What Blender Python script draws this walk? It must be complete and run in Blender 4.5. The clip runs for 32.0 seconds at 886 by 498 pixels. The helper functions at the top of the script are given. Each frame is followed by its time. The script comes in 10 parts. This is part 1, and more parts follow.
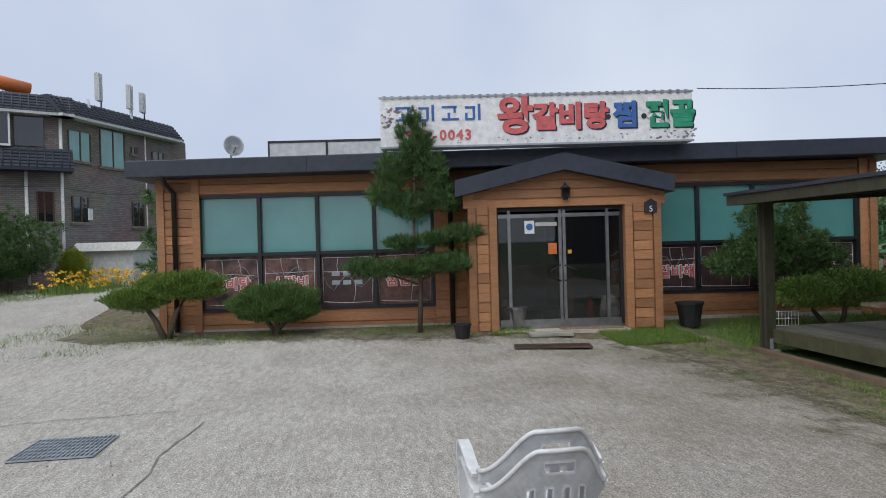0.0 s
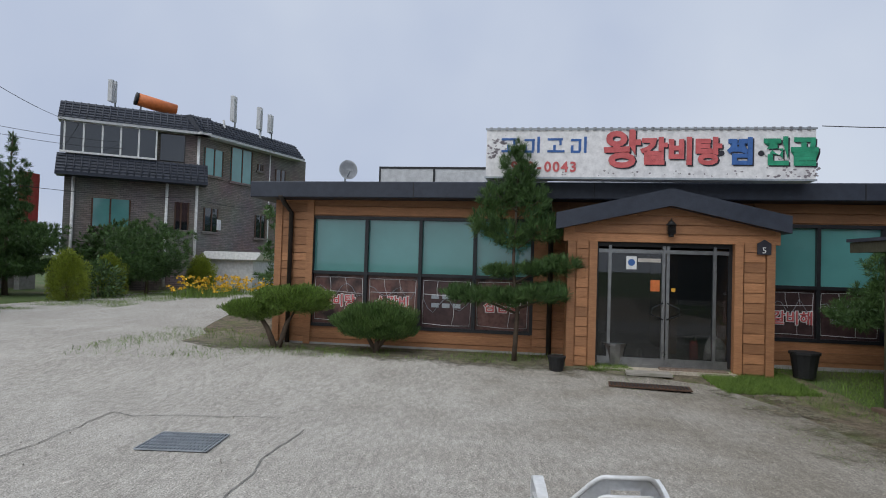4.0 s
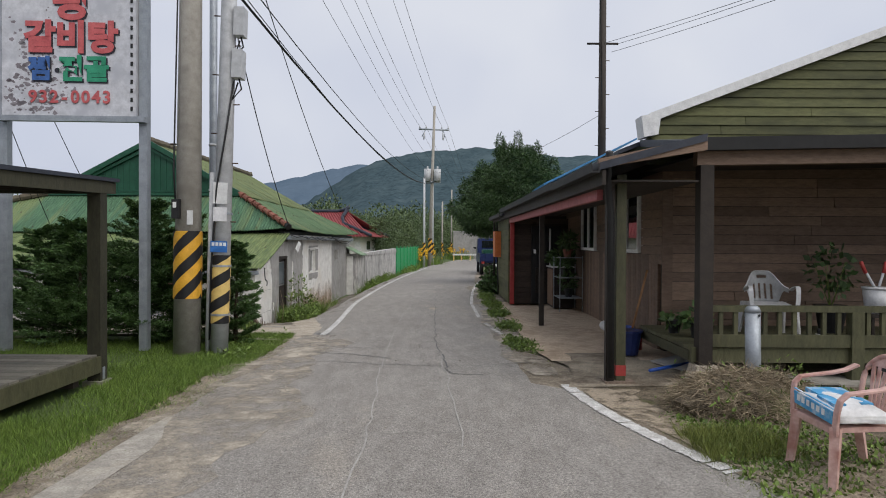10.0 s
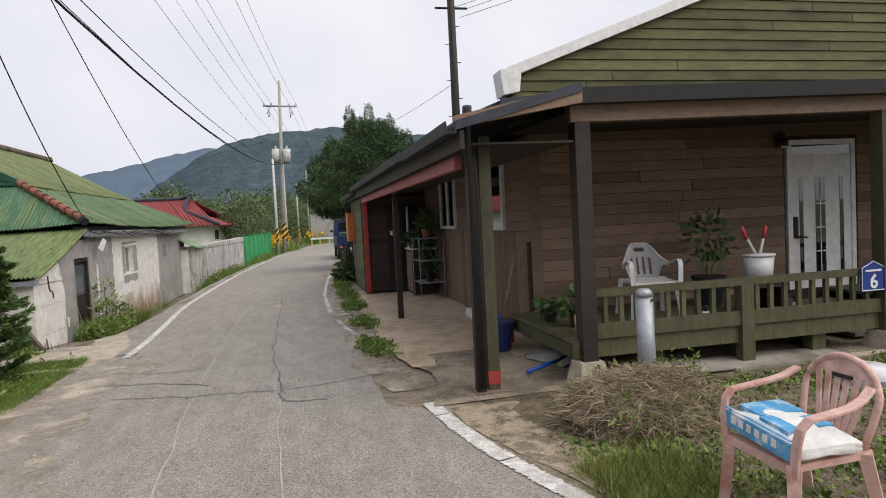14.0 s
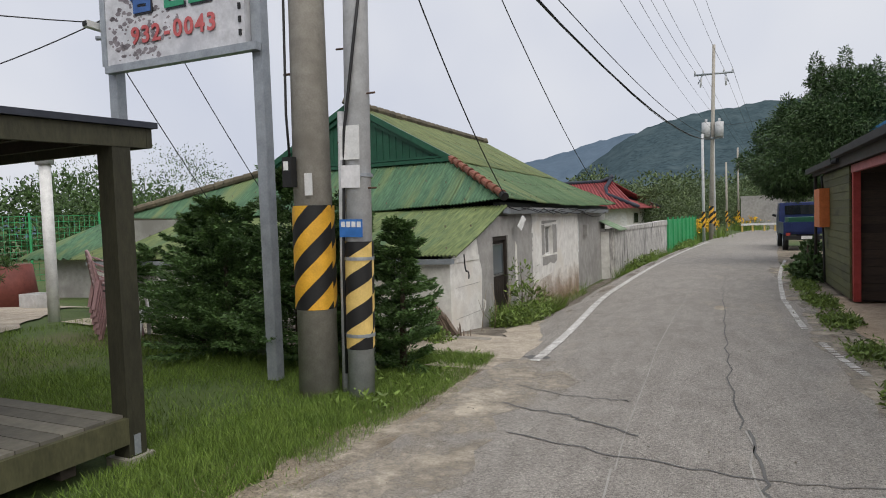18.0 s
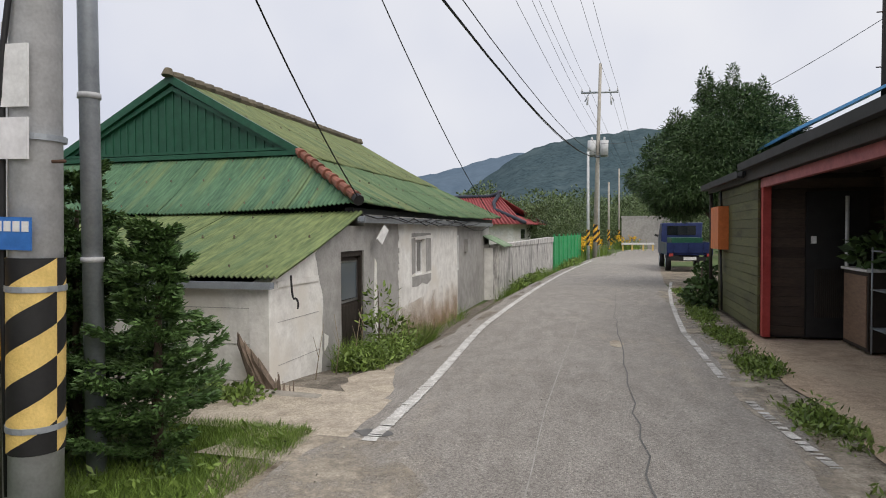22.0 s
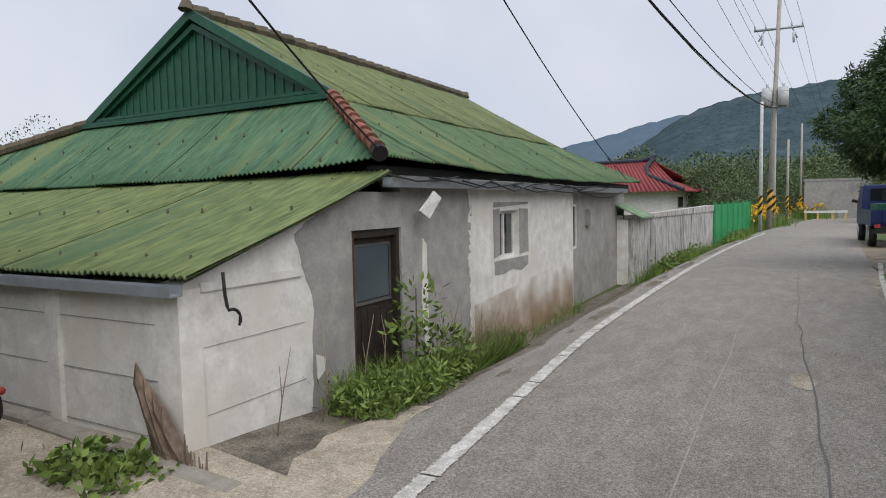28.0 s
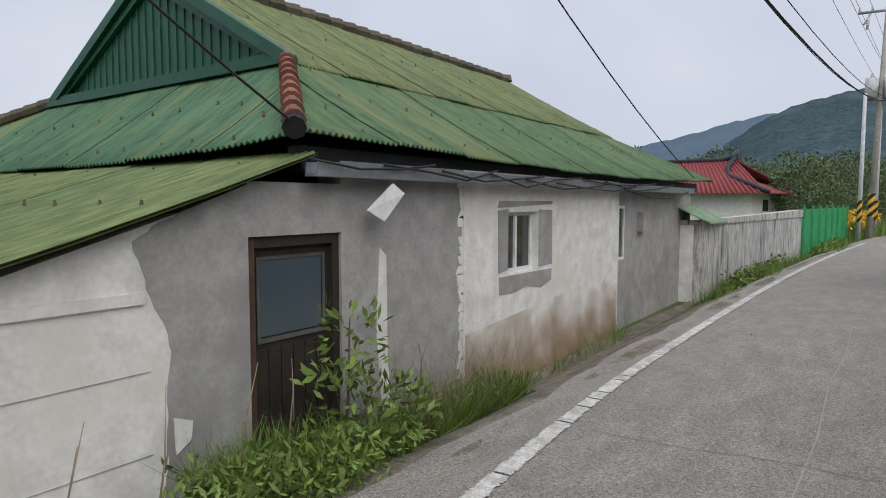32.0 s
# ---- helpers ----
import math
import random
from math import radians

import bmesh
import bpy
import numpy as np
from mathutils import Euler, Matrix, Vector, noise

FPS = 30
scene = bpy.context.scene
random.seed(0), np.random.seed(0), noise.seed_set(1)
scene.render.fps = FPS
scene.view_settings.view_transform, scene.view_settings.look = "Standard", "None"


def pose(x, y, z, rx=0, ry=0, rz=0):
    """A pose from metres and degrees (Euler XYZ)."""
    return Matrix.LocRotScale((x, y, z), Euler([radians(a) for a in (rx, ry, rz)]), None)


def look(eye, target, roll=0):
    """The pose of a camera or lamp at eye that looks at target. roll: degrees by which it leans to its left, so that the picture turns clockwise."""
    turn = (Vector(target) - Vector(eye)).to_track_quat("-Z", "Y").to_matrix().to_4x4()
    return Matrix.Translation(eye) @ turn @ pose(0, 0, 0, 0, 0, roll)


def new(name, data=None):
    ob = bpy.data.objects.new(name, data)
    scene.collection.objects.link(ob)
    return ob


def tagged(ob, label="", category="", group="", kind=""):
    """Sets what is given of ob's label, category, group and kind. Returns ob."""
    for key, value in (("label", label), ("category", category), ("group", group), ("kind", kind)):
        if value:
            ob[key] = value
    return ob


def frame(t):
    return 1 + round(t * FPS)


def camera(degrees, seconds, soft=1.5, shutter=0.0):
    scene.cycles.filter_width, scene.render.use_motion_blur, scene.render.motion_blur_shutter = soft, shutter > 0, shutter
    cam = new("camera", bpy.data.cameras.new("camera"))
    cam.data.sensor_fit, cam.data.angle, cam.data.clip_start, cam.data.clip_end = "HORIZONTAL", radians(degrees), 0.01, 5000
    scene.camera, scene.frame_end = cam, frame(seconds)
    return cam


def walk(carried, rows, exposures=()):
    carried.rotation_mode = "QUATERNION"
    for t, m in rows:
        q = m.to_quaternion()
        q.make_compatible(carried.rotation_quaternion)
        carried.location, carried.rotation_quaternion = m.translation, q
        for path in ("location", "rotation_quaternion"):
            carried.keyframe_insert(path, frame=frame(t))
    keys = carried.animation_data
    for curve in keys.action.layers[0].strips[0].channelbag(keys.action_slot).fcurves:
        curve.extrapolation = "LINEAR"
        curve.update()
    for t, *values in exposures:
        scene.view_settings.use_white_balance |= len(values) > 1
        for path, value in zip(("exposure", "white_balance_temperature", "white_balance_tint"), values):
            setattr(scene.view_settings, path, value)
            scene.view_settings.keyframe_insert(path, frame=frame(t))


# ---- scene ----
cam = camera(70.7, 32.0, soft=1.0)

PATH = [
    (0, (3.802, -2.036, 1.592), (1.822, -1.756, 1.576), -1.6),
    (0.5, (3.655, -2.098, 1.549), (1.661, -2.241, 1.562), -1.5),
    (1, (3.503, -2.159, 1.503), (1.56, -2.634, 1.528), -1.7),
    (1.5, (3.369, -2.214, 1.466), (1.528, -2.994, 1.489), -1.2),
    (2, (3.339, -2.226, 1.459), (1.568, -3.155, 1.492), -1.2),
    (2.5, (3.466, -2.177, 1.495), (1.655, -3.025, 1.527), 0.2),
    (4.5, (4.048, -1.875, 1.695), (2.077, -1.541, 1.755), 1.1),
    (5, (3.936, -1.752, 1.693), (2.08, -1.009, 1.744), 0.8),
    (5.5, (3.798, -1.661, 1.713), (2.15, -0.529, 1.743), 2.0),
    (6, (3.639, -1.57, 1.664), (2.226, -0.155, 1.698), 1.7),
    (6.5, (3.606, -1.416, 1.627), (2.535, 0.272, 1.663), 2.0),
    (7, (3.671, -1.258, 1.661), (2.824, 0.554, 1.674), 1.5),
    (7.5, (3.692, -1.031, 1.629), (3.069, 0.869, 1.654), 1.8),
    (8, (3.66, -0.865, 1.633), (3.214, 1.085, 1.623), 0.9),
    (8.5, (3.535, -0.639, 1.638), (3.27, 1.343, 1.667), -1.0),
    (9, (3.496, -0.422, 1.642), (3.351, 1.573, 1.642), -0.7),
    (9.5, (3.55, -0.201, 1.636), (3.438, 1.796, 1.64), 0.3),
    (10, (3.635, 0.023, 1.616), (3.624, 2.023, 1.595), 0.3),
    (10.5, (3.635, 0.242, 1.623), (3.728, 2.24, 1.603), -0.6),
    (11, (3.661, 0.394, 1.619), (4.027, 2.359, 1.553), -0.4),
    (11.5, (3.761, 0.536, 1.617), (4.253, 2.471, 1.513), -0.2),
    (12, (3.81, 0.688, 1.623), (4.586, 2.529, 1.535), 0.4),
    (12.5, (3.841, 0.931, 1.613), (4.828, 2.669, 1.536), -0.8),
    (13, (3.995, 1.121, 1.577), (5.018, 2.838, 1.506), -1.7),
    (13.5, (4.029, 1.323, 1.663), (4.781, 3.174, 1.592), -2.6),
    (14, (4.011, 1.607, 1.664), (4.43, 3.56, 1.568), -2.9),
    (14.5, (3.935, 1.955, 1.565), (4.214, 3.933, 1.471), -1.4),
    (15, (3.905, 2.343, 1.556), (4.005, 4.333, 1.383), -1.7),
    (15.5, (3.792, 2.636, 1.597), (3.64, 4.622, 1.422), -1.6),
    (17.5, (3.57, 3.89, 1.581), (2.829, 5.747, 1.537), -1.3),
    (18, (3.48, 4.141, 1.574), (2.643, 5.956, 1.485), -2.0),
    (18.5, (3.459, 4.434, 1.581), (2.509, 6.193, 1.503), -0.2),
    (19, (3.323, 4.78, 1.577), (2.342, 6.522, 1.515), -0.4),
    (19.5, (3.238, 5.055, 1.596), (2.419, 6.878, 1.52), 0.5),
    (20, (3.273, 5.382, 1.554), (2.656, 7.282, 1.467), -0.3),
    (20.5, (3.33, 5.63, 1.547), (2.755, 7.543, 1.444), -0.3),
    (21, (3.261, 5.872, 1.557), (2.691, 7.785, 1.448), -0.1),
    (21.5, (3.202, 6.174, 1.54), (2.616, 8.083, 1.44), -1.4),
    (22, (3.201, 6.47, 1.538), (2.69, 8.402, 1.482), -0.3),
    (22.5, (3.284, 6.67, 1.544), (2.828, 8.617, 1.488), -0.5),
    (23, (3.271, 6.973, 1.526), (2.907, 8.939, 1.463), -0.7),
    (23.5, (3.259, 7.319, 1.495), (2.954, 9.291, 1.364), 0.0),
    (24, (3.382, 7.595, 1.508), (3.089, 9.57, 1.382), 0.9),
    (24.5, (3.373, 7.867, 1.488), (3.175, 9.851, 1.34), 0.9),
    (25, (3.349, 8.103, 1.509), (3.286, 10.097, 1.37), -0.7),
    (25.5, (3.329, 8.338, 1.48), (3.022, 10.309, 1.329), -0.9),
    (26, (3.281, 8.611, 1.511), (2.687, 10.515, 1.371), -1.0),
    (26.5, (3.187, 8.803, 1.514), (2.49, 10.673, 1.374), -1.2),
    (28.5, (3.161, 9.701, 1.494), (2.139, 11.414, 1.354), -1.7),
    (29, (3.144, 9.948, 1.494), (2.049, 11.617, 1.372), -2.1),
    (29.5, (3.214, 10.221, 1.482), (1.907, 11.733, 1.399), -0.3),
    (30, (3.211, 10.425, 1.498), (1.829, 11.863, 1.349), -2.2),
    (30.5, (3.167, 10.565, 1.497), (1.783, 11.998, 1.315), -1.8),
    (31, (3.082, 10.838, 1.504), (1.922, 12.454, 1.299), -0.3),
    (31.5, (3.085, 11.121, 1.503), (1.964, 12.77, 1.34), 0.8),
    (32, (3.024, 11.368, 1.499), (1.871, 12.995, 1.349), 0.1),
]
EXPOSURES = [(0, 0.03, 6150, 8), (2, -0.12, 6150, 8), (4.5, -0.12, 6150, 8), (7, -0.02, 6250, 9), (9, 0.0, 6450, 10), (11, -0.03, 6600, 11), (12, 0.15, 6800, 11), (13, 0.35, 6950, 12), (15, 0.18, 6800, 12), (18, 0.05, 6700, 10), (19, 0.0, 6650, 10), (21, 0.12, 6750, 11), (23, 0.18, 6800, 11), (26, 0.1, 6700, 11), (28.5, 0.03, 6450, 10), (32, -0.02, 6400, 10)]
walk(cam, [(t, look(eye, target, roll)) for t, eye, target, roll in PATH], EXPOSURES)

# ---- world, sun, exposure ----
world = bpy.data.worlds.new("overcast_sky")
scene.world = world
world.use_nodes = True
wn, wl = world.node_tree.nodes, world.node_tree.links
sky = wn.new("ShaderNodeTexSky")
sky.sky_type = 'NISHITA'
sky.sun_disc = False
sky.sun_elevation, sky.sun_rotation = radians(55), radians(132)
sky.dust_density, sky.air_density = 4.0, 1.0
pale = wn.new("ShaderNodeMix")
pale.data_type = 'RGBA'
pale.inputs[0].default_value = 0.93
cloud = wn.new("ShaderNodeTexNoise")
cloud.inputs["Scale"].default_value = 1.6
cloud.inputs["Detail"].default_value = 4
cramp = wn.new("ShaderNodeValToRGB")
cramp.color_ramp.elements[0].position, cramp.color_ramp.elements[0].color = 0.34, (5.5, 6.0, 7.4, 1)
cramp.color_ramp.elements[1].position, cramp.color_ramp.elements[1].color = 0.66, (7.5, 7.8, 8.5, 1)
wl.new(cloud.outputs["Fac"], cramp.inputs[0])
wl.new(sky.outputs[0], pale.inputs[6])
wl.new(cramp.outputs[0], pale.inputs[7])
wl.new(pale.outputs[2], wn["Background"].inputs[0])
wn["Background"].inputs[1].default_value = 0.1
sun = new("sun", bpy.data.lights.new("sun", 'SUN'))
sun.data.energy, sun.data.angle, sun.data.color = 2.2, radians(75), (1.0, 0.96, 0.9)
sun.matrix_world = look((9, -8, 17), (0, 0, 0))


# ---- materials ----
def brick_mat():
    """Grey-brown brickwork for a far wall, laid along both of its faces."""
    m = bpy.data.materials.new("grey_brown_brick")
    m.use_nodes = True
    n, l = m.node_tree.nodes, m.node_tree.links
    p = n["Principled BSDF"]
    co, sep, com = n.new("ShaderNodeTexCoord"), n.new("ShaderNodeSeparateXYZ"), n.new("ShaderNodeCombineXYZ")
    l.new(co.outputs["Object"], sep.inputs[0])
    d = n.new("ShaderNodeMath")
    d.operation = 'SUBTRACT'
    l.new(sep.outputs["X"], d.inputs[0])
    l.new(sep.outputs["Y"], d.inputs[1])
    l.new(d.outputs[0], com.inputs["X"])
    l.new(sep.outputs["Z"], com.inputs["Y"])
    b = n.new("ShaderNodeTexBrick")
    b.inputs["Scale"].default_value = 1.0
    b.inputs["Brick Width"].default_value, b.inputs["Row Height"].default_value = 0.3, 0.085
    b.inputs["Mortar Size"].default_value = 0.012
    b.inputs["Color1"].default_value, b.inputs["Color2"].default_value = (0.20, 0.172, 0.155, 1), (0.30, 0.26, 0.235, 1)
    b.inputs["Mortar"].default_value = (0.13, 0.12, 0.115, 1)
    l.new(com.outputs[0], b.inputs["Vector"])
    t = n.new("ShaderNodeTexNoise")
    t.inputs["Scale"].default_value, t.inputs["Detail"].default_value = 0.6, 6
    l.new(co.outputs["Object"], t.inputs[0])
    x = n.new("ShaderNodeMix")
    x.data_type, x.blend_type = 'RGBA', 'MULTIPLY'
    x.inputs[0].default_value = 0.5
    l.new(b.outputs["Color"], x.inputs[6])
    l.new(t.outputs["Color"], x.inputs[7])
    l.new(x.outputs[2], p.inputs["Base Color"])
    p.inputs["Roughness"].default_value = 0.9
    return m


def mat(name, a, b, scale=3.0, rough=0.8, bump=0.3, fine=60.0, metal=0.0, per="", stain=None, stain_scale=0.6, stretch=(1, 1, 1), spec=0.4, middle=9.0, gain=1.0):
    """Two-scale noise paint: a to b over large patches, fine grain, relief, and stains of a colour."""
    m = bpy.data.materials.new(name)
    m.use_nodes = True
    n, l = m.node_tree.nodes, m.node_tree.links
    p = n["Principled BSDF"]
    co = n.new("ShaderNodeTexCoord")
    mp = n.new("ShaderNodeMapping")
    mp.inputs["Scale"].default_value = stretch
    l.new(co.outputs["Object"], mp.inputs[0])

    def noise_tex(s, d=5):
        t = n.new("ShaderNodeTexNoise")
        t.inputs["Scale"].default_value, t.inputs["Detail"].default_value = s, d
        l.new(mp.outputs[0], t.inputs[0])
        return t

    def mix(f, c1, c2, mode='MIX'):
        x = n.new("ShaderNodeMix")
        x.data_type, x.blend_type = 'RGBA', mode
        for sock, v in ((x.inputs[0], f), (x.inputs[6], c1), (x.inputs[7], c2)):
            if hasattr(v, "links"):
                l.new(v, sock)
            elif isinstance(v, tuple):
                sock.default_value = (*v, 1)
            else:
                sock.default_value = v
        return x.outputs[2]

    def ramp(src, lo, hi):
        r = n.new("ShaderNodeMapRange")
        r.inputs[1].default_value, r.inputs[2].default_value = lo, hi
        l.new(src, r.inputs[0])
        return r.outputs[0]

    big = noise_tex(scale)
    small = noise_tex(fine, 3)
    c = mix(ramp(big.outputs["Fac"], 0.35, 0.65), a, b)
    grain = ramp(small.outputs["Fac"], 0.5 - 0.3 / gain, 0.5 + 0.3 / gain)
    c = mix(min(0.6, 0.35 * gain), c, mix(grain, tuple(v * 0.55 for v in a), tuple(min(1, v * 1.3) for v in b)))
    mid = noise_tex(middle, 6)
    c = mix(min(0.5, 0.3 * gain), c, mix(ramp(mid.outputs["Fac"], 0.5 - 0.2 / gain, 0.5 + 0.2 / gain), tuple(v * 0.5 for v in a), tuple(min(1, v * 1.25) for v in b)))
    if stain:
        st = noise_tex(stain_scale, 8)
        c = mix(ramp(st.outputs["Fac"], 0.52, 0.68), c, stain)
    if per:
        if per == "object":
            src = n.new("ShaderNodeObjectInfo").outputs["Random"]
        else:
            src = n.new("ShaderNodeNewGeometry").outputs["Random Per Island"]
        hs = n.new("ShaderNodeHueSaturation")
        r = n.new("ShaderNodeMapRange")
        r.inputs[3].default_value, r.inputs[4].default_value = (0.72, 1.28) if per == "object" else (0.5, 1.5)
        l.new(src, r.inputs[0])
        l.new(r.outputs[0], hs.inputs["Value"])
        l.new(c, hs.inputs["Color"])
        c = hs.outputs[0]
    l.new(c, p.inputs["Base Color"])
    rr = n.new("ShaderNodeMapRange")
    rr.inputs[3].default_value, rr.inputs[4].default_value = max(0.02, rough - 0.12), min(1, rough + 0.1)
    l.new(big.outputs["Fac"], rr.inputs[0])
    l.new(rr.outputs[0], p.inputs["Roughness"])
    p.inputs["Metallic"].default_value = metal
    p.inputs["Specular IOR Level"].default_value = spec
    if bump:
        bp = n.new("ShaderNodeBump")
        bp.inputs["Strength"].default_value, bp.inputs["Distance"].default_value = bump, 0.01
        l.new(small.outputs["Fac"], bp.inputs["Height"])
        l.new(bp.outputs[0], p.inputs["Normal"])
    return m


def gritty(name, dark, pale, dust, big=0.4, mottle=3.5, stretch=(1, 1, 1), specks=110, speck_gain=0.5, dusty=(0.5, 0.66), grain=0.45, bump=0.5, patches=0.6):
    """Worn paving or bare soil: broad patches, ragged mottling, fine grain and loose specks of grit."""
    m = bpy.data.materials.new(name)
    m.use_nodes = True
    n, l = m.node_tree.nodes, m.node_tree.links
    p = n["Principled BSDF"]
    co, mp = n.new("ShaderNodeTexCoord"), n.new("ShaderNodeMapping")
    mp.inputs["Scale"].default_value = stretch
    l.new(co.outputs["Object"], mp.inputs[0])

    def cloud(scale, detail, rough, src):
        t = n.new("ShaderNodeTexNoise")
        t.inputs["Scale"].default_value, t.inputs["Detail"].default_value, t.inputs["Roughness"].default_value = scale, detail, rough
        l.new(src.outputs[0] if src is mp else src.outputs["Object"], t.inputs[0])
        return t.outputs["Fac"]

    def span(src, lo, hi, a=0.0, b=1.0):
        r = n.new("ShaderNodeMapRange")
        for k, v in zip((1, 2, 3, 4), (lo, hi, a, b)):
            r.inputs[k].default_value = v
        l.new(src, r.inputs[0])
        return r.outputs[0]

    def mix(f, a, b, mode='MIX'):
        x = n.new("ShaderNodeMix")
        x.data_type, x.blend_type = 'RGBA', mode
        for sock, v in ((x.inputs[0], f), (x.inputs[6], a), (x.inputs[7], b)):
            if hasattr(v, "links"):
                l.new(v, sock)
            else:
                sock.default_value = (*v, 1) if isinstance(v, tuple) else v
        return x.outputs[2]
    broad, ragged, fine = cloud(big, 5, 0.6, co), cloud(mottle, 8, 0.72, mp), cloud(70, 4, 0.8, co)
    c = mix(span(broad, 0.36, 0.64), dark, pale)
    c = mix(patches, c, mix(span(ragged, 0.42, 0.6), tuple(v * 0.72 for v in dark), tuple(min(1, v * 1.14) for v in pale)))
    c = mix(span(cloud(big * 1.7, 7, 0.7, mp), *dusty, 0, 0.85), c, dust)
    c = mix(1.0, c, mix(span(fine, 0.5 - 0.16, 0.5 + 0.16), (1 - grain,) * 3, (1 + grain * 0.8,) * 3), 'MULTIPLY')
    vo = n.new("ShaderNodeTexVoronoi")
    vo.inputs["Scale"].default_value = specks
    l.new(co.outputs["Object"], vo.inputs["Vector"])
    sp = n.new("ShaderNodeSeparateColor")
    l.new(vo.outputs["Color"], sp.inputs[0])
    stone = mix(span(sp.outputs[0], 0.2, 0.8), (1 - speck_gain,) * 3, (1 + speck_gain,) * 3)
    c = mix(span(vo.outputs["Distance"], 0.42, 0.3), c, mix(1.0, c, stone, 'MULTIPLY'))
    l.new(c, p.inputs["Base Color"])
    p.inputs["Roughness"].default_value = 0.93
    p.inputs["Specular IOR Level"].default_value = 0.3
    bp = n.new("ShaderNodeBump")
    bp.inputs["Strength"].default_value, bp.inputs["Distance"].default_value = bump, 0.008
    hgt = n.new("ShaderNodeMath")
    hgt.operation = 'ADD'
    l.new(fine, hgt.inputs[0])
    l.new(vo.outputs["Distance"], hgt.inputs[1])
    l.new(hgt.outputs[0], bp.inputs["Height"])
    l.new(bp.outputs[0], p.inputs["Normal"])
    return m


def drifted(m, scale, lo, hi, lie=None):
    """Lets a thin spread of dust or soil break up: its cover is patchy, and thins out across the line that lie (a, b, c) gives as a * x + b * y + c."""
    n, l = m.node_tree.nodes, m.node_tree.links
    co, t, r = n.new("ShaderNodeTexCoord"), n.new("ShaderNodeTexNoise"), n.new("ShaderNodeMapRange")
    t.inputs["Scale"].default_value, t.inputs["Detail"].default_value, t.inputs["Roughness"].default_value = scale, 9, 0.7
    l.new(co.outputs["Object"], t.inputs[0])
    r.inputs[1].default_value, r.inputs[2].default_value = lo, hi
    cover = t.outputs["Fac"]
    if lie:
        d, a = n.new("ShaderNodeVectorMath"), n.new("ShaderNodeMath")
        d.operation, a.operation = 'DOT_PRODUCT', 'ADD'
        d.inputs[1].default_value = (lie[0], lie[1], 0)
        l.new(co.outputs["Object"], d.inputs[0])
        b = n.new("ShaderNodeMath")
        b.operation = 'ADD'
        b.inputs[1].default_value = lie[2]
        l.new(d.outputs["Value"], b.inputs[0])
        l.new(b.outputs[0], a.inputs[0])
        l.new(cover, a.inputs[1])
        cover = a.outputs[0]
    l.new(cover, r.inputs[0])
    l.new(r.outputs[0], n["Principled BSDF"].inputs["Alpha"])
    return m


def glassy(name, tint, rough=0.05, alpha=1.0):
    m = bpy.data.materials.new(name)
    m.use_nodes = True
    p = m.node_tree.nodes["Principled BSDF"]
    p.inputs["Base Color"].default_value = (*tint, 1)
    p.inputs["Roughness"].default_value = rough
    p.inputs["Specular IOR Level"].default_value = 0.8
    p.inputs["Coat Weight"].default_value, p.inputs["Coat Roughness"].default_value = 0.7, 0.02
    p.inputs["Alpha"].default_value = alpha
    n, l = m.node_tree.nodes, m.node_tree.links
    co, t, x = n.new("ShaderNodeTexCoord"), n.new("ShaderNodeTexNoise"), n.new("ShaderNodeMix")
    t.inputs["Scale"].default_value, t.inputs["Detail"].default_value = 0.9, 6
    l.new(co.outputs["Object"], t.inputs[0])
    x.data_type = 'RGBA'
    x.inputs[6].default_value, x.inputs[7].default_value = (*[v * 0.65 for v in tint], 1), (*[min(1, v * 1.4) for v in tint], 1)
    l.new(t.outputs["Fac"], x.inputs[0])
    l.new(x.outputs[2], p.inputs["Base Color"])
    return m


M = {}
M["dirt"] = gritty("dirt_soil", (0.17, 0.138, 0.10), (0.29, 0.245, 0.185), (0.36, 0.31, 0.235), 0.7, 3.2, (1, 1, 1), 45, 0.4, (0.46, 0.62), 0.45, 0.9, 0.7)
M["grassground"] = mat("grassy_ground", (0.050, 0.088, 0.020), (0.088, 0.125, 0.036), 1.2, 0.95, 0.8, 50, stain=(0.14, 0.115, 0.07), stain_scale=0.35)
M["yard"] = gritty("weedy_soil", (0.105, 0.083, 0.056), (0.205, 0.168, 0.118), (0.115, 0.125, 0.045), 0.9, 5.0, (1, 1, 1), 45, 0.45, (0.5, 0.62), 0.55, 1.0, 0.7)
M["concrete"] = gritty("pale_worn_concrete", (0.342, 0.318, 0.280), (0.43, 0.405, 0.362), (0.46, 0.435, 0.39), 0.6, 11.0, (0.6, 1.6, 1), 60, 0.45, (0.5, 0.7), 0.5, 0.6, 0.48)
M["apron"] = gritty("dusty_apron_concrete", (0.35, 0.30, 0.235), (0.46, 0.405, 0.33), (0.50, 0.44, 0.345), 0.5, 4.0, (1, 1, 1), 55, 0.3, (0.48, 0.62), 0.34, 0.4, 0.5)
M["carport_floor"] = gritty("tan_dusty_concrete_floor", (0.43, 0.325, 0.225), (0.55, 0.435, 0.32), (0.56, 0.455, 0.33), 0.6, 4.0, (1, 1, 1), 55, 0.3, (0.48, 0.62), 0.36, 0.4, 0.5)
M["asphalt"] = gritty("grey_old_asphalt", (0.282, 0.262, 0.235), (0.335, 0.315, 0.285), (0.39, 0.35, 0.295), 0.3, 3.0, (1.6, 0.6, 1), 75, 0.42, (0.56, 0.72), 0.5, 0.9, 0.32)
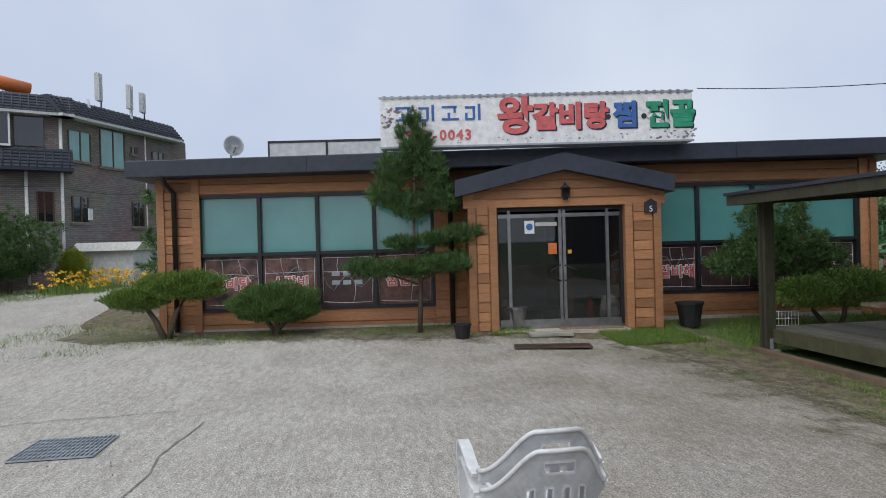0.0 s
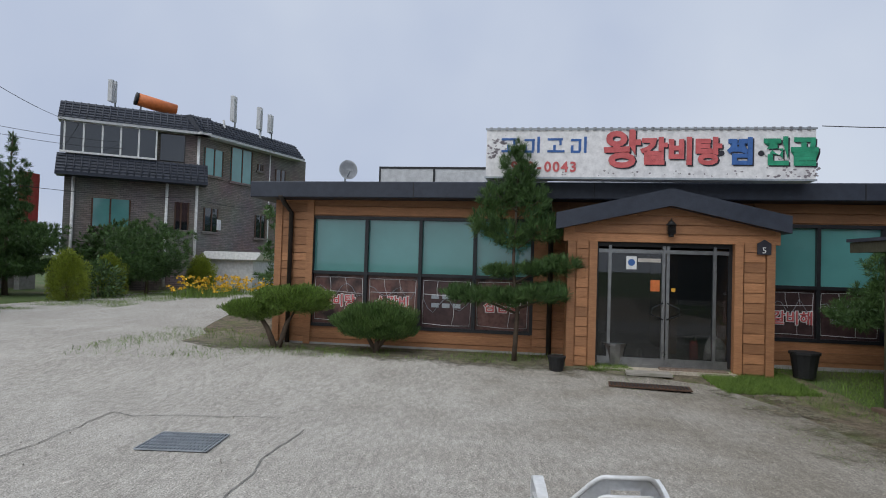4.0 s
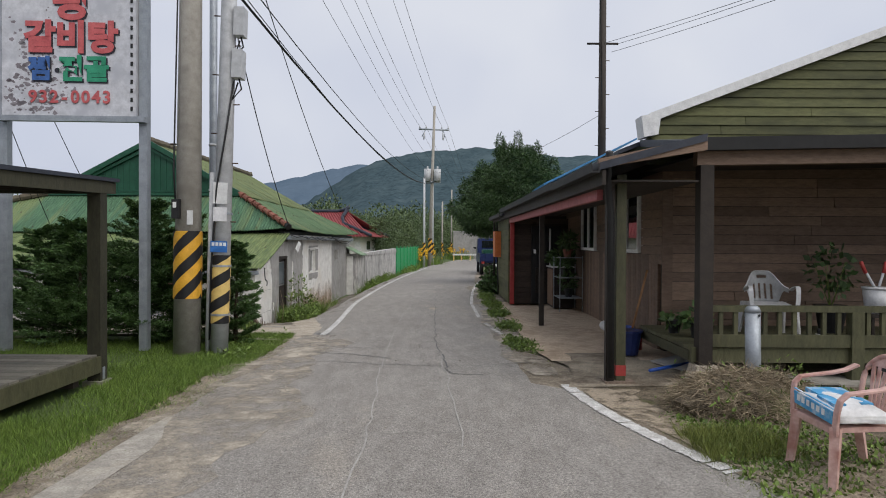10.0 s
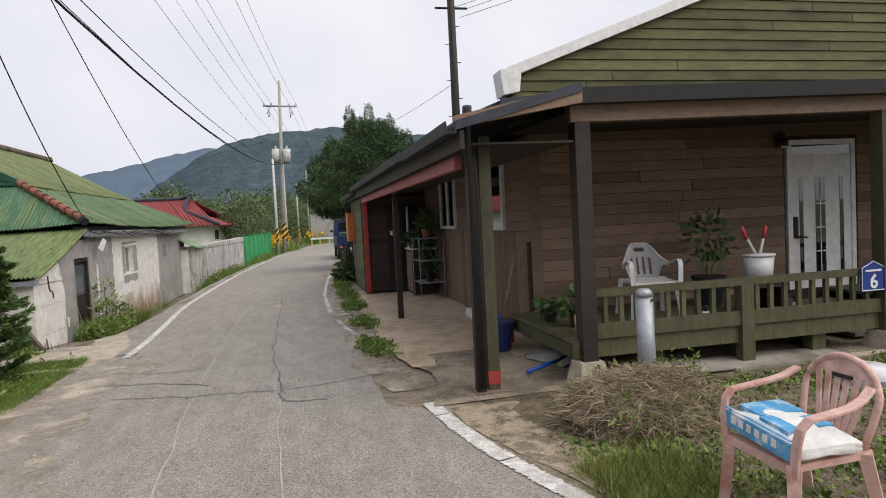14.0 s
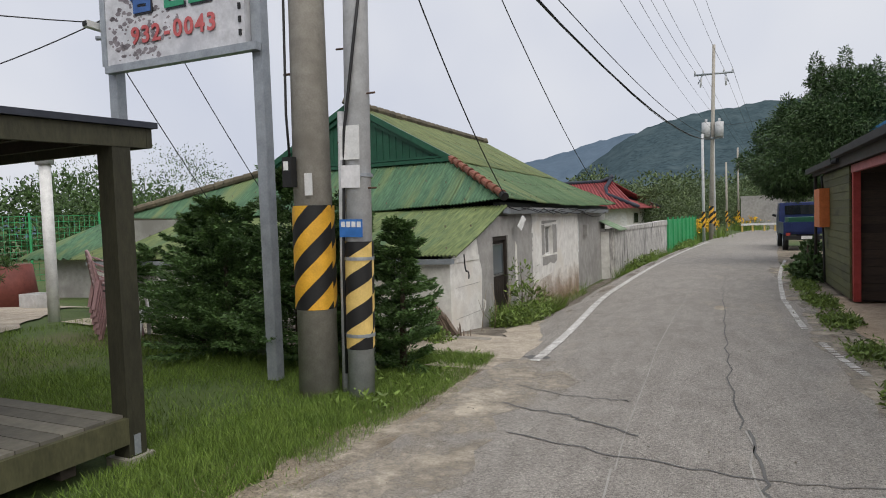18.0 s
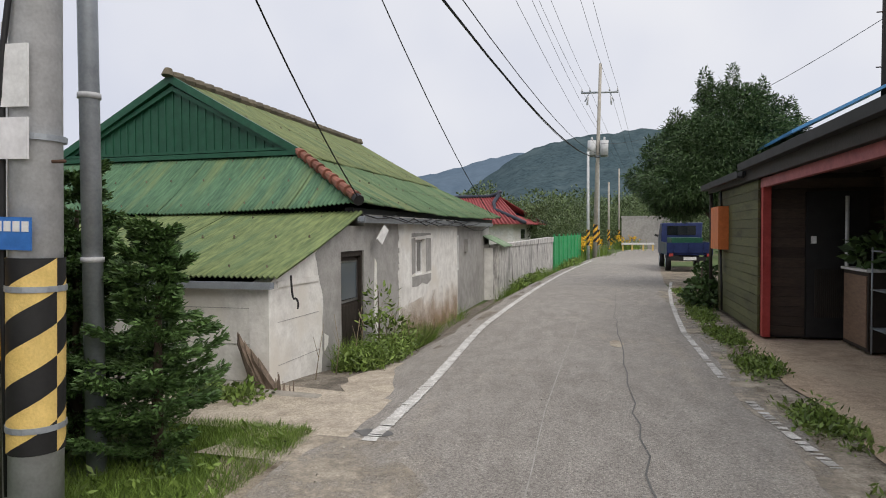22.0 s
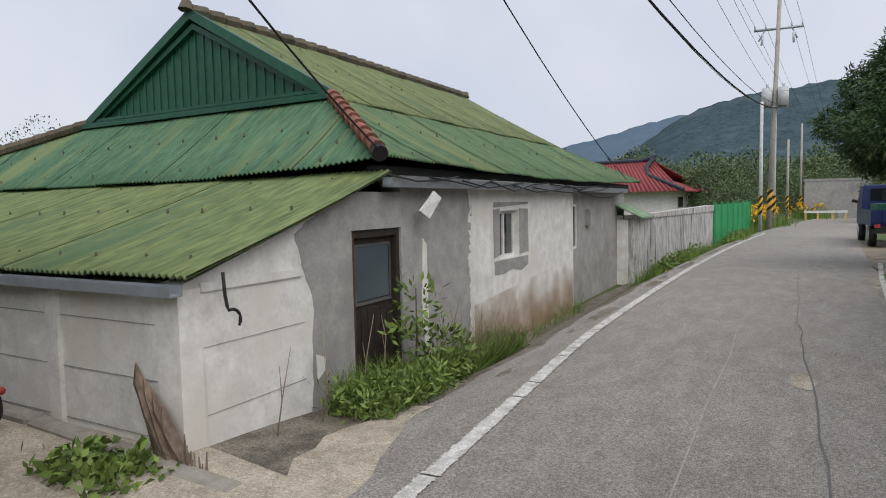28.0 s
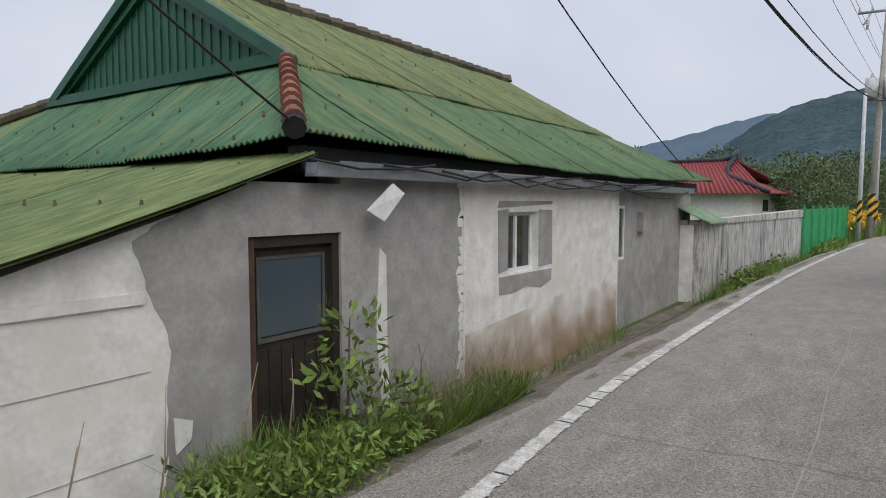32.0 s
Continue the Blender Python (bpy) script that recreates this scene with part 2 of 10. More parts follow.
M["sand_wash"] = drifted(gritty("drifted_sandy_dust", (0.36, 0.315, 0.25), (0.46, 0.41, 0.335), (0.48, 0.42, 0.33), 0.6, 3, (1, 1, 1), 60, 0.3, grain=0.3), 1.6, 0.40, 0.62)
M["sand_drift"] = drifted(gritty("loose_tan_sand", (0.27, 0.22, 0.16), (0.36, 0.30, 0.225), (0.22, 0.185, 0.13), 0.8, 5, (1, 1, 1), 60, 0.4, grain=0.4), 2.5, 0.34, 0.52)
M["soil_drift"] = drifted(gritty("thin_spread_of_soil", (0.13, 0.115, 0.078), (0.22, 0.195, 0.14), (0.12, 0.13, 0.06), 0.9, 5, (1, 1, 1), 50, 0.4, grain=0.5), 2.2, 0.36, 0.62, (-0.42, 0.081, -2.38))
M["litter_drift"] = drifted(gritty("thin_spread_of_litter", (0.13, 0.115, 0.078), (0.22, 0.195, 0.14), (0.11, 0.13, 0.05), 0.9, 5, (1, 1, 1), 50, 0.4, grain=0.5), 2.2, 0.38, 0.60, (0.0, 0.2, -0.47))
M["kerb_pale"] = gritty("smooth_kerb_concrete", (0.335, 0.31, 0.265), (0.41, 0.38, 0.33), (0.40, 0.355, 0.285), 0.9, 5, (1, 1, 1), 50, 0.2, grain=0.28, bump=0.3, patches=0.5)
M["asphalt_dark"] = mat("dark_asphalt_patch", (0.11, 0.11, 0.108), (0.16, 0.158, 0.152), 0.9, 0.9, 0.6, 110)
M["crack"] = mat("dusty_crack", (0.10, 0.096, 0.088), (0.25, 0.24, 0.22), 3, 0.95, 0.4, 60)
M["whiteline"] = gritty("worn_white_road_paint", (0.55, 0.54, 0.51), (0.70, 0.69, 0.66), (0.42, 0.405, 0.375), 3, 14, (1, 1, 1), 75, 0.2, (0.5, 0.6), 0.3, 0.6, 0.5)
M["wood_orange"] = mat("orange_stained_timber", (0.30, 0.135, 0.06), (0.40, 0.195, 0.09), 2.0, 0.6, 0.3, 30, per="object", stretch=(1, 1, 6))
M["navy"] = mat("dark_navy_metal_trim", (0.022, 0.027, 0.042), (0.035, 0.042, 0.06), 2, 0.5, 0.08, 40)
M["blackframe"] = mat("black_window_frame", (0.014, 0.015, 0.018), (0.022, 0.023, 0.026), 3, 0.4, 0.05, 30)
M["teal"] = glassy("teal_film_glass", (0.10, 0.27, 0.26), 0.08)
M["frostglass"] = glassy("dull_blue_frosted_glass", (0.055, 0.080, 0.098), 0.3)
M["darkglass"] = glassy("dark_window_glass", (0.012, 0.016, 0.018), 0.03)
M["clear"] = glassy("clear_door_glass", (0.008, 0.010, 0.011), 0.01, 0.6)
M["poster"] = mat("faded_food_poster", (0.09, 0.022, 0.018), (0.20, 0.12, 0.10), 2.6, 0.45, 0.0, 18, stain=(0.03, 0.02, 0.02), stain_scale=2.5)
M["poster_dark"] = mat("dark_menu_poster", (0.03, 0.017, 0.018), (0.08, 0.045, 0.045), 3.0, 0.45, 0.0, 20)
M["steel"] = mat("brushed_steel", (0.26, 0.265, 0.27), (0.36, 0.365, 0.37), 4, 0.32, 0.05, 80, metal=0.9)
M["signwhite"] = mat("weathered_white_sign", (0.70, 0.69, 0.70), (0.78, 0.77, 0.77), 1.5, 0.55, 0.1, 30)
M["mould"] = mat("peeling_grey_stain", (0.16, 0.14, 0.16), (0.34, 0.31, 0.33), 6, 0.9, 0.3, 40)
M["galv"] = mat("galvanised_steel", (0.30, 0.33, 0.36), (0.38, 0.41, 0.44), 2.5, 0.45, 0.1, 50, metal=0.35)
M["red"] = mat("faded_red_sign_letter", (0.50, 0.085, 0.09), (0.60, 0.14, 0.14), 5, 0.5, 0, 40)
M["blue"] = mat("blue_sign_letter", (0.035, 0.11, 0.33), (0.06, 0.15, 0.40), 5, 0.5, 0, 40)
M["green"] = mat("green_sign_letter", (0.02, 0.25, 0.13), (0.04, 0.32, 0.18), 5, 0.5, 0, 40)
M["ink"] = mat("black_ink", (0.02, 0.02, 0.03), (0.03, 0.03, 0.04), 5, 0.6, 0, 40)
M["white"] = mat("white_paint", (0.72, 0.72, 0.70), (0.80, 0.80, 0.78), 3, 0.5, 0.06, 50)
M["deckgreen"] = mat("olive_stained_timber", (0.060, 0.060, 0.030), (0.105, 0.102, 0.052), 3.0, 0.7, 0.35, 26, per="object", stretch=(3, 3, 1))
M["deckdark"] = mat("dark_olive_stained_timber", (0.030, 0.030, 0.018), (0.060, 0.058, 0.034), 3.0, 0.7, 0.35, 26, per="object", stretch=(3, 3, 1))
# weathered white sign with the bluish shade on its face put into the colour
M["signshade"] = mat("weathered_sign_in_shade", (0.56, 0.57, 0.61), (0.66, 0.665, 0.695), 1.5, 0.55, 0.1, 30, stain=(0.48, 0.49, 0.53), stain_scale=2.5)
M["decktop"] = mat("worn_olive_decking", (0.105, 0.10, 0.082), (0.165, 0.155, 0.125), 2.0, 0.8, 0.3, 30, per="object")
M["pine_wood"] = mat("weathered_table_timber", (0.22, 0.11, 0.048), (0.32, 0.17, 0.078), 3.0, 0.65, 0.3, 30, per="object")
M["pine_grey"] = mat("greyed_tabletop_timber", (0.17, 0.115, 0.08), (0.24, 0.165, 0.12), 3.0, 0.7, 0.3, 30, per="object")
M["darkbrown"] = mat("dark_brown_siding", (0.150, 0.096, 0.064), (0.222, 0.150, 0.105), 2.5, 0.65, 0.4, 28, per="object", stretch=(1, 1, 4))
M["siding_green"] = mat("mossy_green_siding", (0.085, 0.09, 0.034), (0.13, 0.132, 0.055), 2.2, 0.75, 0.4, 28, per="object", stretch=(1, 1, 4), stain=(0.055, 0.058, 0.026), stain_scale=1.1)
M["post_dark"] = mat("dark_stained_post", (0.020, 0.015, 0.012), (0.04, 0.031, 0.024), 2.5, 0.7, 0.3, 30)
M["redpaint"] = mat("faded_red_paint", (0.34, 0.028, 0.025), (0.44, 0.07, 0.06), 2.5, 0.6, 0.15, 40)
M["redbeam"] = mat("dull_red_beam", (0.30, 0.06, 0.065), (0.40, 0.12, 0.12), 2.5, 0.6, 0.15, 40)
# streak noise near the wave pitch: grime and moss plus painted groove shading
M["greenroof"] = mat("green_cement_sheet", (0.045, 0.125, 0.070), (0.085, 0.175, 0.092), 1.2, 0.7, 0.3, 3.4, stain=(0.15, 0.20, 0.085), stain_scale=0.6, gain=1.5, stretch=(5, 0.5, 0.5))
M["greenroof_mid"] = mat("olive_green_cement_sheet", (0.058, 0.128, 0.062), (0.105, 0.172, 0.078), 1.2, 0.7, 0.3, 3.4, stain=(0.165, 0.195, 0.085), stain_scale=0.5, gain=1.5, stretch=(0.5, 5, 0.5))
M["greenroof_moss"] = mat("moss_yellowed_cement_sheet", (0.115, 0.155, 0.066), (0.185, 0.215, 0.088), 1.2, 0.75, 0.3, 3.4, stain=(0.08, 0.13, 0.066), stain_scale=0.6, gain=1.5, stretch=(0.5, 5, 0.5))
M["greenroof_lean"] = mat("moss_and_groove_streaked_sheet", (0.105, 0.165, 0.066), (0.185, 0.225, 0.088), 1.2, 0.75, 0.3, 3.4, stain=(0.085, 0.145, 0.072), stain_scale=0.6, gain=1.5, stretch=(5, 0.5, 0.5))
M["soil_grey"] = gritty("dark_gritty_soil", (0.15, 0.13, 0.105), (0.235, 0.21, 0.175), (0.27, 0.235, 0.185), 0.9, 3.5, (1, 1, 1), 45, 0.45, (0.5, 0.64), 0.5, 0.9, 0.7)
M["greengable"] = mat("green_profiled_metal", (0.012, 0.075, 0.042), (0.022, 0.105, 0.06), 1.5, 0.45, 0.1, 40)
M["tile_ridge"] = mat("mossy_ridge_tile", (0.075, 0.07, 0.05), (0.15, 0.125, 0.085), 6, 0.85, 0.4, 50, per="object")
M["tile_red"] = mat("terracotta_hip_tile", (0.17, 0.062, 0.042), (0.25, 0.10, 0.068), 6, 0.8, 0.4, 50, per="object", stain=(0.07, 0.09, 0.04), stain_scale=4)
M["plaster_white"] = mat("dirty_white_plaster", (0.74, 0.715, 0.665), (0.83, 0.81, 0.765), 0.7, 0.92, 0.3, 30, stain=(0.70, 0.665, 0.60), stain_scale=1.3, middle=6)
M["plaster_grey"] = mat("raw_grey_render", (0.31, 0.30, 0.285), (0.40, 0.39, 0.37), 0.8, 0.95, 0.3, 35, stain=(0.26, 0.25, 0.235), stain_scale=1.2, middle=6)
M["wall_grey"] = mat("blackened_block_wall", (0.36, 0.35, 0.33), (0.64, 0.62, 0.59), 1.1, 0.95, 0.4, 30, stain=(0.10, 0.096, 0.09), stain_scale=2.2, stretch=(2.2, 2.2, 0.35), gain=1.6)
M["conc_post"] = mat("utility_pole_concrete", (0.335, 0.31, 0.268), (0.42, 0.395, 0.35), 1.2, 0.9, 0.25, 60, stain=(0.27, 0.25, 0.215), stain_scale=1.5)
M["conc_pale"] = mat("pale_pole_steel", (0.47, 0.48, 0.49), (0.57, 0.58, 0.59), 1.5, 0.6, 0.12, 60)
M["yellow"] = mat("yellow_guard_sheet", (0.72, 0.36, 0.03), (0.80, 0.44, 0.05), 3, 0.5, 0.3, 70)
M["yellow_pale"] = mat("faded_yellow_guard_sheet", (0.68, 0.47, 0.13), (0.76, 0.55, 0.2), 3, 0.55, 0.3, 70)
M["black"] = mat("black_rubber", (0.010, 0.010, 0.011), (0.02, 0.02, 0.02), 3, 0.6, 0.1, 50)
M["wire"] = mat("black_cable", (0.012, 0.012, 0.013), (0.02, 0.02, 0.021), 3, 0.6, 0, 50)
M["barn"] = mat("rust_dark_corrugated_iron", (0.021, 0.014, 0.013), (0.05, 0.029, 0.024), 1.2, 0.7, 0.3, 30, stain=(0.075, 0.035, 0.025), stain_scale=0.6, stretch=(3, 3, 0.4))
M["barn_dark"] = mat("blackened_corrugated_iron", (0.018, 0.015, 0.017), (0.040, 0.030, 0.030), 1.2, 0.7, 0.3, 30, stain=(0.055, 0.034, 0.028), stain_scale=0.8, stretch=(3, 3, 0.4))
M["barnroof"] = mat("rusty_red_roof_sheet", (0.13, 0.035, 0.026), (0.20, 0.06, 0.045), 1.0, 0.7, 0.2, 30)
M["redroof"] = mat("faded_red_tile_roof", (0.21, 0.035, 0.038), (0.29, 0.065, 0.065), 2, 0.65, 0.2, 30)
M["turq"] = mat("turquoise_roof_sheet", (0.05, 0.42, 0.43), (0.08, 0.5, 0.5), 2, 0.5, 0.1, 30)
M["bluesheet"] = mat("blue_roof_sheet", (0.05, 0.22, 0.46), (0.08, 0.28, 0.54), 2, 0.5, 0.1, 30)
M["redbarrel"] = mat("rusty_red_barrel", (0.13, 0.035, 0.028), (0.20, 0.06, 0.045), 2, 0.7, 0.2, 30)
M["sackblue"] = mat("printed_sky_blue_paper", (0.06, 0.30, 0.56), (0.10, 0.38, 0.64), 4, 0.6, 0.1, 40, stain=(0.55, 0.60, 0.64), stain_scale=9)
M["awning"] = mat("pale_green_sheet", (0.16, 0.26, 0.15), (0.26, 0.36, 0.24), 2, 0.7, 0.2, 30, stain=(0.36, 0.38, 0.33), stain_scale=3)
M["rotwood"] = mat("rotten_brown_timber", (0.12, 0.088, 0.066), (0.23, 0.175, 0.135), 9, 0.95, 0.6, 60, stretch=(3, 3, .6), per="object")
M["kerbstone"] = mat("worn_kerb_concrete", (0.27, 0.25, 0.215), (0.37, 0.345, 0.30), 2, 0.95, 0.4, 60, stain=(0.18, 0.17, 0.13), stain_scale=2)
M["crack_pale"] = mat("chalky_crack_filler", (0.30, 0.285, 0.262), (0.42, 0.405, 0.375), 3, 0.95, 0.4, 60)
M["orange"] = mat("orange_painted_metal", (0.52, 0.13, 0.03), (0.62, 0.18, 0.05), 2, 0.5, 0.1, 40)
M["chairwhite"] = mat("white_moulded_plastic", (0.58, 0.585, 0.59), (0.67, 0.67, 0.67), 3, 0.42, 0.05, 50, stain=(0.46, 0.45, 0.43), stain_scale=4)
M["chairpink"] = mat("faded_pink_plastic", (0.56, 0.34, 0.29), (0.66, 0.44, 0.39), 5, 0.55, 0.08, 50, stain=(0.40, 0.20, 0.16), stain_scale=6)
M["chairmauve"] = mat("dusty_mauve_plastic", (0.30, 0.17, 0.18), (0.38, 0.24, 0.24), 3, 0.5, 0.05, 50)
M["leaf_pine"] = mat("pine_needles", (0.034, 0.080, 0.024), (0.080, 0.145, 0.036), 3, 0.6, 0, 40, per="island")
M["leaf_bright"] = mat("bright_shrub_leaves", (0.080, 0.150, 0.022), (0.150, 0.23, 0.04), 3, 0.55, 0, 40, per="island")
M["leaf_dome"] = mat("clipped_dome_needles", (0.050, 0.105, 0.026), (0.105, 0.175, 0.042), 3, 0.6, 0, 40, per="island")
M["leaf_yew"] = mat("dark_conifer_sprays", (0.042, 0.096, 0.028), (0.098, 0.175, 0.048), 3, 0.6, 0, 40, per="island")
M["leaf_tree"] = mat("broad_tree_leaves", (0.038, 0.078, 0.022), (0.07, 0.125, 0.034), 1.5, 0.6, 0, 40, per="island")
# far leaves are lightened, the haze before them put into the colour
M["leaf_woods"] = mat("haze_lightened_woodland_leaves", (0.066, 0.105, 0.042), (0.12, 0.165, 0.066), 0.25, 0.6, 0, 40, per="island")
# darker copy of the brown siding, the carport's inner shade put into its colour
M["shade_boards"] = mat("shade_darkened_carport_boards", (0.040, 0.027, 0.021), (0.072, 0.050, 0.038), 2.5, 0.7, 0.4, 28, per="object", stretch=(1, 1, 4))
M["leaf_darktree"] = mat("dark_tree_needles", (0.026, 0.060, 0.021), (0.066, 0.118, 0.036), 1.5, 0.6, 0, 40, per="island")
M["leaf_gold"] = mat("golden_arborvitae", (0.13, 0.185, 0.016), (0.25, 0.30, 0.03), 3, 0.6, 0, 40, per="island")
M["leaf_weed"] = mat("weed_leaves", (0.085, 0.15, 0.028), (0.17, 0.24, 0.05), 3, 0.6, 0, 40, per="island")
M["grass"] = mat("grass_blades", (0.085, 0.155, 0.020), (0.155, 0.235, 0.040), 3, 0.7, 0, 40, per="island")
M["grass_olive"] = mat("yellowish_weed_blades", (0.11, 0.145, 0.026), (0.20, 0.225, 0.052), 3, 0.7, 0, 40, per="island")
M["straw"] = mat("dry_straw", (0.17, 0.135, 0.09), (0.34, 0.275, 0.185), 5, 0.9, 0, 40, per="island")
M["petal"] = mat("yellow_petals", (0.70, 0.42, 0.02), (0.8, 0.5, 0.03), 5, 0.6, 0, 40, per="island")
M["bark"] = mat("grey_brown_bark", (0.06, 0.042, 0.03), (0.12, 0.09, 0.065), 5, 0.95, 0.7, 30)
# aerial haze is mixed into both hill colours, paler and bluer with distance
M["hill"] = mat("haze_tinted_wooded_hill", (0.040, 0.066, 0.080), (0.070, 0.102, 0.112), 0.05, 1.0, 0, 0.22, spec=0.0, stain=(0.080, 0.112, 0.122), stain_scale=0.06, middle=.5, gain=1.3)
M["hill_far"] = mat("haze_blued_far_hill", (0.088, 0.130, 0.178), (0.115, 0.158, 0.205), 0.01, 1.0, 0, 0.1, spec=0.0)
M["stone"] = mat("grey_brown_fieldstone", (0.12, 0.095, 0.075), (0.23, 0.19, 0.155), 4, 0.9, 0.6, 25, per="object")
M["mortar"] = mat("dark_mortar", (0.075, 0.06, 0.05), (0.11, 0.09, 0.075), 4, 0.95, 0.5, 30)
M["brick"] = brick_mat()
M["bluemetal"] = mat("blue_profiled_cladding", (0.045, 0.085, 0.20), (0.065, 0.115, 0.25), 1.0, 0.5, 0.1, 30)
M["slate"] = mat("dark_slate_tiles", (0.022, 0.026, 0.038), (0.042, 0.048, 0.064), 3, 0.55, 0.3, 30)
M["shingle"] = mat("maroon_shingle", (0.035, 0.014, 0.018), (0.06, 0.026, 0.032), 3, 0.8, 0.4, 30)
# blue truck paint, darkened: the shade under the tree is in the colour
M["truckblue"] = mat("shade_darkened_truck_blue", (0.012, 0.022, 0.085), (0.02, 0.034, 0.115), 2, 0.4, 0.02, 30)
M["fencegreen"] = mat("green_fence_panel", (0.03, 0.30, 0.11), (0.05, 0.38, 0.15), 1.5, 0.5, 0.1, 30)
M["rust"] = mat("rusty_dark_iron", (0.05, 0.03, 0.02), (0.10, 0.055, 0.035), 6, 0.85, 0.4, 50)
M["navytub"] = mat("dark_navy_plastic", (0.012, 0.022, 0.09), (0.02, 0.035, 0.13), 3, 0.35, 0.03, 40)
M["bluepl"] = mat("blue_plastic", (0.02, 0.08, 0.42), (0.03, 0.12, 0.5), 3, 0.4, 0.03, 40)
M["bluesign"] = mat("blue_enamel_plate", (0.015, 0.04, 0.22), (0.02, 0.055, 0.27), 3, 0.4, 0, 40)
M["cardboard"] = mat("pale_cardboard", (0.46, 0.42, 0.37), (0.56, 0.52, 0.47), 3, 0.85, 0.1, 40)
M["tarp"] = mat("blue_tarpaulin", (0.02, 0.12, 0.42), (0.05, 0.2, 0.55), 3, 0.6, 0.3, 20)


# ---- mesh helpers ----
def box(bm, x0, y0, z0, x1, y1, z1, m=None):
    vs = [bm.verts.new((x, y, z)) for z in (z0, z1) for x, y in ((x0, y0), (x1, y0), (x1, y1), (x0, y1))]
    for f in ((3, 2, 1, 0), (4, 5, 6, 7), (0, 1, 5, 4), (1, 2, 6, 5), (2, 3, 7, 6), (3, 0, 4, 7)):
        bm.faces.new([vs[i] for i in f])
    if m is not None:
        bmesh.ops.transform(bm, matrix=m, verts=vs)
    return vs


def prism(bm, pts, off):
    """A slab: the outline pts (3D, one plane) swept by the vector off."""
    a = [bm.verts.new(p) for p in pts]
    b = [bm.verts.new(Vector(p) + Vector(off)) for p in pts]
    n = len(pts)
    bm.faces.new(a[::-1])
    bm.faces.new(b)
    for i in range(n):
        bm.faces.new((a[i], a[(i + 1) % n], b[(i + 1) % n], b[i]))
    bmesh.ops.recalc_face_normals(bm, faces=bm.faces[:])


def tube(bm, p, r=0.02, seg=8, r1=None):
    """A round bar along the points p, tapering from r to r1."""
    p = [Vector(q) for q in p]
    r1 = r if r1 is None else r1
    rings = []
    for i, q in enumerate(p):
        d = (p[min(i + 1, len(p) - 1)] - p[max(i - 1, 0)]).normalized()
        side = d.cross(Vector((0, 0, 1)) if abs(d.z) < 0.9 else Vector((1, 0, 0))).normalized()
        up = side.cross(d)
        rad = r + (r1 - r) * i / max(1, len(p) - 1)
        rings.append([bm.verts.new(q + (side * math.cos(a) + up * math.sin(a)) * rad) for a in [2 * math.pi * k / seg for k in range(seg)]])
    for a, b in zip(rings, rings[1:]):
        for k in range(seg):
            bm.faces.new((a[k], a[(k + 1) % seg], b[(k + 1) % seg], b[k]))
    bm.faces.new(rings[0][::-1])
    bm.faces.new(rings[-1])
    bmesh.ops.recalc_face_normals(bm, faces=bm.faces[:])


def finish(name, bm, material, smooth=False, bevel=0.0):
    if bevel:
        bmesh.ops.bevel(bm, geom=[e for e in bm.edges if e.calc_face_angle(0) > 0.6], offset=bevel, segments=1, affect='EDGES')
    me = bpy.data.meshes.new(name)
    bm.to_mesh(me)
    bm.free()
    me.materials.append(M[material] if isinstance(material, str) else material)
    if smooth:
        for f in me.polygons:
            f.use_smooth = True
    return me


def part(name, bm, material, parent=None, label="", smooth=False, bevel=0.0):
    ob = new(name, finish(name, bm, material, smooth, bevel))
    ob.parent = parent
    return tagged(ob, label)


def solid(name, bm, material, label, category, kind="structure", smooth=False, bevel=0.0):
    return tagged(new(name, finish(name, bm, material, smooth, bevel)), label, category, kind=kind)


def thing(name, m, label, category, group="", kind=""):
    ob = new(name)
    ob.matrix_world = m
    ob.empty_display_size = 0.2
    return tagged(ob, label, category, group, kind)


def bx(name, dims, material, parent, label="", bevel=0.0, m=None):
    bm = bmesh.new()
    box(bm, *dims, m)
    return part(name, bm, material, parent, label, bevel=bevel)


def bar(name, pts, r, material, parent, label="", seg=8, r1=None):
    bm = bmesh.new()
    tube(bm, pts, r, seg, r1)
    return part(name, bm, material, parent, label, smooth=True)


def np_mesh(name, v, f, material):
    me = bpy.data.meshes.new(name)
    me.from_pydata(v.tolist() if hasattr(v, "tolist") else v, [], f.tolist() if hasattr(f, "tolist") else f)
    me.materials.append(M[material])
    return me


rng = np.random.default_rng(7)


def leaves(points, length, width, out=None, droop=0.0, spread=0.6):
    """Small folded diamonds at the points; each leans along out (or any way) with some scatter."""
    n = len(points)
    d = rng.normal(size=(n, 3))
    if out is not None:
        d = d * spread + out
    d[:, 2] -= droop
    d /= np.linalg.norm(d, axis=1)[:, None] + 1e-9
    s = np.cross(d, rng.normal(size=(n, 3)))
    s /= np.linalg.norm(s, axis=1)[:, None] + 1e-9
    k = rng.uniform(0.6, 1.3, (n, 1))
    a = points
    b = points + d * length * k * 0.5 + s * width * k
    c = points + d * length * k
    e = points + d * length * k * 0.5 - s * width * k
    v = np.stack([a, b, c, e], 1).reshape(-1, 3)
    f = np.arange(4 * n).reshape(n, 4)
    return v, f


